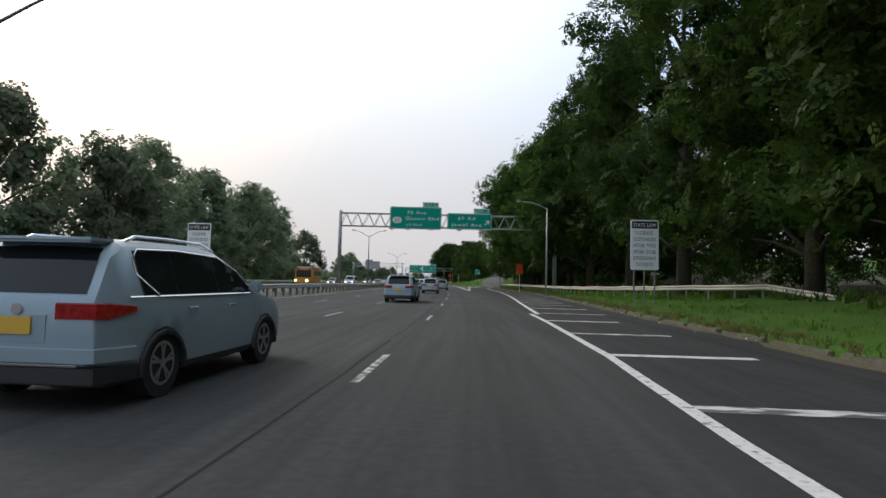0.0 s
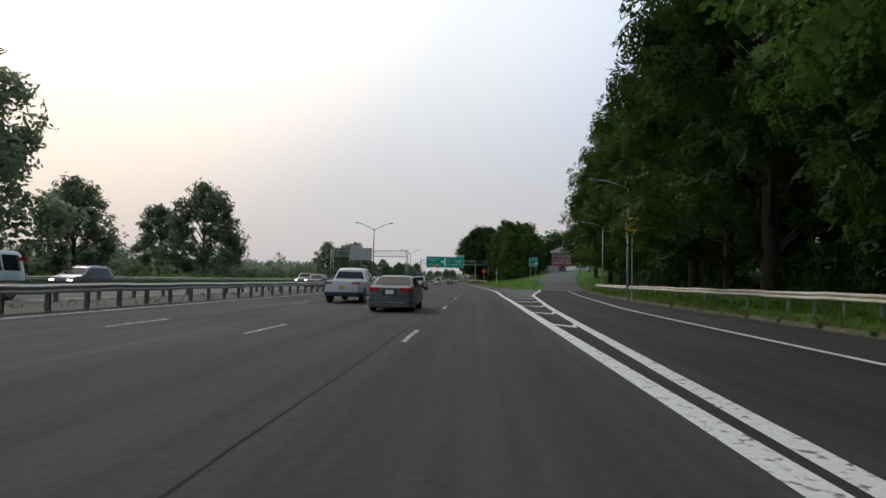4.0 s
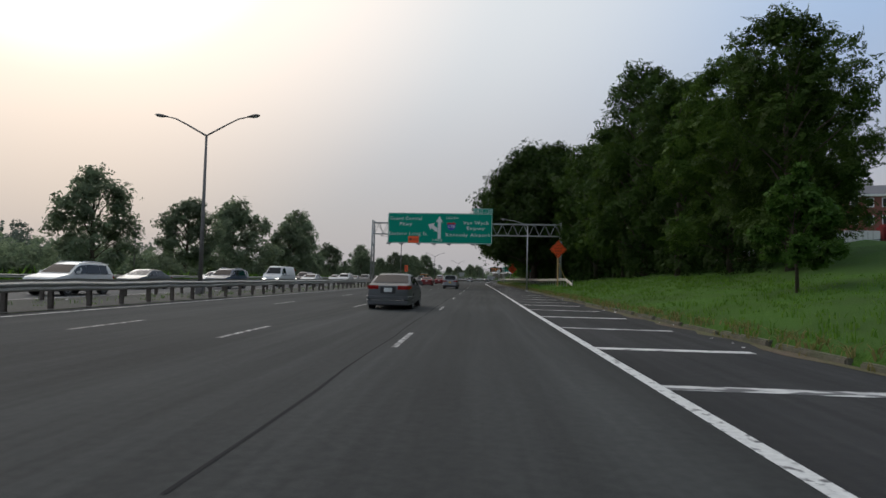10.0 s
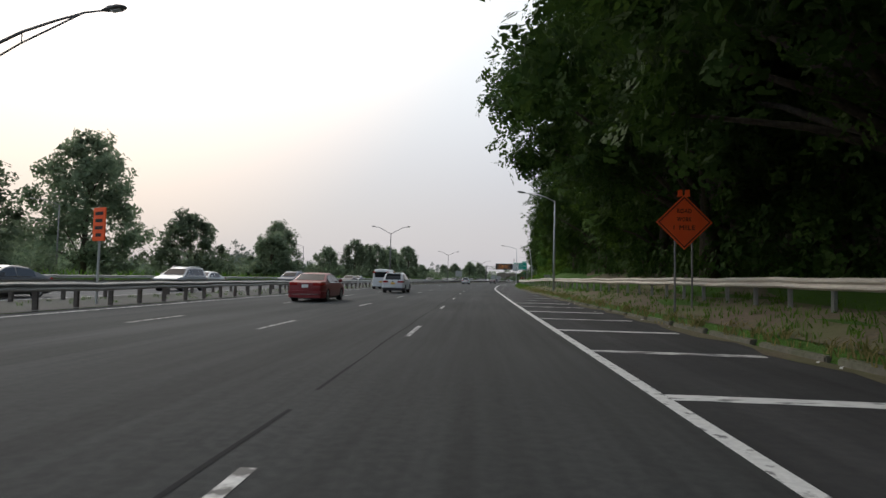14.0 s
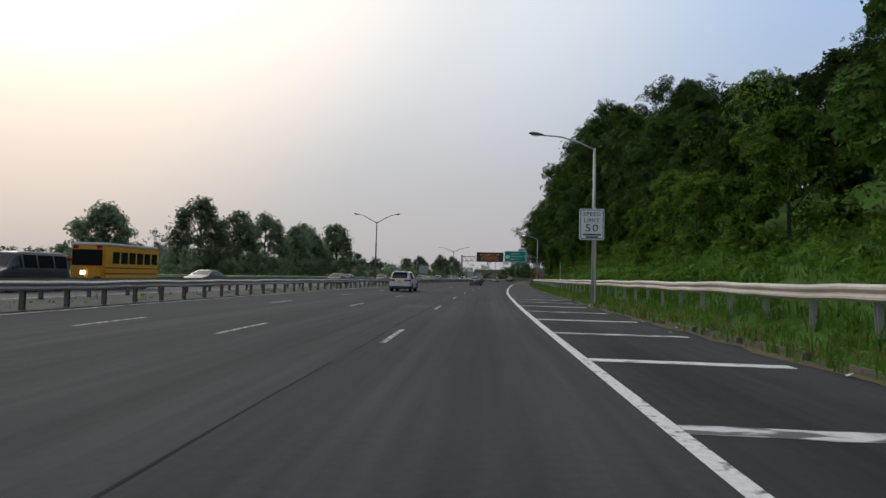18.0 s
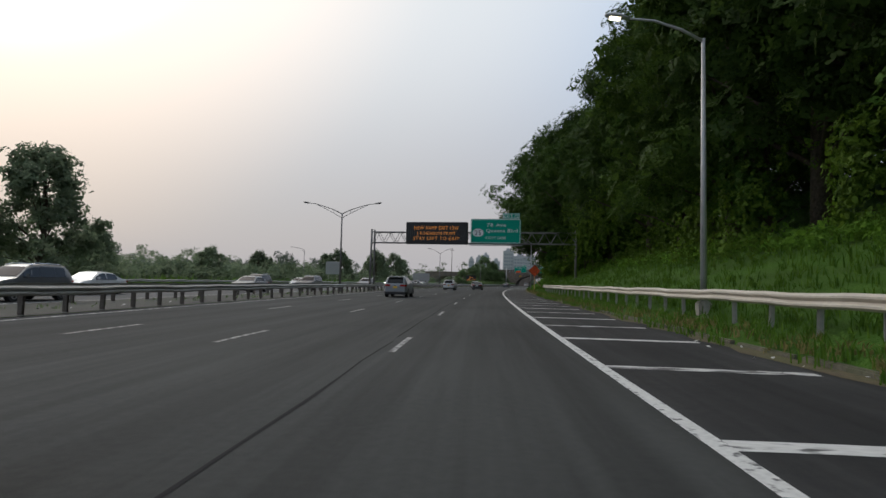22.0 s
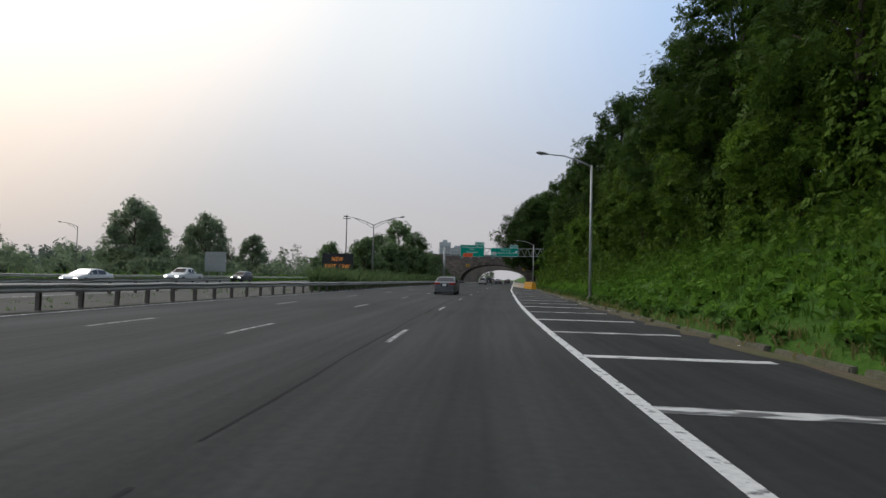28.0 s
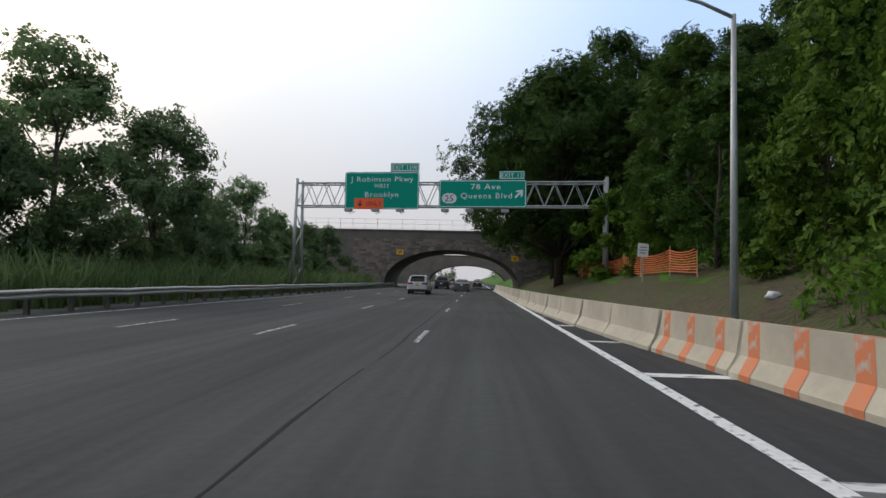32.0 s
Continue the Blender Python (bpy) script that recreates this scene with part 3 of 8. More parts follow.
def hatch_places():
    """Places of the hatch stripes, near 4.8 m apart between those placed to fit the camera's view."""
    fitted = (-60, 6.6, 16.2, 32.3, 37.5, 59.4, 64.6, 85.3, 90, 99, 202.3, 207.9, 213.7, 231.8, 241.2, 256.2, 260.4, 279.9, 284.1, 304.1, 309, 331.6, 336.6, 354.3, 358.7,
             428.4, 432.9, 451.7, 456.2, 480, 484.5, 503.9, 509.4, 526.4, 530.8, 554.1, 559.1, 576.7, 580.8, 599.3, 603.7, 672.4, 676.8, 695.8, 700.1, 719.4, 723.9, 900)
    out = []
    for a, b in zip(fitted, fitted[1:]):
        k = max(1, round((b - a) / 4.75))
        if (a, b) != (99, 202.3):
            out += [a + (b - a) * i / k for i in range(k)]
    return out


HATCHES = hatch_places()


def build_hatches():
    """White hatch stripes across the shoulder."""
    rng = random.Random(3)
    me = []
    for k in range(4):
        v = []
        for i in range(9):
            x = i / 8
            wob = rng.uniform(-0.03, 0.03)
            v += [(x, -0.17 + wob - 0.02 * x, 0), (x, 0.17 + wob * 0.5, 0)]
        me.append(mesh_of("hatch_stripe", v, [(2 * i, 2 * i + 2, 2 * i + 3, 2 * i + 1) for i in range(8)], PAINT if k % 2 else WORN_PAINT))
    for k, s in enumerate(HATCHES):
        if s < 26:
            a, b = edge_right(s), 5.2
        elif s < 100:
            a, b = ramp_line(s), ramp_line(s) + 3.0
        elif s < 215:
            a, b = edge_right(s), 9.0 if s < 207 else 7.0
        else:
            a, b = edge_right(s), drift(s) + 5.25
        put("hatch_stripe", me[k % 4], shoulder, stand(s, a + 0.1, 0.001, rng.uniform(-2, 2) - 2) @ Matrix.Diagonal((b - a, 1, 1, 1)))
    # chevrons of the gore
    for i, s in enumerate((118, 125, 132, 139, 146, 152, 157.5, 162, 167, 172, 177.5, 183, 189, 194)):
        a, b = edge_right(s), gore_line(s + 1.5)
        w = b - a
        k = a + 0.66 * w
        v = [at(s, a, 0.004), at(s - 1.2, k, 0.004), at(s + 1.0, b, 0.004), at(s + 1.75, b, 0.004), at(s - 0.5, k, 0.004), at(s + 0.45, a, 0.004)]
        put("chevron", mesh_of("chevron", v, [(0, 1, 4, 5), (1, 2, 3, 4)], PAINT), road)


# ---- guardrails ----
def beam_mesh(name, pts, mat):
    """A W-shaped rail swept through points; each is (place, right-hand way)."""
    prof = [(0.0, 0.15), (0.075, 0.1), (0.075, 0.06), (0.0, 0.0), (0.075, -0.06), (0.075, -0.1), (0.0, -0.15)]
    v, f = [], []
    k = len(prof)
    for p, r in pts:
        for o, u in prof:
            v.append(p + r * o + Vector((0, 0, u)))
        for o, u in reversed(prof):
            v.append(p + r * (o - 0.012) + Vector((0, 0, u)))
    for i in range(len(pts) - 1):
        for j in range(2 * k):
            a, b = i * 2 * k + j, i * 2 * k + (j + 1) % (2 * k)
            f.append((a, b, b + 2 * k, a + 2 * k))
    f.append(list(range(2 * k)))
    f.append([(len(pts) - 1) * 2 * k + j for j in range(2 * k)][::-1])
    return mesh_of(name, v, f, mat)


def post_mesh(mat, half=0.075):
    bm = bmesh.new()
    box(-half, half, -0.05, -0.042, -0.6, 0.62, bm=bm)
    box(-half, half, 0.042, 0.05, -0.6, 0.62, bm=bm)
    box(-0.005, 0.005, -0.042, 0.042, -0.6, 0.62, bm=bm)
    me = bpy.data.meshes.new("post")
    bm.to_mesh(me)
    bm.free()
    me.materials.append(mat)
    return me


POST_MESH, PALE_POST_MESH = post_mesh(POST), post_mesh(RAIL, 0.045)


def guardrail(s0, s1, nf, zf, side, mat, label, spacing=1.9, name="guardrail", ends=(), joined=False):
    """A rail on posts from s0 to s1; side: 1 if its face looks to the right."""
    root = empty(name, stand(s0, nf(s0), zf(s0)), label, "guardrail", "guardrails along the parkway")
    inv = root.matrix_basis.inverted()
    pts, s = [], s0
    while s <= s1 + 0.01:
        x, y, h = along(s)
        r = Vector((math.cos(h), math.sin(h), 0)) * side
        sag = 0.015 * math.sin(s * 0.9) + 0.01 * math.sin(s * 2.3)
        drop = 0.0
        for e in ends:
            drop = max(drop, 0.55 * max(0, 1 - abs(s - e) / 4))
        pts.append((inv @ (at(s, nf(s), zf(s) + 0.68 + sag - drop) + r * 0.1), inv.to_3x3() @ r))
        s += 1.0
    put("beam", beam_mesh("beam", pts, mat), root)
    s = s0 + 0.5
    row = bmesh.new() if joined else None
    rng = random.Random(int(s0 * 7) + 11)
    while s < s1:
        m = stand(s, nf(s), zf(s) + rng.uniform(-0.02, 0.02), rng.uniform(-6, 6)) @ pose(0, 0, 0, rng.uniform(-2, 2), rng.uniform(-2, 2), 0)
        if joined:
            box(-0.075, 0.075, -0.05, 0.05, -0.6, 0.62, bm=row)
            row.verts.ensure_lookup_table()
            for v in row.verts[-8:]:
                v.co = inv @ m @ v.co
        else:
            put("post", PALE_POST_MESH if mat is PALE_RAIL else POST_MESH, root, inv @ m)
        s += spacing
    if joined:
        tagged(part("posts", row, POST, root), kind="stuff")
    return root

# ---- lamp poles ----
def lamp_head(parent, x, z, turn, lit=False):
    """A cobra-head lantern that looks down, its neck at (x, z)."""
    bm = bmesh.new()
    rings = []
    for u, w, h in ((0, 0.05, 0.05), (0.12, 0.1, 0.08), (0.3, 0.17, 0.12), (0.55, 0.19, 0.13), (0.72, 0.13, 0.08), (0.78, 0.05, 0.03)):
        rings.append([bm.verts.new((u, w * math.cos(a), h * (0.8 if math.sin(a) > 0 else 0.55) * math.sin(a))) for a in [2 * math.pi * k / 10 for k in range(10)]])
    for a, b in zip(rings, rings[1:]):
        for k in range(10):
            bm.faces.new((a[k], a[(k + 1) % 10], b[(k + 1) % 10], b[k]))
    bm.faces.new(rings[0][::-1])
    bm.faces.new(rings[-1])
    head = part("lamp_head", bm, DARK_POLE if not lit else POLE, parent, "cobra-head lantern", pose(x, 0, z, 0, -8, turn), True)
    bm = box(0.3, 0.62, -0.1, 0.1, -0.085, -0.055, 0.01)
    part("lens", bm, LAMP_ON if lit else WHITE, head)
    return head


LAMP_ON = material("lit_lamp", (1.0, 0.9, 0.7), 0.4, emit=6.0)


def double_lamp(truss, tall=9.2, mat=None):
    mat = mat or DARK_POLE
    root = empty("street_lamp", Matrix(), "tall double-armed street lamp on a tapered steel pole in the median", "street lamp", "median street lamps")
    part("base", box(-0.2, 0.2, -0.2, 0.2, 0, 0.5, 0.05), mat, root)
    part("pole", tube([(0, 0, 0.3), (0, 0, tall * 0.5), (0, 0, tall)], [0.13, 0.1, 0.065], 10), mat, root, smooth=True)
    for sx in (1, -1):
        top = tall + (1.1 if truss else 1.05)
        if truss:
            pts = [(0, 0, tall - 0.1), (sx * 0.9, 0, tall + 0.33), (sx * 1.9, 0, tall + 0.66), (sx * 2.9, 0, top - 0.16), (sx * 3.5, 0, top - 0.1)]
            low = [(0, 0, tall - 0.55), (sx * 0.9, 0, tall - 0.02), (sx * 1.9, 0, tall + 0.46), (sx * 2.8, 0, top - 0.2)]
            part("arm", tube(pts, [0.05, 0.045, 0.04, 0.035, 0.03], 8), mat, root, smooth=True)
            part("lower_arm", tube(low, 0.03, 6), mat, root)
            part("arm_strut", tube([(sx * 0.9, 0, tall - 0.02), (sx * 0.9, 0, tall + 0.33)], 0.02, 6), mat, root)
            x1 = sx * 3.45
        else:
            pts = [(0, 0, tall - 0.05), (sx * 0.5, 0, tall + 0.22), (sx * 1.3, 0, tall + 0.66), (sx * 1.9, 0, tall + 0.95), (sx * 2.4, 0, top)]
            part("arm", tube(pts, [0.055, 0.05, 0.045, 0.04, 0.035], 8), mat, root, smooth=True)
            x1 = sx * 2.35
        lamp_head(root, x1, top - (0.1 if truss else 0), 0 if sx > 0 else 180)
    return root


def single_lamp(tall, reach, label, mat=None, lit=False, truss=False, group="verge street lamps"):
    """A pole whose arm reaches towards -x."""
    mat = mat or POLE
    root = empty("street_lamp", Matrix(), label, "street lamp", group)
    part("base", box(-0.2, 0.2, -0.2, 0.2, -0.4, 0.45, 0.05) if lit else box(-0.16, 0.16, -0.16, 0.16, -0.4, 0.12, 0.03), CONCRETE if lit else mat, root)
    part("pole", tube([(0, 0, 0.1), (0, 0, tall * 0.5), (0, 0, tall)], [0.105, 0.085, 0.06], 10), mat, root, smooth=True)
    pts = [(0, 0, tall - 0.08), (-reach * 0.3, 0, tall + 0.3), (-reach * 0.65, 0, tall + 0.58), (-reach, 0, tall + 0.66)]
    part("arm", tube(pts, [0.05, 0.045, 0.04, 0.035], 8), mat, root, smooth=True)
    if truss:
        part("lower_arm", tube([(0, 0, tall - 0.6), (-reach * 0.3, 0, tall - 0.05), (-reach * 0.65, 0, tall + 0.45)], 0.028, 6), mat, root)
    lamp_head(root, -reach + 0.05, tall + 0.66, 180, lit)
    return root


# ---- sign gantries ----
def truss_span(root, x0, x1, z0, z1, depth, bay, mat):
    """A box truss across the road: four chords and zig-zag bracing, between x0 and x1."""
    for y in (-depth / 2, depth / 2):
        for z in (z0, z1):
            part("chord", tube([(x0, y, z), (x1, y, z)], 0.065, 6), mat, root)
    k = max(2, int(round((x1 - x0) / bay)))
    w = (x1 - x0) / k
    for y in (-depth / 2, depth / 2):
        for i in range(k):
            a, b = x0 + i * w, x0 + (i + 1) * w
            mid = (a + b) / 2
            part("brace", tube([(a, y, z0), (mid, y, z1)], 0.035, 5), mat, root)
            part("brace", tube([(mid, y, z1), (b, y, z0)], 0.035, 5), mat, root)
    for i in range(k + 1):
        a = x0 + i * w
        for z in (z0, z1):
            part("cross_strut", tube([(a, -depth / 2, z), (a, depth / 2, z)], 0.03, 5), mat, root)
        if i < k:
            part("cross_strut", tube([(a, -depth / 2, z1), (a + w, depth / 2, z1)], 0.025, 5), mat, root)


def tower(root, x, zb, zt, depth, mat, lean=0.0, rad=0.13):
    """Two legs, one behind the other, tied by zig-zag bracing."""
    for y in (-depth / 2, depth / 2):
        part("leg", tube([(x - lean, y * 1.6, zb), (x, y, zt)], rad, 10), mat, root, smooth=True)
    k = 5
    for i in range(k):
        a = zb + 0.5 + (zt - zb - 1.6) * i / k
        b = zb + 0.5 + (zt - zb - 1.6) * (i + 1) / k
        s = 1 if i % 2 else -1
        part("leg_brace", tube([(x - lean * (1 - a / zt), s * depth * 0.7, a), (x - lean * (1 - b / zt), -s * depth * 0.65, b)], 0.045, 6), mat, root)


def panel(root, x, z, w, h, mat, y, name="sign_panel", label="", border=True, r=0.18):
    """A sign panel centred at x, z; its face towards -y."""
    p = part(name, plate(rounded(w, h, r), 0.05), mat, root, label, pose(x, y, z))
    if border:
        part("border", frame_ring(w - 0.1, h - 0.1, r - 0.04, 0.05), WHITE, p, "", pose(0, -0.004, 0))
    return p


def frame_ring(w, h, r, t):
    o, i = rounded(w, h, max(r, 0.02)), rounded(w - 2 * t, h - 2 * t, max(r - t, 0.01))
    bm = bmesh.new()
    a = [bm.verts.new((x, 0, z)) for x, z in o]
    b = [bm.verts.new((x, 0, z)) for x, z in i]
    k = len(a)
    for j in range(k):
        bm.faces.new((a[j], a[(j + 1) % k], b[(j + 1) % k], b[j]))
    return bm


def sign_lights(root, xs, z, y, mat):
    for x in xs:
        part("light_bracket", tube([(x, y + 0.3, z + 0.1), (x, y - 0.9, z - 0.2), (x, y - 1.3, z - 0.05)], 0.025, 6), mat, root)
        part("sign_light", box(x - 0.28, x + 0.28, y - 1.5, y - 1.15, z - 0.1, z + 0.14, 0.03), ALU, root)


def arrow(parent, x, z, size, angle, mat):
    """A slanted arrow, pointing up at angle 0."""
    o = [(-0.09, -0.5), (0.09, -0.5), (0.09, 0.1), (0.33, -0.12), (0.33, 0.1), (0, 0.5), (-0.33, 0.1), (-0.33, -0.12), (-0.09, 0.1)]
    c, s = math.cos(radians(angle)), math.sin(radians(angle))
    o = [(size * (a * c - b * s), size * (a * s + b * c)) for a, b in o]
    return part("arrow", plate(o, 0.003), mat, parent, "", pose(x, -0.006, z))


def shield(parent, x, z, w, text):
    """A white route marker with black figures."""
    o = [(-0.5, 0), (-0.42, 0.22), (-0.12, 0.36), (0, 0.31), (0.12, 0.36), (0.42, 0.22), (0.5, 0), (0.42, -0.22), (0.12, -0.36), (0, -0.31), (-0.12, -0.36), (-0.42, -0.22)]
    p = part("route_shield", plate([(a * w, b * w) for a, b in o], 0.004), WHITE, parent, "white route shield", pose(x, -0.007, z))
    words(text, w * 0.42, BLACK, p, 0, -w * 0.21, -0.005)
    return p


# ---- trees ----
def leaves(rng, centres, radii, count, size, flat=0.6):
    """Leaf quads scattered round clump centres; an (n, 4, 3) array."""
    c = np.asarray(centres)
    r = np.asarray(radii)
    pick = rng.integers(0, len(c), count)
    d = rng.normal(size=(count, 3))
    d /= np.linalg.norm(d, axis=1)[:, None]
    rad = 0.95 * rng.random(count) ** 0.5
    p = c[pick] + d * (rad * 1.0)[:, None] * r[pick][:, None] * np.array([1, 1, 0.8])
    n = d + rng.normal(size=(count, 3)) * 0.7 + np.array([0, 0, flat])
    n /= np.linalg.norm(n, axis=1)[:, None]
    a = np.cross(n, rng.normal(size=(count, 3)))
    a /= np.linalg.norm(a, axis=1)[:, None] + 1e-9
    b = np.cross(n, a)
    s = size * (0.6 + 0.8 * rng.random(count))[:, None]
    return np.stack([p - a * s * 0.5, p - b * s * 0.36 + n * s * 0.08, p + a * s * 0.5, p + b * s * 0.36 + n * s * 0.08], 1)


def tree(seed, tall, spread, low, mat, count=9000, size=0.42, clumps=46, label="", shape="round", trunk=0.3, gap=0.0):
    """A tapered trunk with limbs and an uneven crown of leaf clumps."""
    rng = np.random.default_rng(seed)
    rd = random.Random(seed)
    root = empty("tree", Matrix(), label, "tree")
    cs, rs = [], []
    for k in range(clumps):
        u = (k + 0.5) / clumps
        z = low + (tall - low) * u
        if shape == "round":
            w = math.sin(math.pi * min(1, 0.16 + 0.84 * u) ** 0.85) ** 0.6 if u < 0.98 else 0.2
        elif shape == "cone":
            w = 1.0 - 0.85 * u
        else:
            w = 0.55 * (1.0 - u ** 4)
        a = k * 2.39996 + rd.uniform(-0.6, 0.6)
        q = spread * w * (0.35 + 0.65 * math.sqrt(rd.random())) * rd.uniform(0.75, 1.12)
        cs.append((q * math.cos(a), q * math.sin(a), z + rd.uniform(-0.6, 0.6)))
        rs.append(spread * rd.uniform(0.2, 0.4) * (0.72 if clumps > 150 else 1.0) * (1.0 if shape == "round" else 0.6 + 0.5 * w if shape == "cone" else 1.9 * (1.0 - 0.75 * u ** 3)))
    small = leaves(rng, cs, rs, count, size)
    big = leaves(rng, cs, [r * 0.62 for r in rs], count // 9, size * 2.3)
    bm = tube([(0, 0, -0.5), (rd.uniform(-.1, .1), rd.uniform(-.1, .1), tall * 0.25), (rd.uniform(-.3, .3), rd.uniform(-.3, .3), tall * 0.55), (0, 0, tall * 0.85)], [trunk * 1.3, trunk, trunk * 0.6, trunk * 0.15], 9)
    for k in range(0, clumps, 4):
        c = Vector(cs[k])
        z0 = max(low * 0.6, c.z - spread * 0.7)
        mid = Vector((c.x * 0.45, c.y * 0.45, (z0 + c.z) / 2 + 0.2))
        tube([(0, 0, z0), mid, c], [trunk * 0.4, trunk * 0.25, trunk * 0.08], 6, bm)
    part("trunk", bm, BARK, root, smooth=True)
    put("crown", quads_of("crown", np.concatenate([small, big]), mat), root)
    return root


def grove(proto, spots):
    """Set the tree at the first spot and copies of it at the others: (s, n, scale, turn[, height])."""
    for s, n, k, turn, *h in spots[1:]:
        copy_thing(proto, stand(s, n, ground_z(s, n) - 0.05, turn) @ Matrix.Diagonal((k, k, k * (h[0] if h else 1), 1)))
    s, n, k, turn, *h = spots[0]
    proto.matrix_basis = stand(s, n, ground_z(s, n) - 0.05, turn) @ Matrix.Diagonal((k, k, k * (h[0] if h else 1), 1))


def spread_copies(proto, poses):
    for m in poses[1:]:
        copy_thing(proto, m)
    proto.matrix_basis = poses[0]


# ---- guardrails in place ----
def rail_a(s):
    return curb_right(s) + bend(s, [(27, 9.5), (36, 5.6), (48, 2.6), (62, 1.3), (200, 1.0)])


def rail_b(s):
    return drift(s) + ease(s, [(308, 9.4), (335, 8.8), (360, 8.4), (400, 7.3), (440, 6.7), (620, 6.55)])


for a, b in ((-100, 0), (0, 100), (100, 200), (200, 300), (300, 400), (400, 500), (500, 600), (600, 740), (740, 880)):
    if a < 740:
        guardrail(a, b, lambda s: RAIL_NEAR + ease(s, [(690, 0), (760, 0.6)]), lambda s: ease(s, [(690, 0.05), (760, -0.08)]), 1, RAIL, "weathered steel W-beam guardrail on steel posts beside the median")
        guardrail(a, b, lambda s: opposite_right(s) + 0.9, lambda s: 0.05, -1, RAIL, "weathered steel guardrail of the opposite carriageway", 2.85)
    else:
        guardrail(a, b, lambda s: RAIL_NEAR + ease(s, [(690, 0), (760, 0.6)]), lambda s: ease(s, [(690, 0.05), (760, -0.08)]), 1, RAIL, "weathered steel W-beam guardrail before tall grass")
    guardrail(a, b, lambda s: opposite_left(s) - 1.0, lambda s: 0.05, 1, RAIL, "weathered steel guardrail beyond the opposite carriageway", 3.8, joined=True)
guardrail(27, 110, rail_a, lambda s: ground_z(s, rail_a(s)), -1, PALE_RAIL, "pale dusty guardrail along the exit lane", ends=(27,))
guardrail(110, 196, rail_a, lambda s: ground_z(s, rail_a(s)), -1, PALE_RAIL, "pale dusty guardrail along the exit lane")
guardrail(308, 410, rail_b, lambda s: ground_z(s, rail_b(s)) + 0.02, -1, PALE_RAIL, "pale dusty guardrail on a grass verge", ends=(308,))
guardrail(410, 510, rail_b, lambda s: ground_z(s, rail_b(s)) + 0.02, -1, PALE_RAIL, "pale dusty guardrail on a grass verge")
guardrail(510, 611, rail_b, lambda s: ground_z(s, rail_b(s)) + 0.02, -1, PALE_RAIL, "pale dusty guardrail on a grass verge")

# ---- lamps in place ----
spread_copies(double_lamp(False), [stand(s, n, 0.05) for s, n in ((18, -15.7), (107.4, -15.7), (195.8, -16.2), (281.5, -15.8))])
spread_copies(double_lamp(False, 8.2), [stand(s, n, 0.05) for s, n in ((522.4, -15.4), (440, -15.0), (686, -15.5))])
spread_copies(double_lamp(True, 8.3), [stand(s, n, 0.05) for s, n in ((364.6, -15.2), (605.3, -15.3), (767.7, -16.4))])
spread_copies(single_lamp(9.3, 2.6, "pale single-arm street lamp on the wooded verge"), [stand(s, n, ground_z(s, n)) for s, n in ((62, 8.7), (149, 12.4), (188, 19.2), (235, 26), (284, 37))])
spread_copies(single_lamp(8.0, 2.6, "pale single-arm street lamp beside the verge guardrail"), [stand(s, n, ground_z(s, n)) for s, n in ((321.7, 5.9), (400, 6.6), (476.5, 5.5), (645, 6.2), (725.4, 6.2), (801.1, 6.2))])
lit = single_lamp(8.6, 2.3, "pale street lamp with its lantern lit, on a concrete footing", lit=True)
lit.matrix_basis = stand(562.8, 6.8, 0.45)
spread_copies(single_lamp(9.0, 3.0, "grey single-arm street lamp beyond the opposite carriageway", DARK_POLE, truss=True, group="far street lamps"), [stand(s, n, -0.2) for s, n in ((213, -48), (330, -49), (412, -49), (494.6, -49.5), (541.4, -53), (611.5, -50.8), (690, -52), (783.1, -72))])

bent = empty("bent_pole", stand(436, 7.1, ground_z(436, 7.1)), "grey bent pole leaning behind the guardrail", "pole")
part("pole", tube([(0, 0, -0.3), (-0.02, 0, 1.5), (-0.12, 0, 3.2), (-0.35, 0, 5.0)], [0.065, 0.06, 0.055, 0.045], 8), POLE, bent, smooth=True)

# ---- gantries in place ----
def gantry(s, x0, x1, zt, h, mat, label, depth=1.1, two=True, bay=1.5, turn=0.0, lift=0.0, n=0.0):
    root = empty("sign_gantry", stand(s, n, lift, turn), label, "sign gantry")
    truss_span(root, x0, x1, zt - h, zt, depth, bay, mat)
    tower(root, x0, 0, zt + 0.35, depth, mat)
    if two:
        tower(root, x1, ground_z(s, x1) - 0.3, zt + 0.35, depth, mat)
    return root


g1 = gantry(78.5, -16.0, 12.6, 9.85, 1.7, STEEL, "galvanised steel truss gantry carrying two green exit signs", lift=0.35)
p = panel(g1, -5.95, 9.3, 6.8, 2.95, GREEN, -0.75, label="green exit sign for 78 Ave and Queens Blvd")
words("78 Ave", 0.46, WHITE, p, 0.1, 0.52, width=2.5)
words("Queens Blvd", 0.46, WHITE, p, 0.85, -0.25, width=4.4)
words("1/2 MILE", 0.34, WHITE, p, -0.2, -1.05, width=2.0)
shield(p, -2.45, -0.3, 1.25, "25")
tab = panel(g1, -4.0, 11.1, 2.1, 0.66, GREEN, -0.75, name="exit_tab", r=0.06)
words("EXIT 12", 0.36, WHITE, tab, 0, -0.18, width=1.75)
p = panel(g1, 1.15, 9.0, 5.85, 2.15, GREEN, -0.75, label="green exit sign for 69 Rd and Jewel Ave")
words("69 Rd", 0.46, WHITE, p, -0.4, 0.2, width=2.3)
words("Jewel Ave", 0.46, WHITE, p, -0.4, -0.65, width=4.0)
arrow(p, 2.35, -0.1, 0.85, -45, WHITE)
tab = panel(g1, 2.75, 10.42, 2.1, 0.66, GREEN, -0.75, name="exit_tab", r=0.06)
words("EXIT 11", 0.36, WHITE, tab, 0, -0.18, width=1.75)
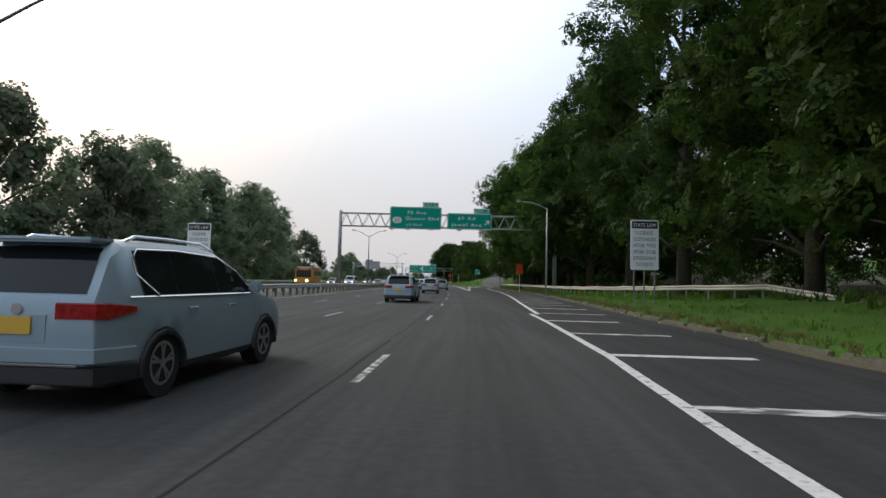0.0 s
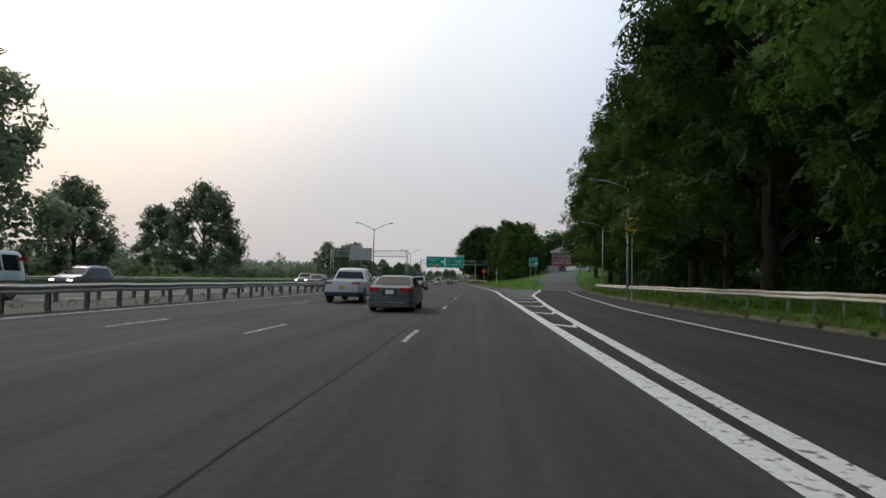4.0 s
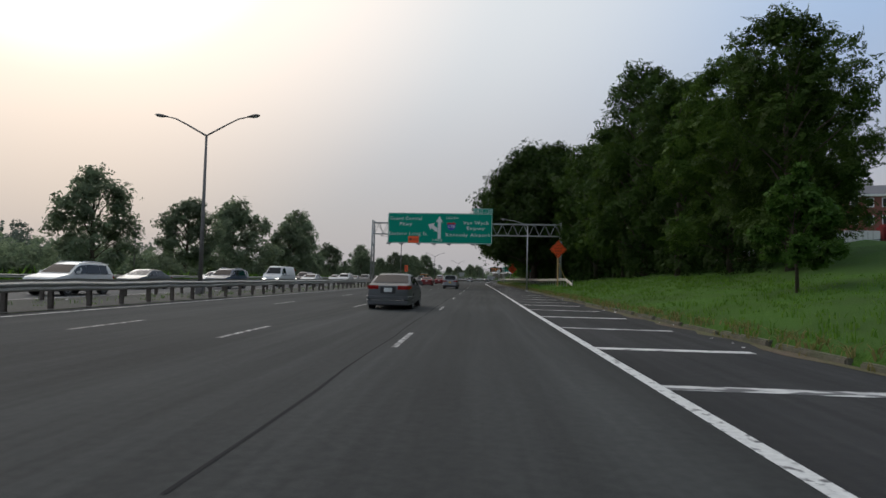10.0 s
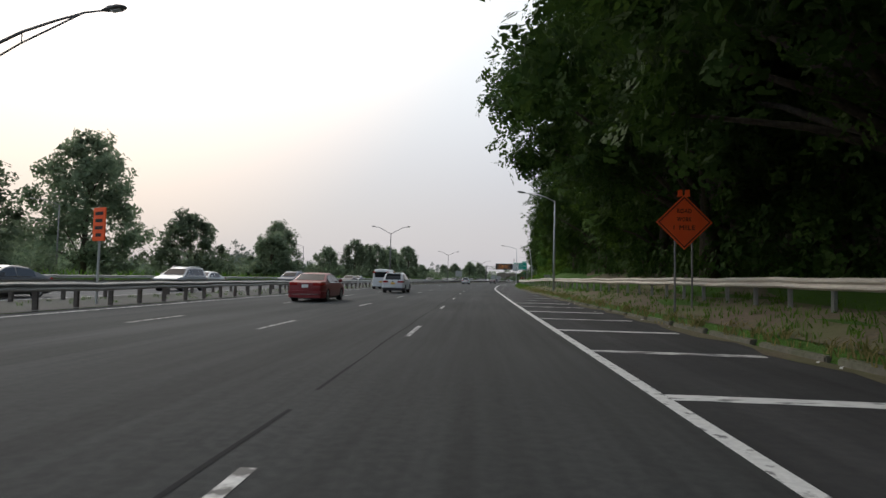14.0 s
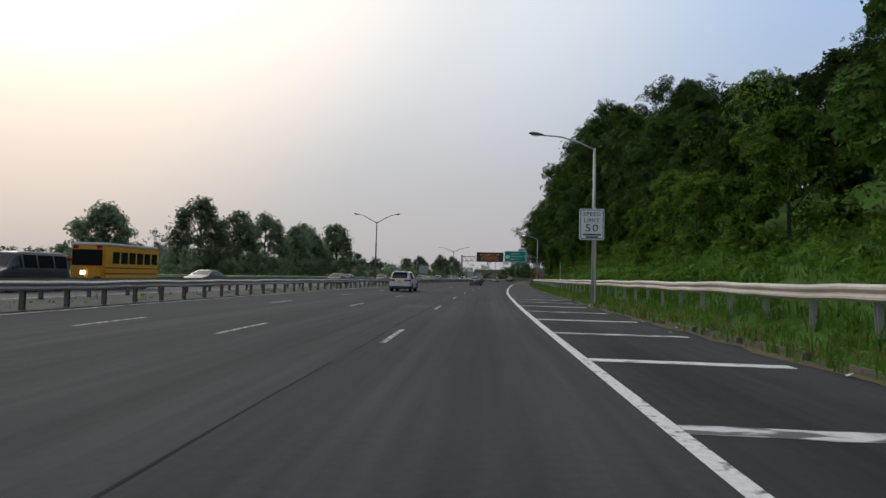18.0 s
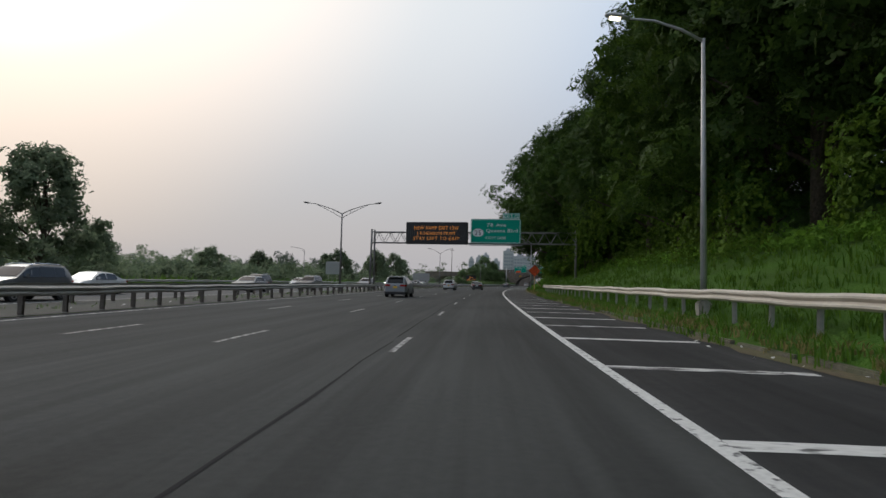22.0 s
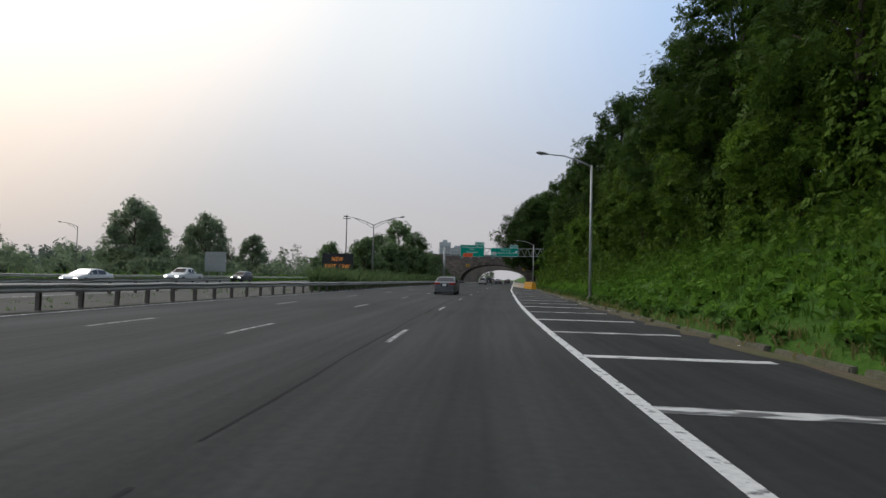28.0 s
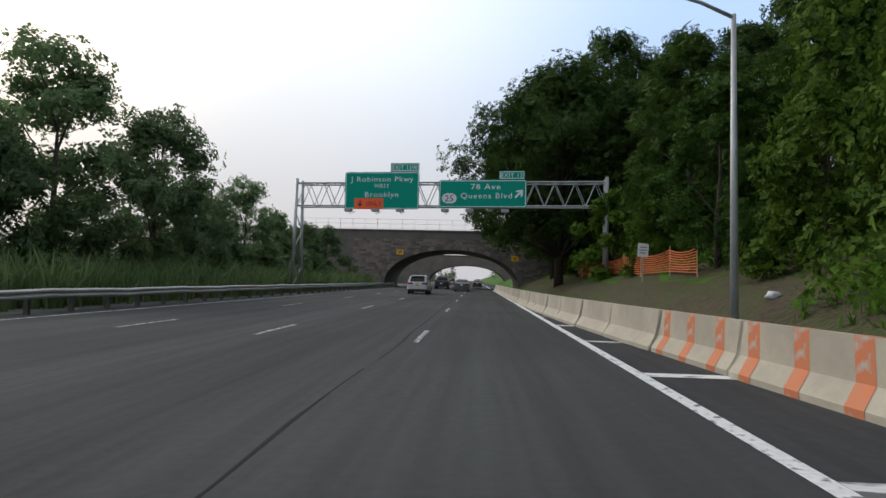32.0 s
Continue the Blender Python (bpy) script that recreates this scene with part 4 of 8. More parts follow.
sign_lights(g1, (-9.0, -6.9, -3.9, -0.2, 2.6), 7.75, -0.7, STEEL)

gb = gantry(263.5, -23.4, 0.0, 9.15, 1.65, STEEL, "galvanised steel truss gantry across the opposite carriageway", turn=-18, n=-15.6)
p = panel(gb, -13.9, 8.15, 7.0, 3.5, ALU, -0.8, border=False, r=0.1, label="grey back of a sign panel")
for k in range(6):
    part("stiffener", box(-3.2 + 1.28 * k - 0.04, -3.2 + 1.28 * k + 0.04, -0.09, -0.01, -1.65, 1.65), STEEL, p)
p = panel(gb, -15.6, 10.25, 3.4, 0.75, ALU, -0.8, border=False, r=0.06, label="grey back of an exit tab")
for k in range(3):
    part("light_bracket", tube([(-16.6 + 2.4 * k, -0.7, 6.6), (-16.5 + 2.4 * k, -0.8, 5.9), (-15.4 + 2.4 * k, -2.0, 5.7)], 0.03, 6), STEEL, gb)
    part("sign_light", box(-15.7 + 2.4 * k, -15.1 + 2.4 * k, -2.2, -1.8, 5.6, 5.85, 0.03), ALU, gb)

g2 = gantry(332, -15.3, 11.3, 9.05, 1.6, STEEL, "galvanised steel truss gantry carrying one wide green sign", turn=-3)
p = panel(g2, -5.6, 8.3, 14.8, 4.3, GREEN, -0.75, label="wide green sign for the Grand Central Pkwy and Van Wyck Expwy")
words("Grand Central", 0.5, WHITE, p, -4.85, 1.15, width=4.5)
words("Pkwy", 0.5, WHITE, p, -4.85, 0.35, width=1.75)
words("Eastern Long Is", 0.5, WHITE, p, -4.55, -1.0, width=5.4)
words("SOUTH", 0.36, WHITE, p, 1.75, 1.3, width=1.65)
words("Van Wyck", 0.5, WHITE, p, 5.1, 0.6, width=3.6)
words("Expwy", 0.5, WHITE, p, 5.1, -0.15, width=2.5)
words("Kennedy Airport", 0.5, WHITE, p, 4.0, -1.1, width=6.2)
words("1 MILE", 0.34, WHITE, p, -0.3, -1.85, width=1.35)
part("arrow", plate([(-0.22, -1.5), (0.22, -1.5), (0.22, 0.9), (0.5, 0.9), (0, 1.7), (-0.5, 0.9), (-0.22, 0.9)], 0.003), WHITE, p, "", pose(-0.05, -0.006, 0))
part("arrow", plate([(-0.2, -0.6), (-0.2, -0.1), (-0.75, 0.35), (-0.6, 0.65), (-1.55, 0.45), (-1.2, -0.35), (-1.05, -0.05), (-0.6, -0.5)], 0.003), WHITE, p, "", pose(-0.1, -0.006, 0.1))
o = [(-0.6, 0.45), (-0.3, 0.55), (0, 0.45), (0.3, 0.55), (0.6, 0.45), (0.62, 0.0), (0.4, -0.4), (0, -0.62), (-0.4, -0.4), (-0.62, 0.0)]
iso = part("route_shield", plate(o, 0.004), material("shield_blue", (0.02, 0.09, 0.4), 0.45, grain=(3, (0.02, 0.07, 0.33), 0.4)), p, "blue route shield with a red top", pose(1.65, -0.007, 0.3))
part("shield_top", plate([(-0.6, 0.28), (0.6, 0.28), (0.6, 0.45), (0.3, 0.55), (0, 0.45), (-0.3, 0.55), (-0.6, 0.45)], 0.003), material("shield_red", (0.5, 0.02, 0.03), 0.45, grain=(3, (0.42, 0.02, 0.03), 0.4)), iso, "", pose(0, -0.004, 0))
words("678", 0.42, WHITE, iso, 0, -0.22, width=0.9)
o = part("orange_patch", plate(rounded(1.5, 0.95, 0.04), 0.01), ORANGE, p, "orange overlay panel", pose(-3.7, -0.012, -1.62))
bars(o, ((-0.42, 0.02, 0.34, 0.3),), BLACK)
words("WEST", 0.3, BLACK, o, 0.28, -0.14, width=0.75)
tab = panel(g2, 0.45, 10.82, 2.75, 0.7, GREEN, -0.75, name="exit_tab", r=0.06)
words("EXIT 13S", 0.38, WHITE, tab, 0, -0.19, width=2.4)
sign_lights(g2, (-12.6, -10.8, -8.4, -6.2, -4.1, -0.8, 1.4), 6.0, -0.7, STEEL)

AMBER = material("amber_diodes", (0.85, 0.3, 0.05), 0.5, emit=0.22)
g3 = gantry(617.3, -14.95, 10.5, 7.5, 1.35, DARK_POLE, "dark steel truss gantry with message board and green exit sign", turn=-6)
board = part("message_board", box(-3.85, 3.85, -0.55, 0.35, -1.36, 1.36, 0.04), BLACK, g3, "black electronic message board with amber letters", pose(-6.35, -0.85, 7.32))
for k in range(28):
    part("louvre", box(-3.55 + 0.26 * k, -3.54 + 0.26 * k, -0.556, -0.551, -1.0, 1.0), DARK_POLE, board)
words("NEW RAMP EXIT 13W", 0.46, AMBER, board, 0, 0.42, -0.56, width=5.6)
words("J ROBINSON PKWY", 0.42, AMBER, board, 0, -0.22, -0.56, width=4.9)
words("STAY LEFT TO EXIT", 0.42, AMBER, board, 0, -0.86, -0.56, width=5.8)
p = panel(g3, 0.9, 7.65, 6.1, 3.0, GREEN, -0.75, label="green exit sign for 78 Ave and Queens Blvd, right lane")
words("78 Ave", 0.45, WHITE, p, 0.1, 0.55, width=2.3)
words("Queens Blvd", 0.45, WHITE, p, 0.78, -0.15, width=3.8)
words("RIGHT LANE", 0.33, WHITE, p, 0.05, -0.98, width=2.45)
shield(p, -2.15, -0.2, 1.4, "25")
tab = panel(g3, 2.8, 9.5, 2.05, 0.66, GREEN, -0.75, name="exit_tab", r=0.06)
words("EXIT 12", 0.36, WHITE, tab, 0, -0.18, width=1.65)
part("walkway", box(-2.2, 4.2, -1.6, -0.85, 5.85, 5.93, 0.01), STEEL, g3)

g4 = gantry(831.5, -14.4, 9.5, 8.75, 1.8, STEEL, "galvanised steel truss gantry with two green exit signs by the bridge", turn=-6)
p = panel(g4, -7.4, 8.1, 5.9, 2.9, GREEN, -0.75, label="green exit sign for J Robinson Pkwy West and Brooklyn")
words("J Robinson Pkwy", 0.42, WHITE, p, 0, 0.7, width=5.0)
words("WEST", 0.3, WHITE, p, 0, 0.22, width=1.2)
words("Brooklyn", 0.42, WHITE, p, 0, -0.5, width=2.65)
o = part("orange_patch", plate(rounded(2.3, 0.85, 0.03), 0.01), ORANGE, p, "orange overlay panel", pose(-1.0, -0.012, -1.02))
words("ONLY", 0.36, BLACK, o, 0.4, -0.18, width=1.2)
arrow(o, -0.7, 0.0, 0.5, 180, BLACK)
tab = panel(g4, -5.6, 9.9, 2.25, 0.66, GREEN, -0.75, name="exit_tab", r=0.06)
words("EXIT 13W", 0.36, WHITE, tab, 0, -0.18, width=1.95)
p = panel(g4, 0.4, 7.85, 6.6, 2.1, GREEN, -0.75, label="green exit sign for 78 Ave and Queens Blvd")
words("78 Ave", 0.44, WHITE, p, 0.25, 0.33, width=2.2)
words("Queens Blvd", 0.44, WHITE, p, 0.3, -0.35, width=3.85)
shield(p, -2.5, -0.35, 1.15, "25")
arrow(p, 2.75, 0.0, 0.85, -45, WHITE)
tab = panel(g4, 2.6, 9.25, 1.9, 0.64, GREEN, -0.75, name="exit_tab", r=0.06)
words("EXIT 12", 0.34, WHITE, tab, 0, -0.17, width=1.6)
sign_lights(g4, (-9.6, -7.5, -5.6, -2.2, -0.4, 2.2), 6.4, -0.7, STEEL)

# ---- woods ----
OAK = [tree(11, 21, 6.6, 3.0, LEAF, 3800, 0.92, 70, "tall leafy oak with a dense dark green crown", trunk=0.32),
       tree(12, 19.5, 6.0, 2.6, LEAF, 3600, 0.88, 64, "leafy roadside maple with a dense dark green crown", trunk=0.26),
       tree(13, 23, 7.2, 4.0, LEAF_C, 3800, 0.92, 70, "tall leafy tree with bare lower trunk in the wood", trunk=0.36)]
SMALL = [tree(21, 9, 3.6, 0.4, VINE, 2600, 0.6, 34, "low bushy tree draped with bright vines on the bank", trunk=0.14),
         tree(22, 11, 4.2, 0.8, LEAF_B, 2600, 0.65, 38, "bushy green tree on the bank", trunk=0.16),
         tree(23, 6, 2.9, 0.1, VINE, 2200, 0.5, 26, "shrub smothered in bright green vines", trunk=0.08)]
FAR = [tree(31, 15, 6.4, 2.0, LEAF_HAZED, 2900, 1.0, 64, "broad haze-paled tree beyond the opposite carriageway", trunk=0.3),
       tree(32, 12, 6.0, 0.6, LEAF_HAZED, 2700, 1.0, 60, "round haze-paled tree beyond the opposite carriageway", trunk=0.26),
       tree(33, 14, 5.4, 3.0, LEAF_HAZED, 2500, 1.0, 58, "open-crowned haze-paled tree beyond the opposite carriageway", trunk=0.3)]
rng = random.Random(5)
front, deep, low_ = [[], [], []], [[]], [[], [], []]


def sow(bins, k, s, n, size, lift=1.0):
    bins[k % len(bins)].append((s, n, size, rng.uniform(0, 360), lift))


# wooded verge before the exit and along the ramp
for s in range(-30, 232, 10):
    c = curb_right(min(s, 199)) if s < 185 else 16.5 + (s - 185) * 0.16
    if s in (50,):
        continue
    sow(front, rng.randrange(3), s + rng.uniform(-3, 3), c + 5.6 + (2.5 if 165 < s < 212 or s < 70 else -0.6 if s < 145 else 0) + rng.uniform(-0.8, 1.0), rng.uniform(1.02, 1.22) * (1.15 if 165 < s < 212 else 1))
    if s not in (60, 70):
        sow(deep, rng.randrange(2), s + rng.uniform(-3, 3), c + 13 + rng.uniform(-1.5, 1.5), rng.uniform(0.95, 1.15))
    sow(deep, rng.randrange(2), s + rng.uniform(-3, 3), c + 22 + rng.uniform(-1.5, 1.5), rng.uniform(0.95, 1.2))
# wood past the lawn
for s in range(280, 432, 9):
    c = ease(s, [(280, 16.8), (300, 16.8), (322, 15.4), (345, 13), (432, 12.5)])
    sow(front, rng.randrange(3), s + rng.uniform(-2.5, 2.5), c + rng.uniform(-0.8, 1.2), rng.uniform(0.85, 1.06) * (0.68 if s < 305 else 0.84 if s < 334 else 1))
    if s > 312:
        sow(deep, 0, s + rng.uniform(-3, 3), c + 8 + rng.uniform(-1.5, 1.5), rng.uniform(0.85, 1.0))
        if s > 334:
            sow(deep, 0, s + rng.uniform(-3, 3), c + 16 + rng.uniform(-1.5, 1.5), rng.uniform(0.85, 1.0))
BIG = tree(16, 23, 11.2, 5.0, LEAF_C, 14500, 0.78, 190, "great dark maple spreading over the road", trunk=0.42)
grove(BIG, [(347, 9.2, 0.95, 40), (341, 12.2, 0.8, 250), (360, 10, 0.98, 160), (376, 11, 0.92, 300), (650, 11.6, 1.1, 10), (632, 14, 0.98, 100), (621, 13.4, 0.8, 220), (842, 7.6, 0.87, 200), (857, 12.5, 0.9, 330)])
# the lighter leaf colour here imitates light on and through the crown
LIT_MAPLE = tree(17, 23, 10.4, 6.0, LEAF_B, 13000, 0.75, 190, "great green maple arching over the exit lane", trunk=0.42)
grove(LIT_MAPLE, [(96, 14.6, 1.05, 70), (111, 14.8, 1.0, 190), (78, 15.6, 0.95, 310)])
# steep bank
for s in range(434, 876, 10):
    c = ease(s, [(434, 15.5), (490, 16.5), (515, 17), (545, 16.5), (600, 15.4), (640, 13.4), (655, 12.4), (690, 15), (800, 15), (830, 13.5), (850, 12)])
    k = ease(s, [(434, 0.5), (466, 0.42), (482, 0.34), (507, 0.62), (545, 1.05), (600, 1.15), (650, 1.05), (690, 0.9), (735, 0.7), (770, 0.78), (790, 0.8), (806, 0.58), (836, 0.62), (850, 0.95), (870, 0.95)])
    sow(front, rng.randrange(3), s + rng.uniform(-3, 3), c + rng.uniform(-0.8, 1.0), k * rng.uniform(0.9, 1.08))
    sow(deep, rng.randrange(2), s + rng.uniform(-3, 3), c + 8 + rng.uniform(-1.5, 1.5), k * rng.uniform(0.92, 1.1))
    sow(deep, rng.randrange(2), s + 5 + rng.uniform(-3, 3), c + 14 + rng.uniform(-1.5, 1.5), k * rng.uniform(0.92, 1.05))
for s in range(436, 868, 9):
    c = ease(s, [(430, 12.8), (485, 13.4), (508, 16.4), (535, 17.0), (565, 16.4), (600, 16.2), (625, 14.6), (640, 12.4), (690, 12.6), (720, 12.0), (740, 10.8), (790, 10.4), (850, 11)])
    sow(low_, rng.choice((0, 1, 2, 2)), s + rng.uniform(-2, 2), c + rng.uniform(-1.2, 1.4), rng.uniform(0.7, 1.05))
for s, n, k, j in ((254, 42, 0.72, 2), (262, 40.5, 0.8, 1), (269, 46, 0.85, 0), (275, 51, 0.8, 2), (246, 37, 0.7, 1), (240, 43, 0.75, 0), (288, 20.5, 0.6, 0), (295, 23.5, 0.58, 2), (304, 26, 0.6, 0), (312, 26, 0.68, 1), (301, 21, 0.7, 1), (795, 13.8, 0.84, 0), (852, 10.6, 1.0, 1), (861, 9.6, 1.1, 0), (870, 11.5, 1.05, 2), (848, 14, 1.0, 2)):
    sow(front, j, s, n, k)
for k in range(3):
    grove(OAK[k], front[k])
    grove(SMALL[k], low_[k])


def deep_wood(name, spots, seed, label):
    """The trees behind the first row, joined; the wood's inner shade is put into their dark leaf colour."""
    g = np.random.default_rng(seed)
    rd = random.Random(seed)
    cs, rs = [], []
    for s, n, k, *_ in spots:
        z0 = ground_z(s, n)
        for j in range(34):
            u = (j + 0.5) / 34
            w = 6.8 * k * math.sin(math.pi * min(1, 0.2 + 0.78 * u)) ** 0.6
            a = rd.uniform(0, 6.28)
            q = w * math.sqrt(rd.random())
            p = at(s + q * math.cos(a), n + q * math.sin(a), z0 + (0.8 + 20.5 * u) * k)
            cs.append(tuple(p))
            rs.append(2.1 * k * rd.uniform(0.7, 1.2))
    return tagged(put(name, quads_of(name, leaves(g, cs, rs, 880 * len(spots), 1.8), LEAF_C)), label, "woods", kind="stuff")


deep_wood("deep_woods", [q for q in deep[0] if q[0] < 260], 81, "depth of the wood before the exit, its shade put into the leaf colour")
deep_wood("deep_woods", [q for q in deep[0] if 260 < q[0] < 436], 82, "depth of the wood past the lawn, its shade put into the leaf colour")
deep_wood("deep_woods", [q for q in deep[0] if q[0] > 436], 83, "depth of the wood above the bank, its shade put into the leaf colour")
spots = [[], [], []]
for s, n, k in ((36, -46, 1.31), (48, -50, 1.38), (60, -50, 1.44), (78, -47, 1.50), (95, -50, 1.44), (112, -48, 1.50), (132, -46, 1.38), (148, -48, 1.45), (165, -46, 0.75), (205, -48, 1.1), (213, -60, 1.0),
                (322, -50, 0.9), (347, -50, 0.95), (369, -51, 1.3), (396, -48, 1.1), (427, -57, 1.3), (446, -52, 0.95), (470, -47, 0.8), (480, -50, 0.85), (520, -52, 0.8), (540, -50, 0.85), (553, -50, 0.8),
                (565, -50, 0.85), (576, -48, 0.75), (590, -50, 0.95), (596, -54, 0.9), (604, -48, 1.05), (640, -70, 0.8), (660, -60, 0.6), (700, -70, 0.7), (735, -60, 0.9), (770, -80, 0.8), (790, -66, 0.9), (800, -70, 0.95), (815, -66, 0.9), (835, -80, 0.9), (860, -76, 0.9)):
    spots[rng.randrange(3)].append((s, n, k, rng.uniform(0, 360)))
for k in range(3):
    grove(FAR[k], spots[k])


# ---- stone bridge ----
def arch_bridge(s, n0, n1, c0, c1, top, deep, rise, label, stones=True):
    """A masonry wall across the road from n0 to n1 with an arch between c0 and c1."""
    root = empty("stone_bridge", stand(s, 0, 0), label, "bridge")
    mid, half = (c0 + c1) / 2, (c1 - c0) / 2
    spring = 0.9

    def soffit(x):
        u = max(-1.0, min(1.0, (x - mid) / half))
        return spring + rise * max(0.0, 1 - u * u) ** 0.5
    k = 24
    arch = []
    for i in range(k + 1):
        a = math.pi - math.pi * i / k
        arch.append((mid + half * math.cos(a), spring + rise * max(0, math.sin(a))))
    bm = bmesh.new()
    # front and back faces in vertical slices, and the vault between them
    xs = [n0, c0] + [x for x, z in arch[1:-1]] + [c1, n1]
    for y in (0.0, deep):
        for a, b in zip(xs, xs[1:]):
            za = soffit(a) if c0 < a < c1 else (-0.5 if (a <= c0 and b <= c0) or a >= c1 else spring)
            zb = soffit(b) if c0 < b < c1 else (-0.5 if b <= c0 or (b >= c1 and a >= c1) else spring)
            vs = [bm.verts.new(q) for q in ((a, y, za), (b, y, zb), (b, y, top), (a, y, top))]
            bm.faces.new(vs if y == 0 else vs[::-1])
    line = [(c0, -0.5)] + arch + [(c1, -0.5)]
    for (xa, za), (xb, zb) in zip(line, line[1:]):
        bm.faces.new([bm.verts.new(q) for q in ((xa, 0, za), (xa, deep, za), (xb, deep, zb), (xb, 0, zb))])
    bm.faces.new([bm.verts.new(q) for q in ((n0, 0, top), (n1, 0, top), (n1, deep, top), (n0, deep, top))])
    part("masonry", bm, STONE, root)
    part("coping", box(n0, n1, -0.15, 0.45, top, top + 0.28, 0.03), CURB, root)
    if stones:
        rd = random.Random(17)
        forms = []
        for w, h in ((0.62, 0.34), (0.85, 0.34), (1.05, 0.34), (0.45, 0.34)):
            b2 = box(-w / 2 + 0.012, w / 2 - 0.012, -0.035, 0.0, -h / 2 + 0.012, h / 2 - 0.012, 0.012)
            me = bpy.data.meshes.new("stone")
            b2.to_mesh(me)
            b2.free()
            me.materials.append(STONE_BLOCK)
            forms.append((w, me))
        z = 0.2
        made = 0
        while z < top - 0.2:
            x = -20.0 + rd.uniform(0, 0.6)
            while x < 11 and made < 420:
                w, me = rd.choice(forms)
                e = max(soffit(x - 0.1), soffit(x + w + 0.1)) if c0 - 0.2 < x < c1 + 0.2 or c0 < x + w < c1 else -1
                if z - 0.18 > e + 0.5:
                    put("stone", me, root, pose(x + w / 2, rd.uniform(-0.015, 0.005), z))
                    made += 1
                x += w
            z += 0.35
        for i in range(26):
            a = math.pi - math.pi * (i + 0.5) / 26
            p = pose(mid + (half + 0.3) * math.cos(a), -0.06, spring + (rise + 0.3) * math.sin(a), 0, 90 - math.degrees(a), 0)
            b2 = box(-0.46, 0.46, -0.03, 0.04, -0.3, 0.3, 0.02) if i == 0 else None
            if b2:
                vm = bpy.data.meshes.new("voussoir")
                b2.to_mesh(vm)
                b2.free()
                vm.materials.append(STONE_BLOCK)
            put("voussoir", vm, root, p)
    return root


def stone_block_material():
    m = material("bridge_stone_block", (0.22, 0.175, 0.14), 0.9, grain=(6, (0.13, 0.105, 0.085), 0.7), bump=(8, 0.8, 0.03))
    t = m.node_tree
    b = t.nodes["Principled BSDF"]
    last = b.inputs["Base Color"].links[0].from_socket
    info = t.nodes.new("ShaderNodeObjectInfo")
    r = t.nodes.new("ShaderNodeMapRange")
    r.inputs["To Min"].default_value, r.inputs["To Max"].default_value = 0.6, 1.35
    hsv = t.nodes.new("ShaderNodeHueSaturation")
    t.links.new(info.outputs["Random"], r.inputs["Value"])
    t.links.new(r.outputs["Result"], hsv.inputs["Value"])
    t.links.new(last, hsv.inputs["Color"])
    t.links.new(hsv.outputs["Color"], b.inputs["Base Color"])
    return m


STONE_BLOCK = stone_block_material()
bridge = arch_bridge(880, -30, 34, -14.6, 6.6, 8.9, 16.0, 5.2, "old brown stone arch bridge over the parkway")
for x in range(-28, 12, 2):
    part("fence_post", tube([(x, 0.25, 9.15), (x, 0.25, 10.9)], 0.03, 6), STEEL, bridge)
for z in (9.4, 10.1, 10.85):
    part("fence_wire", tube([(-28, 0.25, z), (10, 0.25, z)], 0.018, 5), STEEL, bridge)
for x in (-12.2, 6.0):
    c = part("clearance_sign", plate(rounded(1.1, 0.8, 0.05), 0.02), YELLOW, bridge, "yellow clearance sign", pose(x, -0.12, 5.6 if x < 0 else 4.9))
    bars(c, ((0, 0.12, 0.7, 0.14), (0, -0.16, 0.5, 0.14)), BLACK)
arch_bridge(965, -40, 40, -14.5, 8.5, 8.6, 10.0, 5.0, "second stone arch bridge farther down the parkway", False)
arch_bridge(905, -74, -42, -67, -50, 7.6, 12.0, 4.4, "old stone arch bridge over the opposite carriageway", False)


# ---- roadside signs ----
def post_sign(s, n, z0, label, posts, mat=STEEL, turn=0.0, category="road sign", name="road_sign", rad=0.04, zb=None):
    """An empty at the sign's foot with its posts; x offsets and tops are given."""
    root = empty(name, stand(s, n, z0, turn), label, category)
    for x, top in posts:
        part("post", tube([(x, 0.06, -0.3 if zb is None else zb), (x, 0.06, top)], rad, 6), mat, root)
    return root


def law_sign(s, n, z, scale=1.0):
    r = post_sign(s, n, z, "white state law sign with black lettering on three posts", ((-0.5, 4.4 * scale), (0, 4.4 * scale), (0.5, 4.4 * scale)), DARK_POLE)
    p = panel(r, 0, 3.15 * scale, 1.35 * scale, 2.45 * scale, WHITE, 0, r=0.06)
    top = part("header", plate(rounded(1.25 * scale, 0.36 * scale, 0.03), 0.004), BLACK, p, "", pose(0, -0.006, 0.98 * scale))
    words("STATE LAW", 0.2 * scale, WHITE, top, 0, -0.1 * scale, width=1.1 * scale)
    for i, w in enumerate(("LICENSE", "SUSPENDED", "AFTER TWO", "WORK ZONE", "SPEEDING", "TICKETS")):
        words(w, 0.19 * scale, BLACK, p, 0, (0.5 - 0.31 * i) * scale, width=(0.8 if len(w) < 8 else 1.08) * scale)
    return r


law_sign(29.2, 8.5, ground_z(29, 8.5) - 0.1)
law_sign(33.5, -15.6, 0.0)
r = post_sign(97, 10.4, ground_z(97, 10.4), "orange detour sign of two panels on one pale post", ((0, 4.6),), WHITE, rad=0.05)
p = panel(r, 0, 4.2, 1.12, 0.82, ORANGE, 0, border=False, r=0.03)
part("rim", frame_ring(1.06, 0.74, 0.03, 0.03), BLACK, p, "", pose(0, -0.008, 0))
words("Van Wyck", 0.16, BLACK, p, 0, 0.05, width=0.85)
words("Expwy", 0.16, BLACK, p, 0, -0.24, width=0.6)
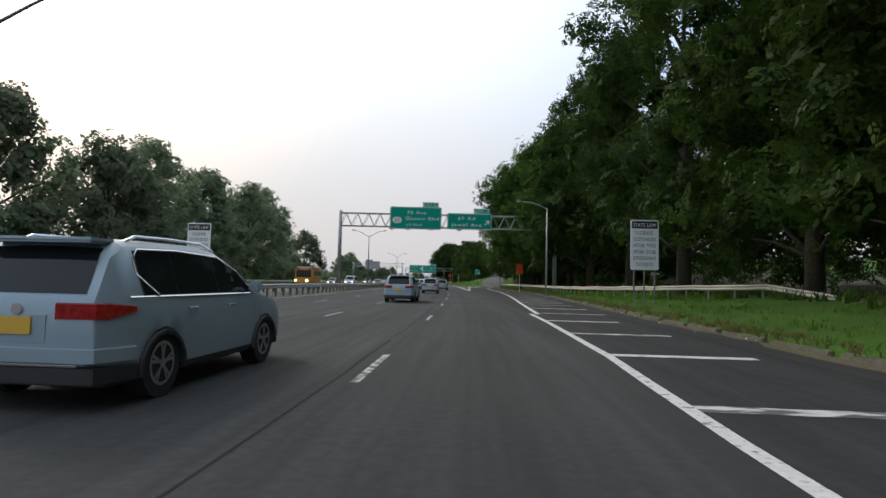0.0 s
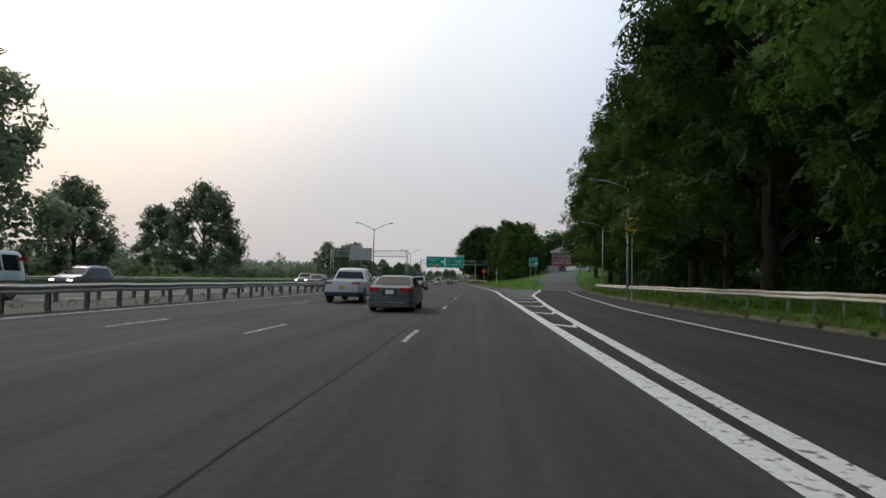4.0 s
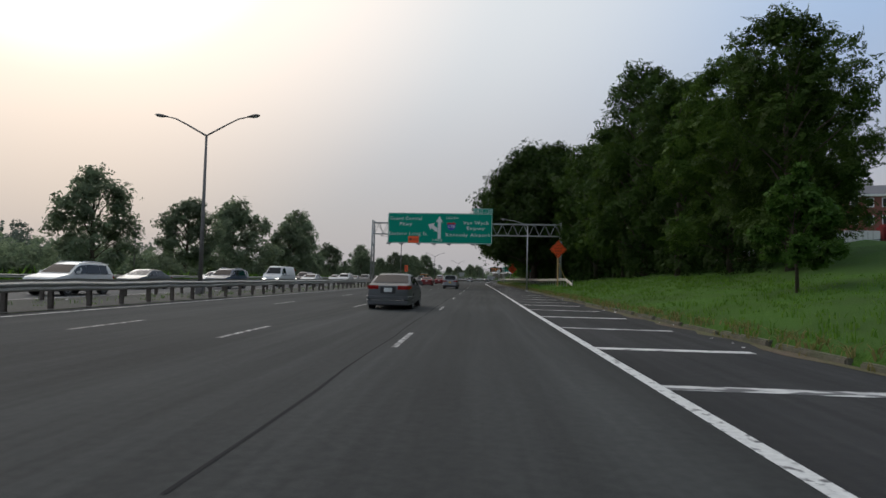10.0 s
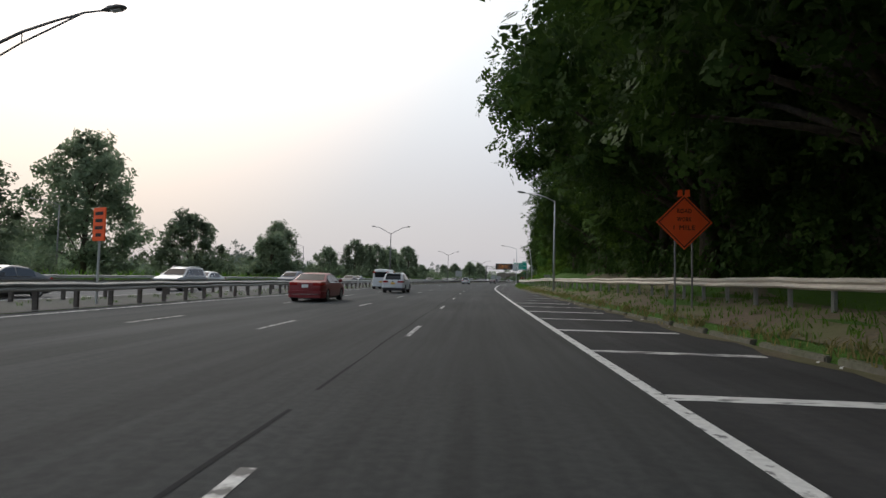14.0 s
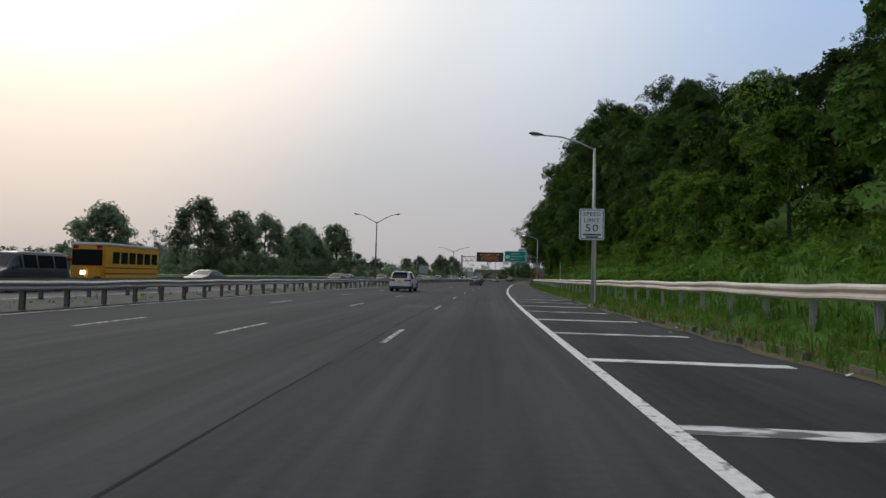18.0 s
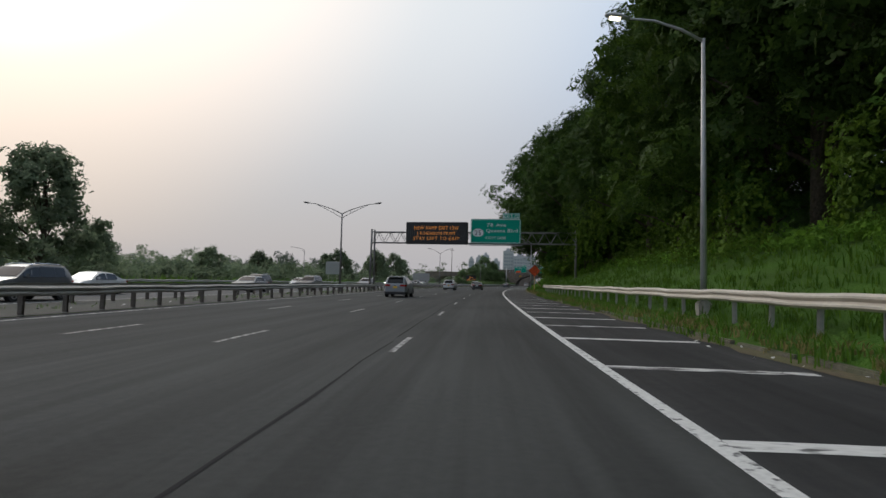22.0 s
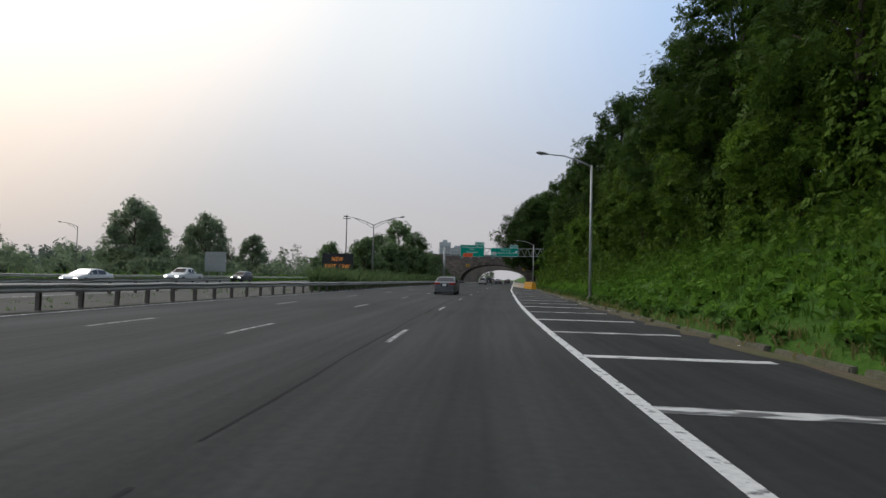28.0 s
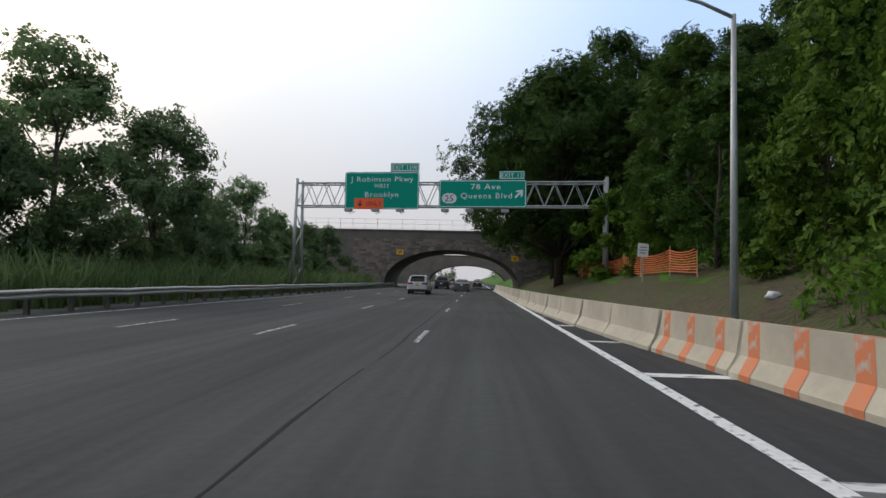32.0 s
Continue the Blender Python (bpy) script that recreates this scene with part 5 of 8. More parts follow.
p = panel(r, 0, 3.35, 1.12, 0.85, ORANGE, 0, border=False, r=0.03)
words("DETOUR", 0.18, BLACK, p, 0, 0.12, width=0.85)
arrow(p, 0.05, -0.16, 0.4, -45, BLACK)
r = post_sign(146, 12.0, ground_z(146, 12), "yellow exit speed sign on a thin post", ((0, 6.3),), POLE)
p = panel(r, 0, 5.9, 1.0, 1.25, YELLOW, 0, r=0.06)
words("30", 0.42, BLACK, p, 0, -0.3, width=0.6)
bars(p, ((0, 0.35, 0.6, 0.2),), BLACK)
r = post_sign(215, 12.5, ground_z(215, 12.5) - 0.1, "green exit 11 sign on two steel posts in grass", ((-0.5, 5.4), (0.55, 5.4)), STEEL, rad=0.05)
p = panel(r, 0, 4.4, 1.75, 1.75, GREEN, 0, r=0.08)
words("EXIT", 0.36, WHITE, p, 0, 0.28, width=1.05)
words("11", 0.55, WHITE, p, -0.38, -0.62, width=0.42)
arrow(p, 0.4, -0.35, 0.8, -45, WHITE)
for x in (-0.5, 0.55):
    part("reflector", box(x - 0.08, x + 0.08, -0.03, 0.0, 0.95, 1.55), YELLOW, r)
r = post_sign(258, 8.9, ground_z(258, 8.9) - 0.1, "speed camera post with solar panel and blue plate", ((0, 4.35),), POLE, rad=0.06, name="camera_post", category="post")
part("solar_panel", box(-0.1, 0.4, -0.25, 0.25, -0.02, 0.02, 0.005), BLACK, r, "", pose(0, 0.06, 4.4, 20, 25, 0))
p = part("plate", plate(rounded(0.42, 0.75, 0.03), 0.02), material("plate_blue", (0.12, 0.3, 0.55), 0.5, grain=(4, (0.1, 0.25, 0.5), 0.4)), r, "pale blue plate", pose(0, 0, 2.95))
bars(p, ((0, 0.2, 0.3, 0.08), (0, 0.0, 0.3, 0.08), (0, -0.2, 0.3, 0.08)), WHITE)
part("yellow_box", box(-0.18, 0.18, -0.06, 0.1, 1.0, 1.5, 0.02), YELLOW, r)


def diamond(s, n, z, mid, size, lines, label, stand_mat, paired=False):
    r = empty("warning_sign", stand(s, n, z), label, "warning sign")
    if paired:
        for x in (-0.28, 0.28):
            part("post", tube([(x, 0.06, -0.3), (x, 0.06, mid - size * 0.1)], 0.035, 6), stand_mat, r)
        for x in (-0.12, 0.12):
            part("flag", plate([(x - 0.09, 0), (x + 0.09, 0.02), (x + 0.07, 0.26), (x - 0.08, 0.24)], 0.01), ORANGE, r, "", pose(0, 0.05, mid + size * 0.46))
    else:
        part("timber_post", box(-0.06, 0.06, 0.03, 0.14, -0.3, mid - size * 0.2), stand_mat, r)
        part("timber_brace", tube([(0.06, 0.1, mid - size * 0.75), (1.5, 0.5, 0.1)], 0.06, 4), stand_mat, r)
    p = part("sign_panel", plate([(0, -size / 2), (size / 2, 0), (0, size / 2), (-size / 2, 0)], 0.02), ORANGE, r, "orange diamond panel", pose(0, 0, mid))
    k = size / 2 - 0.07
    bm = bmesh.new()
    a = [bm.verts.new(q) for q in ((0, 0, -k), (k, 0, 0), (0, 0, k), (-k, 0, 0))]
    b = [bm.verts.new(q) for q in ((0, 0, -k + 0.05), (k - 0.05, 0, 0), (0, 0, k - 0.05), (-k + 0.05, 0, 0))]
    for i in range(4):
        bm.faces.new((a[i], a[(i + 1) % 4], b[(i + 1) % 4], b[i]))
    part("border", bm, BLACK, p, "", pose(0, -0.005, 0))
    h = size * 0.085
    for i, w in enumerate(lines):
        zz = size * (0.19 - 0.15 * i)
        if w is None:
            bars(p, ((0, zz + h / 2, size * (0.42 if i % 2 else 0.3), h),), BLACK)
        else:
            words(w, h, BLACK, p, 0, zz - h * 0.3, width=size * 0.063 * len(w))
    return r


TIMBER = material("raw_timber", (0.55, 0.38, 0.17), 0.8, grain=(9, (0.45, 0.3, 0.13), 0.6), bump=(20, 0.3, 0.01))
r = diamond(314.7, 8.75, ground_z(314.7, 8.7) - 0.1, 4.25, 1.98, ("RIGHT", "SHOULDER", "CLOSED", "AHEAD"), "orange shoulder-work warning diamond on a timber post", TIMBER)
r.matrix_basis = r.matrix_basis @ pose(0, 0, 0, 0, 0, 14)
diamond(367.4, 6.9, ground_z(367, 6.9), 2.95, 1.85, ("ROAD", "WORK", "1 MILE"), "orange road work diamond on two dark posts", DARK_POLE, True)
diamond(632.1, 6.35, ground_z(632, 6.35) - 0.1, 3.0, 1.75, ("RIGHT", "SHOULDER", "CLOSED"), "orange shoulder-closed diamond on a timber post in weeds", TIMBER)
r = post_sign(369.4, -14.7, 0.0, "orange work notice on a pale post in the median", ((0, 3.75),), POLE, rad=0.045, turn=-25)
p = panel(r, 0, 3.1, 0.75, 1.3, ORANGE, 0, border=False, r=0.04)
bars(p, ((0, 0.42, 0.5, 0.13), (0, 0.14, 0.45, 0.13), (0, -0.14, 0.5, 0.13), (0, -0.42, 0.35, 0.13)), BLACK)
r = post_sign(476.15, 5.35, ground_z(476, 5.5), "white speed limit 50 sign fixed to a lamp pole", ((0.2, 4.9),), POLE)
p = panel(r, 0, 4.1, 1.22, 1.55, WHITE, 0, r=0.06, border=False)
part("rim", frame_ring(1.14, 1.47, 0.05, 0.03), BLACK, p, "", pose(0, -0.005, 0))
words("SPEED", 0.2, BLACK, p, 0, 0.42, width=0.85)
words("LIMIT", 0.2, BLACK, p, 0, 0.1, width=0.75)
words("50", 0.38, BLACK, p, 0, -0.36, width=0.62)
bars(p, ((0, -0.52, 0.9, 0.07), (0, -0.64, 0.6, 0.07)), BLACK)
for s, n, h in ((354, 9.2, 2.2), (509.4, 7.35, 2.3)):
    r = post_sign(s, n, ground_z(s, n) - 0.1, "slim grey marker post with a small green plate", ((0, h),), STEEL, name="marker_post", category="marker post", rad=0.045)
    part("cap", box(-0.09, 0.09, -0.06, -0.04, h - 0.12, h + 0.22, 0.008), GREEN, r, "small green plate")
for s, n, w, h, z in ((691, -44.5, 3.9, 3.3, 4.4), (699.3, -22.0, 2.8, 2.0, 2.6), (778.2, -44.2, 3.5, 3.1, 3.2)):
    r = post_sign(s, n, -0.1, "grey back of a large sign on steel posts", ((-w * 0.3, z), (w * 0.3, z)), STEEL, rad=0.07)
    p = part("sign_panel", plate(rounded(w, h, 0.08), 0.04), ALU, r, "", pose(0, 0, z))
    for k in range(4):
        part("stiffener", box(-w * 0.45, w * 0.45, -0.05, -0.005, -h * 0.4 + k * h * 0.26, -h * 0.4 + k * h * 0.26 + 0.07), STEEL, p)

# ---- portable message board, utility box ----
r = empty("message_trailer", stand(757.4, -18.2, 0.0, 6), "portable message board on a trailer in tall grass", "message board")
b = part("display", box(-1.8, 1.8, -0.15, 0.15, 1.9, 3.95, 0.04), BLACK, r, "black display with amber words")
words("NEW", 0.52, AMBER, b, 0, 3.05, -0.16, width=1.3)
words("EXIT 13W", 0.52, AMBER, b, 0, 2.2, -0.16, width=2.9)
part("mast", tube([(0, 0.2, 0.5), (0, 0.2, 2.4)], 0.09, 8), DARK_POLE, r)
part("chassis", box(-1.1, 1.1, -0.6, 0.9, 0.4, 0.7, 0.05), ORANGE, r)
for x in (-1.15, 1.15):
    part("wheel", tube([(x - 0.09, 0.1, 0.3), (x + 0.09, 0.1, 0.3)], 0.3, 14), BLACK, r)
r = empty("utility_box", stand(437.2, 9.8, ground_z(437, 9.8) - 0.8), "grey concrete utility cabinet on the bank", "utility box")
part("cabinet", box(-0.8, 0.8, -0.45, 0.45, 0, 1.15, 0.04), CONCRETE, r)
part("lid", box(-0.88, 0.88, -0.5, 0.5, 1.15, 1.25, 0.03), CONCRETE, r)
part("door", box(-0.25, 0.45, -0.47, -0.45, 0.15, 1.0, 0.01), ALU, r)

r = empty("utility_pole", pose(-52, 871, -0.2), "dark wooden utility pole behind the roadside trees", "utility pole")
part("pole", tube([(0, 0, 0), (0, 0, 20.5)], [0.22, 0.14], 8), POST, r, smooth=True)
part("crossarm", box(-1.2, 1.2, -0.08, 0.08, 19.2, 19.4), POST, r)

# ---- barriers at the roadworks ----
BARRIER = material("cast_barrier_concrete", (0.48, 0.43, 0.33), 0.85, grain=(7, (0.4, 0.36, 0.28), 0.6), stain=(0.8, (0.28, 0.25, 0.2), 0.6), bump=(20, 0.4, 0.01))
ORANGE_PAINT = material("faded_orange_paint", (0.55, 0.16, 0.06), 0.7, grain=(8, (0.45, 0.2, 0.1), 0.6), wear=(4, (0.42, 0.38, 0.32), 0.55, 0.68))
YELLOW_PLASTIC = material("yellow_plastic", (0.75, 0.36, 0.01), 0.45, grain=(3, (0.62, 0.29, 0.01), 0.5), stain=(0.9, (0.5, 0.26, 0.04), 0.4))
JERSEY = [(-0.3, 0.0), (-0.3, 0.09), (-0.13, 0.33), (-0.075, 0.82), (0.075, 0.82), (0.13, 0.33), (0.3, 0.09), (0.3, 0.0)]


def swept(profile, length, bm=None, y0=0.0):
    bm = bm or bmesh.new()
    a = [bm.verts.new((x, y0, z)) for x, z in profile]
    b = [bm.verts.new((x, y0 + length, z)) for x, z in profile]
    k = len(a)
    for i in range(k):
        bm.faces.new((a[i], b[i], b[(i + 1) % k], a[(i + 1) % k]))
    bm.faces.new(a[::-1])
    bm.faces.new(b)
    return bm


def barrier_line(s):
    return bend(s, [(776, 5.7), (790, 4.45), (798, 3.75), (806, 3.15), (818, 2.75), (880, 2.85), (960, 3.2)])


def build_barriers():
    plain = swept(JERSEY, 3.0)
    bmesh.ops.bevel(plain, geom=[e for e in plain.edges if abs(e.verts[0].co.y - e.verts[1].co.y) < 0.01], offset=0.03, segments=1, affect="EDGES")
    me = bpy.data.meshes.new("concrete_block")
    plain.to_mesh(me)
    plain.free()
    me.materials.append(BARRIER)
    band = bmesh.new()
    out = [(x * 1.02, z + 0.004) for x, z in JERSEY]
    a = [band.verts.new((x, 0.0 + 0.18 * z, z)) for x, z in out]
    b = [band.verts.new((x, 0.28 + 0.2 * z, z)) for x, z in out]
    for i in range(len(a) - 1):
        band.faces.new((a[i], b[i], b[i + 1], a[i + 1]))
    bme = bpy.data.meshes.new("stripe")
    band.to_mesh(bme)
    band.free()
    bme.materials.append(ORANGE_PAINT)
    s = 789.3
    k = 0
    while s < 870:
        n0, n1 = barrier_line(s), barrier_line(s + 3.05)
        striped = k in (1, 2)
        root = empty("concrete_barrier", stand(s, n0, -0.01, -math.degrees(math.atan((n1 - n0) / 3.05)) + (0.5 if k % 2 else -0.4)), "pale concrete barrier with faded orange stripes" if striped else "pale weathered concrete barrier", "barrier", "concrete barriers along the roadworks")
        put("block", me, root)
        if striped:
            for j in range(3):
                put("stripe", bme, root, pose(0, 0.35 + 1.03 * j, 0))
        k += 1
        s += 3.07
    # yellow water-filled crash cushion
    prof = [(-0.34, 0.0), (-0.34, 0.42), (-0.24, 0.52), (-0.24, 0.98), (-0.17, 1.05), (0.17, 1.05), (0.24, 0.98), (0.24, 0.52), (0.34, 0.42), (0.34, 0.0)]
    sec = bmesh.new()
    k = 8
    rings = []
    for i in range(2 * k + 1):
        y = 1.9 * i / (2 * k)
        bulge = 1.0 if i % 2 else 0.88
        rings.append([sec.verts.new((x * bulge, y, z)) for x, z in prof])
    for r0, r1 in zip(rings, rings[1:]):
        for j in range(len(prof)):
            sec.faces.new((r0[j], r1[j], r1[(j + 1) % len(prof)], r0[(j + 1) % len(prof)]))
    sec.faces.new(rings[0][::-1])
    sec.faces.new(rings[-1])
    sme = bpy.data.meshes.new("module")
    sec.to_mesh(sme)
    sec.free()
    sme.materials.append(YELLOW_PLASTIC)
    nose = swept([(x * 1.05, z * 1.01) for x, z in prof], 0.9)
    bmesh.ops.bevel(nose, geom=nose.edges[:], offset=0.05, segments=2, affect="EDGES")
    root = empty("crash_cushion", stand(777.9, 5.7, 0.0), "yellow plastic crash cushion ahead of the concrete barrier", "crash cushion")
    inv = root.matrix_basis.inverted()
    for j in range(5):
        s = 778.2 + 1.93 * j
        n0, n1 = barrier_line(s), barrier_line(s + 1.9)
        put("module", sme, root, inv @ stand(s, n0, 0, -math.degrees(math.atan((n1 - n0) / 1.9))))
    part("nose", nose, YELLOW_PLASTIC, root, "", inv @ stand(777.5, barrier_line(777.5) + 0.05, 0, 4))
    part("cable", tube([inv @ at(778.2 + 1.93 * j, barrier_line(778.2 + 1.93 * j) - 0.33, 0.55) for j in range(6)], 0.03, 5), STEEL, root)


build_barriers()


def build_mesh_fence():
    """Orange plastic mesh on stakes, sagging between them."""
    net = material("orange_mesh", (0.7, 0.16, 0.04), 0.6, grain=(12, (0.5, 0.1, 0.02), 0.6))
    root = empty("mesh_fence", stand(812, 9.2, ground_z(812, 9.2)), "orange plastic mesh fence sagging on timber stakes", "fence")
    inv = root.matrix_basis.inverted()
    rd = random.Random(9)
    spots = [(812, 9.3), (816.5, 9.6), (821, 9.4), (826, 9.7), (831, 9.5), (836, 9.8), (841, 9.6), (846.5, 9.9)]
    tops = []
    for s, n in spots:
        z = ground_z(s, n)
        lean = rd.uniform(-0.15, 0.15)
        part("stake", tube([inv @ at(s, n, z - 0.2), inv @ at(s + lean, n, z + 1.5)], 0.03, 5), TIMBER, root)
        tops.append((s, n, z))
    for (s0, n0, z0), (s1, n1, z1) in zip(tops, tops[1:]):
        for row in range(9):
            h = 0.25 + 0.13 * row
            pts = []
            for i in range(5):
                u = i / 4
                sag = -0.16 * math.sin(math.pi * u) * (row / 8)
                pts.append(inv @ at(s0 + (s1 - s0) * u, n0 + (n1 - n0) * u, z0 + (z1 - z0) * u + h + sag))
            part("mesh_strand", tube(pts, 0.028, 4), net, root)
    return root


build_mesh_fence()
r = post_sign(817.6, 8.6, ground_z(817.6, 8.6), "small pale notice on a leaning post", ((0, 1.9),), STEEL)
p = part("notice", plate(rounded(0.55, 0.7, 0.03), 0.02), WHITE, r, "", pose(0, 0, 1.75, 0, 4, 0))
bars(p, ((0, 0.15, 0.35, 0.06), (0, 0.0, 0.4, 0.06), (0, -0.15, 0.3, 0.06)), ALU)
SACK = material("white_sack", (0.6, 0.6, 0.58), 0.7, grain=(6, (0.45, 0.45, 0.43), 0.6))


def lump(name, s, n, size, mat, label, category, seed):
    """A crumpled bag or bundle on the ground."""
    rd = random.Random(seed)
    bm = bmesh.new()
    bmesh.ops.create_icosphere(bm, subdivisions=2, radius=1)
    for v in bm.verts:
        v.co *= rd.uniform(0.8, 1.2)
        v.co = Vector((v.co.x * size[0], v.co.y * size[1], max(v.co.z, -0.4) * size[2] + size[2] * 0.4))
    me = bpy.data.meshes.new(name)
    bm.to_mesh(me)
    bm.free()
    me.materials.append(mat)
    me.polygons.foreach_set("use_smooth", [True] * len(me.polygons))
    return tagged(put(name, me, None, stand(s, n, ground_z(s, n), rd.uniform(0, 360))), label, category)


lump("sandbag", 802.5, 7.8, (0.35, 0.2, 0.14), SACK, "crumpled white sandbag on bare earth", "sandbag", 1)
lump("sandbag", 797.0, 8.3, (0.5, 0.22, 0.15), SACK, "pale sandbag lying on bare earth", "sandbag", 2)
lump("tarp", 798.5, 8.9, (0.8, 0.5, 0.35), BLACK, "crumpled black plastic sheet on the bank", "plastic sheet", 3)
lump("rubbish_bag", 80.5, 10.9, (0.42, 0.35, 0.3), BLACK, "dark stuffed rubbish bag on the kerb", "rubbish bag", 4)

# ---- vehicles ----
GLASS = material("car_glass", (0.012, 0.014, 0.016), 0.08, spec=0.3)
TYRE = material("tyre_rubber", (0.02, 0.02, 0.021), 0.85, grain=(20, (0.035, 0.034, 0.033), 0.5))
RIM = material("wheel_rim", (0.42, 0.42, 0.43), 0.35, 0.7, grain=(10, (0.3, 0.3, 0.3), 0.4))
TRIM = material("black_trim", (0.025, 0.025, 0.027), 0.6, grain=(8, (0.04, 0.04, 0.04), 0.4))
CHROME = material("chrome_trim", (0.7, 0.7, 0.72), 0.18, 1.0)
TAIL = material("tail_lamp", (0.28, 0.012, 0.012), 0.12, grain=(14, (0.1, 0.004, 0.004), 0.8), emit=0.08)
HEAD = material("head_lamp", (0.85, 0.86, 0.85), 0.15)
HEAD_ON = material("lit_head_lamp", (1.0, 0.95, 0.85), 0.2, emit=3.0)
PLATE_Y = material("plate_yellow", (0.75, 0.45, 0.05), 0.5, grain=(8, (0.65, 0.38, 0.04), 0.4))


def paint(name, colour, metal=0.0):
    m = material(name, colour, 0.4, metal, grain=(2, tuple(c * 0.88 for c in colour), 0.5), stain=(1.2, tuple(c * 0.75 + 0.02 for c in colour), 0.25))
    m.node_tree.nodes["Principled BSDF"].inputs["Coat Weight"].default_value = 0.12
    m.node_tree.nodes["Principled BSDF"].inputs["Coat Roughness"].default_value = 0.08
    return m


PAINTS = {"white": paint("white_paint", (0.62, 0.63, 0.63)), "silver": paint("silver_paint", (0.27, 0.285, 0.3), 0.1), "blue_grey": paint("blue_grey_paint", (0.33, 0.42, 0.48), 0.2),
          "black": paint("black_paint", (0.022, 0.023, 0.026)), "grey": paint("grey_paint", (0.11, 0.115, 0.12), 0.2), "red": paint("red_paint", (0.2, 0.012, 0.016)),
          "dark_blue": paint("dark_blue_paint", (0.03, 0.05, 0.09)), "yellow": paint("bus_yellow_paint", (0.62, 0.3, 0.02)), "pale": paint("pale_blue_paint", (0.42, 0.5, 0.52))}

# Side outlines: centre-line top edge (y, z) from tail to nose, belt line, and the ends of the glasshouse: rear foot, rear top, front top, front foot.
SHAPES = {
    "suv": dict(L=4.7, W=1.86, top=[(-2.35, 0.8), (-2.34, 1.0), (-2.3, 1.1), (-2.05, 1.52), (-1.88, 1.64), (-1.4, 1.68), (-0.3, 1.69), (0.2, 1.64), (0.5, 1.54), (1.25, 1.06), (1.5, 1.01), (2.0, 0.93), (2.24, 0.82), (2.35, 0.62)],
                belt=1.05, glass=(-2.32, -1.98, 0.42, 1.2), wheel=0.36, axles=(-1.42, 1.38), sill=0.28),
    "sedan": dict(L=4.8, W=1.83, top=[(-2.4, 0.75), (-2.37, 0.94), (-2.25, 1.0), (-1.75, 1.02), (-1.0, 1.38), (-0.5, 1.44), (0.0, 1.45), (0.35, 1.39), (1.25, 0.95), (1.5, 0.9), (2.05, 0.82), (2.3, 0.7), (2.4, 0.5)],
                  belt=0.93, glass=(-1.68, -1.0, 0.35, 1.18), wheel=0.33, axles=(-1.42, 1.42), sill=0.22),
    "van": dict(L=5.3, W=2.0, top=[(-2.65, 1.0), (-2.64, 1.9), (-2.55, 2.08), (-2.3, 2.14), (0.9, 2.14), (1.25, 2.04), (2.0, 1.24), (2.3, 1.1), (2.55, 0.92), (2.65, 0.7)],
                belt=1.2, glass=(-2.64, -2.6, 1.25, 1.95), wheel=0.36, axles=(-1.65, 1.7), sill=0.32),
    "pickup": dict(L=5.7, W=1.98, top=[(-2.85, 0.9), (-2.83, 1.12), (-2.7, 1.14), (-1.05, 1.14), (-0.98, 1.2), (-0.75, 1.74), (-0.4, 1.84), (0.35, 1.84), (0.6, 1.76), (1.3, 1.2), (1.5, 1.14), (2.5, 1.06), (2.75, 0.95), (2.85, 0.7)],
                   belt=1.12, glass=(-0.98, -0.78, 0.55, 1.25), wheel=0.4, axles=(-1.75, 1.85), sill=0.4),
}


def lerp_line(y, line):
    for (a, za), (b, zb) in zip(line, line[1:]):
        if y <= b:
            return za + (zb - za) * max(0, min(1, (y - a) / (b - a)))
    return line[-1][1]


def finish(bm, mat, name, root, label="", sharp=38):
    bmesh.ops.recalc_face_normals(bm, faces=bm.faces[:])
    ob = part(name, bm, mat, root, label, smooth=True)
    ob.data.set_sharp_from_angle(angle=radians(sharp))
    return ob


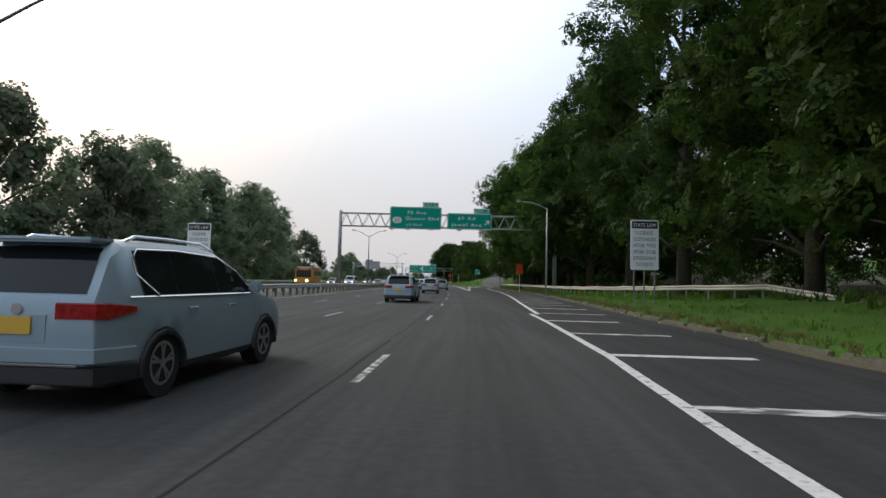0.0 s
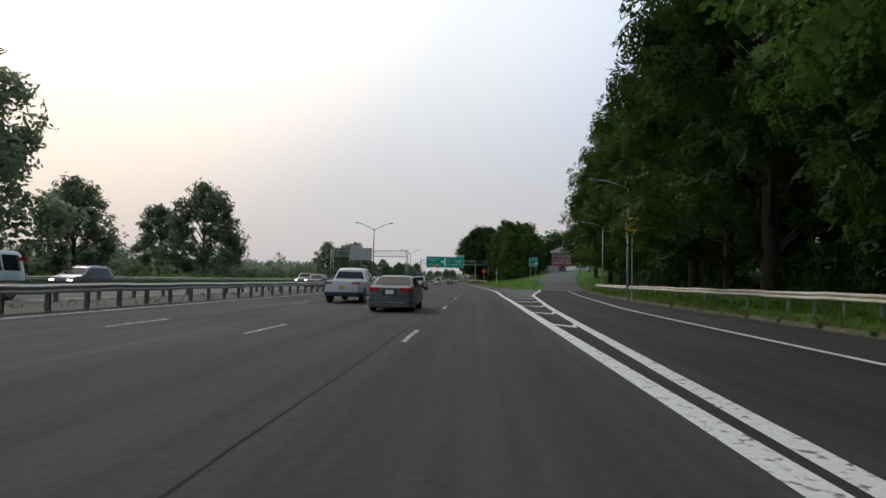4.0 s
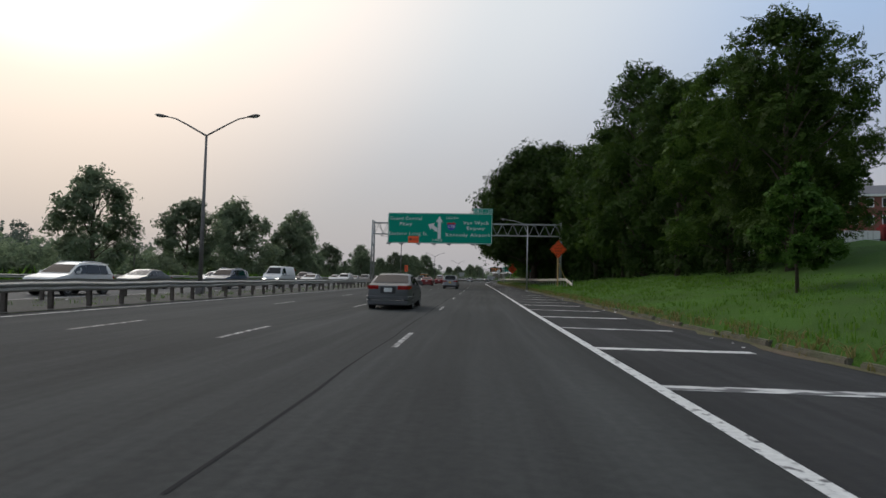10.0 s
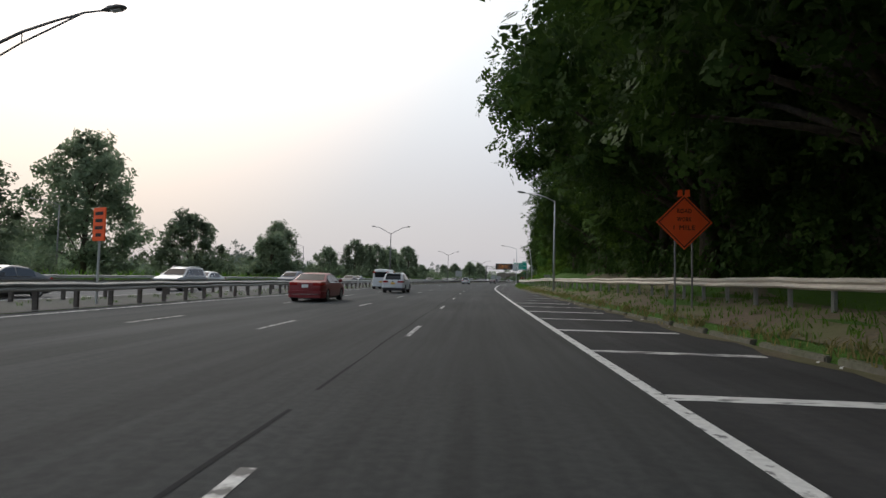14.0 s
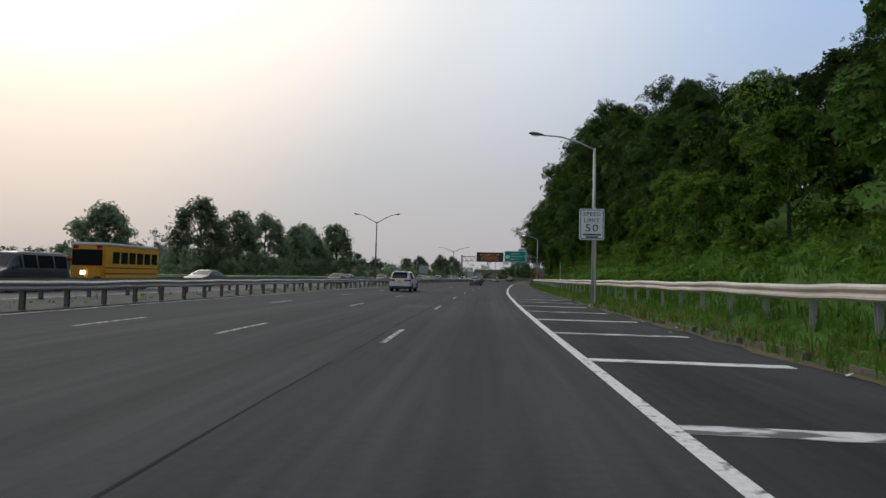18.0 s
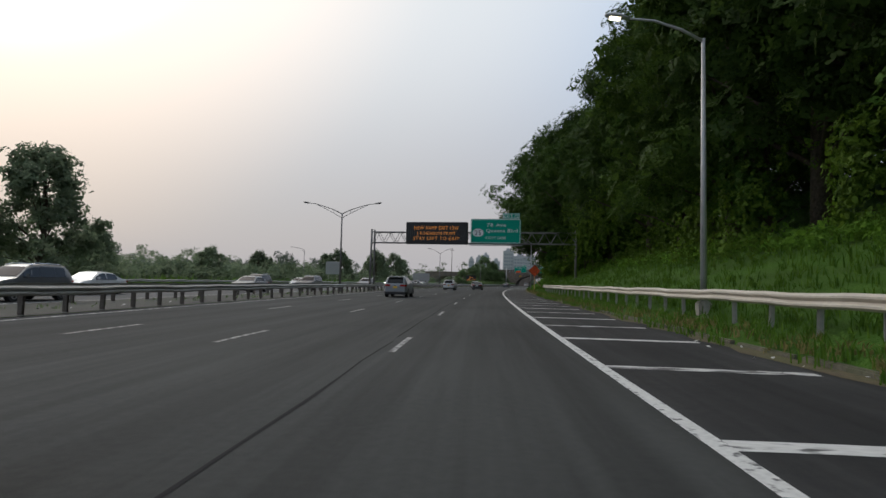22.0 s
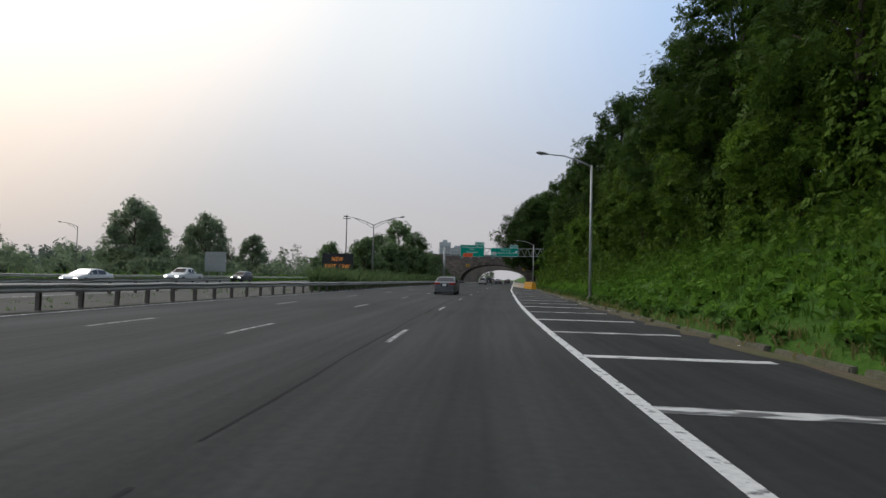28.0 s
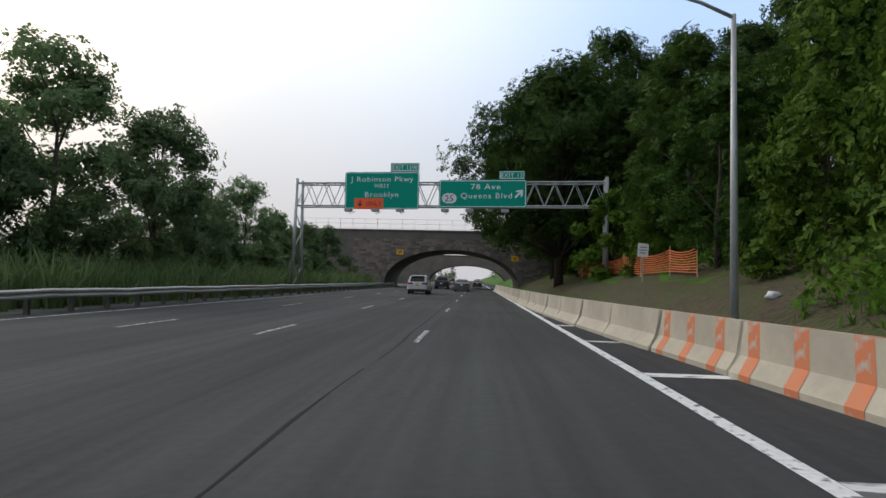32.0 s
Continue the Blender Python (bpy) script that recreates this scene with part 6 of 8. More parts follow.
def vehicle(shape, colour, label, lights=False, category="car"):
    """A car whose nose points along +y; wheels on z = 0."""
    g = SHAPES[shape]
    L, W, bl, wh = g["L"], g["W"] / 2, g["belt"], g["wheel"]
    rf, rt, ft, ff = g["glass"]
    col = PAINTS[colour]
    root = empty("pickup_truck" if shape == "pickup" else "van" if shape == "van" else "car", Matrix(), label, category, "vehicles on the parkway")

    def section(y):
        """Half width, belt height, top height, and the width of roof edge and crown at y."""
        e = max(0.0, min(1.0, (L / 2 - abs(y)) / 0.55))
        w = W * (0.84 + 0.16 * math.sin(e * math.pi / 2))
        t = lerp_line(y, g["top"])
        b = min(bl, t - 0.03)
        k = min(1.0, (t - b) / 0.5)
        w4 = 0.955 * w
        w5 = w4 - (0.2 * k) * w
        return w, b, t, w4, w5

    bm = bmesh.new()
    ys = sorted({round(y, 3) for y in [q[0] for q in g["top"]] + [a + wh * 1.2 * c for a in g["axles"] for c in (-1, -0.94, -0.75, -0.4, 0, 0.4, 0.75, 0.94, 1)] + [-0.6, 0.0]})
    rings = []
    for y in ys:
        w, b, t, w4, w5 = section(y)
        lo = g["sill"] + max(0, 0.16 - (L / 2 - abs(y)) * 0.5)
        for ax in g["axles"]:
            d = abs(y - ax) / (wh * 1.2)
            if d < 1:
                lo = max(lo, wh * 0.75 + wh * 1.2 * math.sqrt(max(0, 1 - d * d)) * 0.98)
        lo = min(lo, b - 0.1)
        h = t - b
        prof = [(w * 0.88, lo), (w * 0.985, lo + 0.05), (w, max(lo + 0.06, b * 0.62)), (w * 0.988, max(lo + 0.07, b * 0.86)), (w4, b), (w5, b + 0.86 * h), (w5 * 0.86, b + 0.97 * h), (w5 * 0.4, t)]
        rings.append([bm.verts.new((x, y, z)) for x, z in prof] + [bm.verts.new((-x, y, z)) for x, z in reversed(prof)])
    k = len(rings[0])
    for a, b in zip(rings, rings[1:]):
        for j in range(k):
            bm.faces.new((a[j], a[(j + 1) % k], b[(j + 1) % k], b[j]))
    bm.faces.new(rings[0])
    bm.faces.new(rings[-1][::-1])
    finish(bm, col, "body", root)
    part("underbody", box(-W * 0.84, W * 0.84, -L / 2 + 0.2, L / 2 - 0.2, g["sill"] - 0.07, bl * 0.8), TRIM, root)

    def side_pane(y0, y1, sx, name="side_window", mat=GLASS, off=0.007, lo=0.07, hi=0.8):
        bm = bmesh.new()
        rows = []
        for i in range(9):
            y = y0 + (y1 - y0) * i / 8
            w, b, t, w4, w5 = section(y)
            h = t - b
            col_ = []
            for v in (lo, 0.4, hi):
                x = w4 + (w5 - w4) * v / 0.86
                col_.append(bm.verts.new((sx * (x + off), y, b + v * h)))
            rows.append(col_)
        for a, b in zip(rows, rows[1:]):
            for j in range(2):
                bm.faces.new((a[j], b[j], b[j + 1], a[j + 1]))
        return finish(bm, mat, name, root)

    def wrap(name, mat, z0, z1, ahead, off, thick=0.03, inner=0.0, side=0):
        """A band round the tail: from the side, ahead of the corner, across the back to inner (or to the other side)."""
        line = [(section(y)[0] * 0.995, y) for y in (-L / 2 + ahead, -L / 2 + ahead * 0.6, -L / 2 + ahead * 0.3, -L / 2 + ahead * 0.12, -L / 2 + 0.01)]
        line += [(section(-L / 2)[0] * k, -L / 2) for k in (0.93, 0.75, 0.5)]
        line = [q for q in line if q[0] >= inner * W or q[1] > -L / 2]
        if side:
            line = [(side * x, y) for x, y in line] + [(side * inner * W, -L / 2)]
        else:
            line = line + [(-x, y) for x, y in reversed(line)]
        bm = bmesh.new()
        rings = []
        for i, (x, y) in enumerate(line):
            xa, ya = line[max(i - 1, 0)]
            xb, yb = line[min(i + 1, len(line) - 1)]
            d = Vector((yb - ya, -(xb - xa), 0)).normalized()
            if d.y > 0 or (abs(d.y) < 0.2 and d.x * x < 0):
                d = -d
            u = min(1.0, i / 2) if side else 1.0
            zm = (z0 + z1) / 2 + (0.02 if side else 0)
            lo_, hi_ = zm + (z0 - zm) * (0.35 + 0.65 * u), zm + (z1 - zm) * (0.5 + 0.5 * u)
            p = Vector((x, y, 0))
            rings.append([bm.verts.new(p + d * o + Vector((0, 0, z))) for o, z in ((off - thick, lo_), (off, lo_ + 0.01), (off, hi_ - 0.01), (off - thick, hi_))])
        for a, b in zip(rings, rings[1:]):
            for j in range(4):
                bm.faces.new((a[j], a[(j + 1) % 4], b[(j + 1) % 4], b[j]))
        bm.faces.new(rings[0])
        bm.faces.new(rings[-1][::-1])
        return finish(bm, mat, name, root)

    def alloy(ax, sx, xo, parent):
        """A five-spoke wheel face with its rim ring, over the dark tyre."""
        bm = bmesh.new()
        r = wh * 0.66
        for k in range(20):
            a0, a1 = 2 * math.pi * k / 20, 2 * math.pi * (k + 1) / 20
            bm.faces.new([bm.verts.new((xo, ax + q * math.cos(a), wh + q * math.sin(a))) for q, a in ((r, a0), (r, a1), (r * 0.86, a1), (r * 0.86, a0))])
        for k in range(5):
            a = 2 * math.pi * k / 5 + 0.3
            for e in (-0.22, 0.08):
                bm.faces.new([bm.verts.new((xo + sx * 0.003, ax + q * math.cos(g), wh + q * math.sin(g))) for q, g in ((r * 0.9, a + e), (r * 0.9, a + e + 0.16), (r * 0.2, a + 0.35), (r * 0.2, a - 0.35))])
        bm.faces.new([bm.verts.new((xo + sx * 0.006, ax + r * 0.24 * math.cos(0.7854 * k), wh + r * 0.24 * math.sin(0.7854 * k))) for k in range(8)])
        return part("rim", bm, RIM, parent)

    def screen(y0, y1, name, dy):
        bm = bmesh.new()
        rows = []
        for i in range(6):
            y = y0 + (y1 - y0) * i / 5
            w, b, t, w4, w5 = section(y)
            rows.append([bm.verts.new((u * w5 * 0.86, y + dy, (b + 0.97 * (t - b) if abs(u) == 1 else t) + 0.008)) for u in (-1, -0.46, 0.46, 1)])
        for a, b in zip(rows, rows[1:]):
            for j in range(3):
                bm.faces.new((a[j], a[j + 1], b[j + 1], b[j]))
        return finish(bm, GLASS, name, root)

    screen(ft + 0.06, ff - 0.06, "windscreen", 0.006)
    if shape == "van":
        part("rear_window", box(-W * 0.66, W * 0.66, -L / 2 - 0.01, -L / 2 + 0.02, 1.25, 1.85, 0.02), GLASS, root)
    else:
        screen(rf + 0.02, rt - 0.02, "rear_window", -0.006)
    for sx in (-1, 1):
        a, b = rt - 0.05, ft + (ff - ft) * 0.62
        if shape == "suv":
            cuts = ((a + 0.3, -1.09), (-1.075, -0.095), (-0.08, b))
        elif shape == "sedan":
            cuts = ((rt - 0.22, -0.22), (-0.15, b))
        elif shape == "van":
            cuts = ((0.55, b),) if colour == "white" else ((-2.3, -1.3), (-1.2, -0.1), (0.0, 0.9), (1.0, b))
        else:
            cuts = ((a + 0.14, -0.1), (0.0, b))
        for y0, y1 in cuts:
            side_pane(y0, y1, sx)
        if not lights:
            side_pane(cuts[0][0] - 0.03, cuts[-1][1] + 0.04, sx, "pillar_trim", TRIM, 0.004, 0.05, 0.82)
        if not lights and shape in ("suv", "sedan"):
            loop = []
            for y, v in ((cuts[-1][1] + 0.1, 0.06), (cuts[-1][1] - 0.25, 0.84), (0.1, 0.84), (-0.9, 0.84), (cuts[0][0] + 0.06, 0.84), (cuts[0][0] - 0.05, 0.7), (cuts[0][0] - 0.05, 0.4), (cuts[0][0] + 0.25, 0.05)):
                q = section(y)
                loop.append((sx * (q[3] + (q[4] - q[3]) * v / 0.86 + 0.008), y, q[1] + v * (q[2] - q[1])))
            part("window_trim", tube(loop, 0.011, 4), CHROME if shape == "suv" else TRIM, root)
            for y in (-0.95, 0.05):
                part("door_handle", tube([(sx * (section(y)[0] + 0.012), y, bl - 0.12), (sx * (section(y)[0] + 0.03), y + 0.1, bl - 0.115), (sx * (section(y)[0] + 0.012), y + 0.2, bl - 0.12)], 0.014, 5), col, root)
        w, bb, t, w4, w5 = section(ff - 0.4)
        part("mirror", box(*sorted((sx * (w4 + 0.02), sx * (w4 + 0.2))), ff - 0.46, ff - 0.34, bl + 0.04, bl + 0.19, 0.03), col, root)
        part("waist_trim", tube([(sx * (section(y)[3] + 0.006), y, section(y)[1] + 0.02) for y in (rt, -0.8, 0.0, ff - 0.35)], 0.012, 4), CHROME if colour in ("blue_grey", "silver", "red") else TRIM, root)
        zt = g["top"][1][1]
        if lights or shape in ("van", "pickup"):
            part("tail_lamp", box(*sorted((sx * W * 0.48, sx * W * 0.9)), -L / 2 - 0.012, -L / 2 + 0.3, zt - 0.18, zt - 0.02, 0.04), TAIL, root)
        else:
            wrap("tail_lamp", TAIL, zt - 0.14, zt + 0.02, 0.42, 0.012, 0.03, 0.42, sx)
            if shape == "suv":
                for ax in g["axles"]:
                    arc = [(sx * (section(ax)[0] + 0.0), ax + wh * 1.2 * math.cos(q), wh * 0.75 + wh * 1.18 * math.sin(q)) for q in [math.pi * k / 8 for k in range(9)]]
                    part("wheel_arch", tube(arc, 0.035, 5), TRIM, root)
        zn = lerp_line(L / 2 - 0.12, g["top"])
        part("head_lamp", box(*sorted((sx * W * 0.5, sx * W * 0.87)), L / 2 - 0.3, L / 2 + 0.012, zn - 0.2, zn - 0.06, 0.03), HEAD_ON if lights else HEAD, root)
        for ax in g["axles"]:
            x0, x1 = sorted((sx * (W - 0.25), sx * (W - 0.015)))
            t = finish(tube([(x0, ax, wh), (x1, ax, wh)], wh, 20), TYRE, "tyre", root)
            xo = sx * (W - 0.012)
            alloy(ax, sx, xo, t)
    wrap("bumper", TRIM if shape in ("suv", "pickup") else col, g["sill"] - 0.02, g["sill"] + 0.15, 0.45, 0.03, 0.06)
    if not lights and shape in ("suv", "sedan"):
        wrap("bumper_ledge", col, g["sill"] + 0.175, g["sill"] + 0.32, 0.42, 0.04, 0.05)
        part("plate_recess", box(-0.3, 0.3, -L / 2 - 0.006, -L / 2 + 0.02, 0.64, 0.9, 0.004), TRIM if colour in ("black", "grey") else col, root)
        part("bumper_strip", box(-W * 0.7, W * 0.7, -L / 2 - 0.04, -L / 2 - 0.02, g["sill"] + 0.15, g["sill"] + 0.172, 0.004), CHROME, root)
    part("front_bumper", box(-W * 0.84, W * 0.84, L / 2 - 0.3, L / 2 + 0.04, g["sill"], g["sill"] + 0.2, 0.05), TRIM, root)
    part("grille", box(-W * 0.42, W * 0.42, L / 2 - 0.1, L / 2 + 0.02, 0.45, g["top"][-1][1] - 0.02, 0.01), TRIM, root)
    zp = 0.72 if shape != "sedan" else 0.7
    part("number_plate", box(-0.16, 0.16, -L / 2 - 0.025, -L / 2 - 0.005, zp, zp + 0.16), PLATE_Y if colour in ("blue_grey", "white", "silver") else WHITE, root)
    if shape == "suv":
        for sx in (-1, 1):
            part("roof_rail", tube([(sx * W * 0.63, -1.72, 1.63), (sx * W * 0.63, -1.5, 1.705), (sx * W * 0.63, -0.9, 1.72), (sx * W * 0.63, -0.1, 1.715), (sx * W * 0.63, 0.25, 1.63)], 0.018, 6), CHROME, root)
        part("spoiler", box(-W * 0.64, W * 0.64, -2.2, -1.8, 1.595, 1.65, 0.026), col, root)
        if not lights:
            part("rear_wiper", tube([(0.0, -2.24, 1.17), (-0.34, -2.22, 1.2)], 0.014, 4), TRIM, root)
            part("badge", tube([(0, -L / 2 - 0.012, 0.95), (0, -L / 2 + 0.01, 0.95)], 0.055, 14), CHROME, root)
        part("cladding", box(-W * 0.97, W * 0.97, -0.98, 0.92, g["sill"] - 0.03, g["sill"] + 0.1, 0.02), TRIM, root)
    if shape == "pickup":
        part("bed", box(-W * 0.78, W * 0.78, -L / 2 + 0.15, -1.08, 1.0, 1.146), TRIM, root)
    return root


def bus():
    """A small yellow school bus, nose along +y."""
    col = PAINTS["yellow"]
    root = empty("school_bus", Matrix(), "small yellow school bus with a pale roof", "school bus", "vehicles on the parkway")
    part("body", box(-1.15, 1.15, -4.0, 2.0, 0.55, 2.75, 0.12), col, root)
    part("roof", box(-1.12, 1.12, -3.95, 1.95, 2.72, 2.95, 0.1), PAINTS["white"], root)
    part("bonnet", box(-0.95, 0.95, 1.9, 3.4, 0.55, 1.45, 0.15), col, root)
    part("windscreen", box(-1.0, 1.0, 1.98, 2.04, 1.5, 2.5, 0.02), GLASS, root)
    for sx in (-1, 1):
        for k in range(6):
            y = -3.7 + 0.85 * k
            part("window", box(*sorted((sx * 1.14, sx * 1.165)), y, y + 0.68, 1.65, 2.4), GLASS, root)
        for z in (1.0, 1.35):
            part("rub_rail", box(*sorted((sx * 1.14, sx * 1.17)), -3.95, 1.95, z, z + 0.06), TRIM, root)
        part("head_lamp", box(*sorted((sx * 0.6, sx * 0.88)), 3.32, 3.43, 0.95, 1.2, 0.03), HEAD_ON, root)
        part("warning_lamp", box(*sorted((sx * 0.6, sx * 0.95)), 1.97, 2.03, 2.55, 2.75, 0.02), TAIL, root)
        for y in (-2.4, 2.5):
            t = part("tyre", tube([(sx * 0.85, y, 0.42), (sx * 1.12, y, 0.42)], 0.42, 18), TYRE, root)
            part("rim", tube([(sx * 1.08, y, 0.42), (sx * 1.13, y, 0.42)], 0.24, 10), RIM, t)
    part("bumper", box(-1.0, 1.0, 3.35, 3.5, 0.45, 0.7, 0.03), TRIM, root)
    return root


FLEET = {}


def park(kind, colour, s, n, label, away=True, turn=0.0):
    """Set a vehicle at (s, n): its nose along the road, or against it."""
    m = stand(s, n, 0.006, turn + (0 if away else 180))
    key = (kind, colour, away)
    if key in FLEET:
        ob = copy_thing(FLEET[key], m)
        ob["label"] = label
        return ob
    ob = vehicle(kind, colour, label, not away, "pickup truck" if kind == "pickup" else "van" if kind == "van" else "car")
    ob.matrix_basis = m
    FLEET[key] = ob
    return ob


# with the camera's direction
park("suv", "blue_grey", 7.7, -4.2, "pale blue-grey SUV with red tail lamps and roof rails", turn=-2)
park("suv", "blue_grey", 38.2, -4.2, "pale blue-grey SUV with red tail lamps and roof rails", turn=-1)
park("suv", "blue_grey", 67.5, -3.5, "pale blue-grey SUV with red tail lamps and roof rails")
park("suv", "blue_grey", 95.5, -2.25, "pale blue-grey SUV with red tail lamps, between two lanes")
park("suv", "white", 103, -6.8, "white SUV with a dark rear window")
park("suv", "black", 17.0, -8.6, "dark SUV in a middle lane")
park("pickup", "white", 132, -6.9, "white pickup truck in a middle lane")
park("sedan", "grey", 124.6, -3.4, "grey saloon car in a middle lane")
for kind, colour, s, n in (("suv", "white", 174.8, -7.0), ("suv", "white", 249.3, -6.6), ("sedan", "grey", 274.2, -3.5), ("suv", "silver", 323.6, -3.5), ("sedan", "red", 348.0, -8.5),
                           ("sedan", "red", 378, -8.3), ("suv", "white", 398, -7.0), ("van", "white", 412, -10.5), ("suv", "white", 497.0, -7.2), ("sedan", "grey", 545.2, -3.7), ("suv", "silver", 593.2, -7.0),
                           ("suv", "white", 642, -7.1), ("sedan", "black", 655, -3.4), ("suv", "white", 690.4, -7.2), ("sedan", "grey", 739.0, -3.5), ("suv", "white", 841, -5.2)):
    park(kind, colour, s, n, "%s %s with red tail lamps among the lanes" % (colour, {"suv": "SUV", "sedan": "saloon car", "van": "van"}[kind]))
park("sedan", "grey", 858, -1.7, "grey saloon car before the stone arch")
park("pickup", "black", 874, -5.0, "dark pickup truck under the stone arch")
park("sedan", "black", 905, 0.2, "dark saloon car beyond the stone arch")
park("suv", "white", 918, -3.5, "white SUV beyond the stone arch")
park("suv", "grey", 935, 0.3, "grey SUV beyond the stone arch")
park("suv", "silver", 950, -6.5, "silver SUV beyond the stone arch")
park("suv", "red", 297, 34.0, "red SUV climbing the exit ramp", turn=-14).location.z = ground_z(297, 34) + 0.1
# towards the camera
rd = random.Random(12)
ONCOMING = [(82, -21, "bus", ""), (104, -24.5, "sedan", "white"), (122, -21, "van", "pale"), (140, -28, "suv", "grey"), (178, -21, "suv", "dark_blue"), (186, -24.6, "pickup", "grey"), (200, -21, "sedan", "white"),
            (222, -24.6, "suv", "silver"), (231, -21, "sedan", "grey"), (238.5, -21, "suv", "white"), (249, -24.6, "pickup", "black"), (262, -21, "sedan", "silver"), (270, -24.6, "suv", "grey"),
            (278, -21, "suv", "white"), (291, -24.6, "sedan", "grey"), (297, -21, "suv", "dark_blue"), (303, -24.6, "sedan", "white"), (310, -21, "van", "white"), (315, -28, "suv", "silver"),
            (322, -21, "sedan", "white"), (331, -24.6, "suv", "black"), (341, -21, "suv", "white"), (350, -24.6, "sedan", "white"), (358, -21, "suv", "grey"), (366, -24.6, "sedan", "silver"), (372, -21, "sedan", "grey"),
            (388, -21, "suv", "silver"), (399, -24.6, "sedan", "white"), (412, -21, "suv", "dark_blue"), (430, -24.6, "sedan", "pale"), (438, -21, "sedan", "grey"), (483, -24.6, "bus", ""), (466, -21, "sedan", "silver"),
            (476, -24.6, "van", "black"), (470.5, -28, "sedan", "silver"), (496, -24.6, "sedan", "grey"), (524, -21, "sedan", "black"), (541, -24.6, "sedan", "dark_blue"), (550, -21, "sedan", "grey"), 
            (570, -21, "suv", "grey"), (580, -24.6, "sedan", "white"), (596, -21, "sedan", "silver"), (606, -24.6, "suv", "black"), (613, -21, "suv", "grey"), (622, -24.6, "sedan", "grey"), (629, -28, "sedan", "white"), (641, -21, "suv", "silver"),
            (654, -24.6, "suv", "black"), (668, -22, "suv", "white"), (684, -26, "pickup", "grey"), (697, -24, "sedan", "silver"), (716, -26, "suv", "grey"), (738, -30, "sedan", "white"), (756, -30, "pickup", "white"), (782, -34, "suv", "grey")]
NAMES = {"sedan": "saloon car", "suv": "SUV", "van": "van", "pickup": "pickup truck"}
first_bus = None
for s, n, kind, colour in ONCOMING:
    n += opposite_right(s) + 18.6
    if kind == "bus":
        if first_bus is None:
            first_bus = bus()
            first_bus.matrix_basis = stand(s, n, 0.006, 180)
        else:
            copy_thing(first_bus, stand(s, n, 0.006, 180))
        continue
    park(kind, colour, s, n, "%s %s with lit headlamps on the opposite carriageway" % (colour.replace("_", " ").replace("pale", "pale blue"), NAMES[kind]), False, rd.uniform(-1, 1))

# ---- grass, weeds, reeds and vines ----
def tufts(name, spots, tall, mat, label, seed, blades=6, wide=0.017, category="grass", lean=0.35):
    """Upright blades at (x, y, z, size) spots, one object of kind stuff."""
    rng = np.random.default_rng(seed)
    p = np.repeat(np.array(spots), blades, 0)
    k = len(p)
    base = p[:, :3] + np.c_[rng.normal(0, 0.09, (k, 2)), np.zeros(k)]
    a = rng.random(k) * 2 * np.pi
    h = tall * p[:, 3] * (0.55 + 0.6 * rng.random(k))
    side = np.c_[np.cos(a), np.sin(a), np.zeros(k)] * wide * (0.7 + 0.6 * rng.random(k))[:, None]
    bend = rng.normal(0, lean, (k, 2)) * h[:, None]
    top = base + np.c_[bend, h]
    mid = base + np.c_[bend * 0.3, h * 0.55]
    lo = base - np.array([0, 0, 0.05])
    v = np.concatenate([np.stack([lo - side, lo + side, mid + side * 0.8, mid - side * 0.8], 1), np.stack([mid - side * 0.8, mid + side * 0.8, top + side * 0.1, top - side * 0.1], 1)])
    ob = put(name, quads_of(name, v, mat))
    return tagged(ob, label, category, kind="stuff")


def scatter(s0, s1, nf0, nf1, count, seed, lift=None, big=(0.7, 1.3)):
    rd = random.Random(seed)
    out = []
    for _ in range(count):
        s = rd.uniform(s0, s1)
        n = nf0(s) + (nf1(s) - nf0(s)) * rd.random()
        q = at(s, n, ground_z(s, n) if lift is None else lift)
        out.append((q.x, q.y, q.z, rd.uniform(*big)))
    return out


kerb0, kerb1 = (lambda s: curb_right(s) + 0.15), (lambda s: curb_right(s) + 1.3)
tufts("verge_grass", scatter(0, 196, kerb0, lambda s: curb_right(s) + 8, 3000, 1), 0.17, BLADE, "rough green verge grass along the kerb", 1)
tufts("verge_grass", scatter(204, 330, kerb0, lambda s: curb_right(s) + 9, 3600, 2), 0.15, BLADE, "lush green grass of the verge", 2)
tufts("verge_grass", scatter(330, 430, kerb0, lambda s: curb_right(s) + 4, 1200, 3), 0.2, BLADE, "patchy weeds on the bare verge", 3)
tufts("verge_grass", scatter(430, 640, kerb0, lambda s: curb_right(s) + 3.5, 3000, 4), 0.22, BLADE, "green grass below the guardrail", 4)
tufts("verge_grass", scatter(640, 790, kerb0, lambda s: curb_right(s) + 4.5, 2600, 5), 0.2, BLADE, "thick green verge plants along the kerb", 5, wide=0.02)
tufts("rail_grass", scatter(432, 612, lambda s: rail_b(s) - 0.9, lambda s: rail_b(s) + 1.0, 1900, 21), 0.3, BLADE, "long green grass round the guardrail posts", 21, blades=7, wide=0.018)
tufts("rail_grass", scatter(34, 196, lambda s: rail_a(s) - 0.6, lambda s: rail_a(s) + 0.9, 1300, 22), 0.36, BLADE, "long green grass round the guardrail posts", 22, blades=7, wide=0.018)
tufts("kerb_grass", scatter(0, 196, lambda s: curb_right(s) + 0.02, lambda s: curb_right(s) + 0.5, 1000, 23, big=(0.4, 1.2)), 0.2, STRAW, "dry straw-coloured grass leaning over the kerb", 23, lean=0.7)
tufts("kerb_grass", scatter(204, 795, lambda s: curb_right(s) - 0.02, lambda s: curb_right(s) + 0.5, 3600, 24, big=(0.4, 1.2)), 0.2, STRAW, "dry straw-coloured grass leaning over the kerb", 24, lean=0.7)
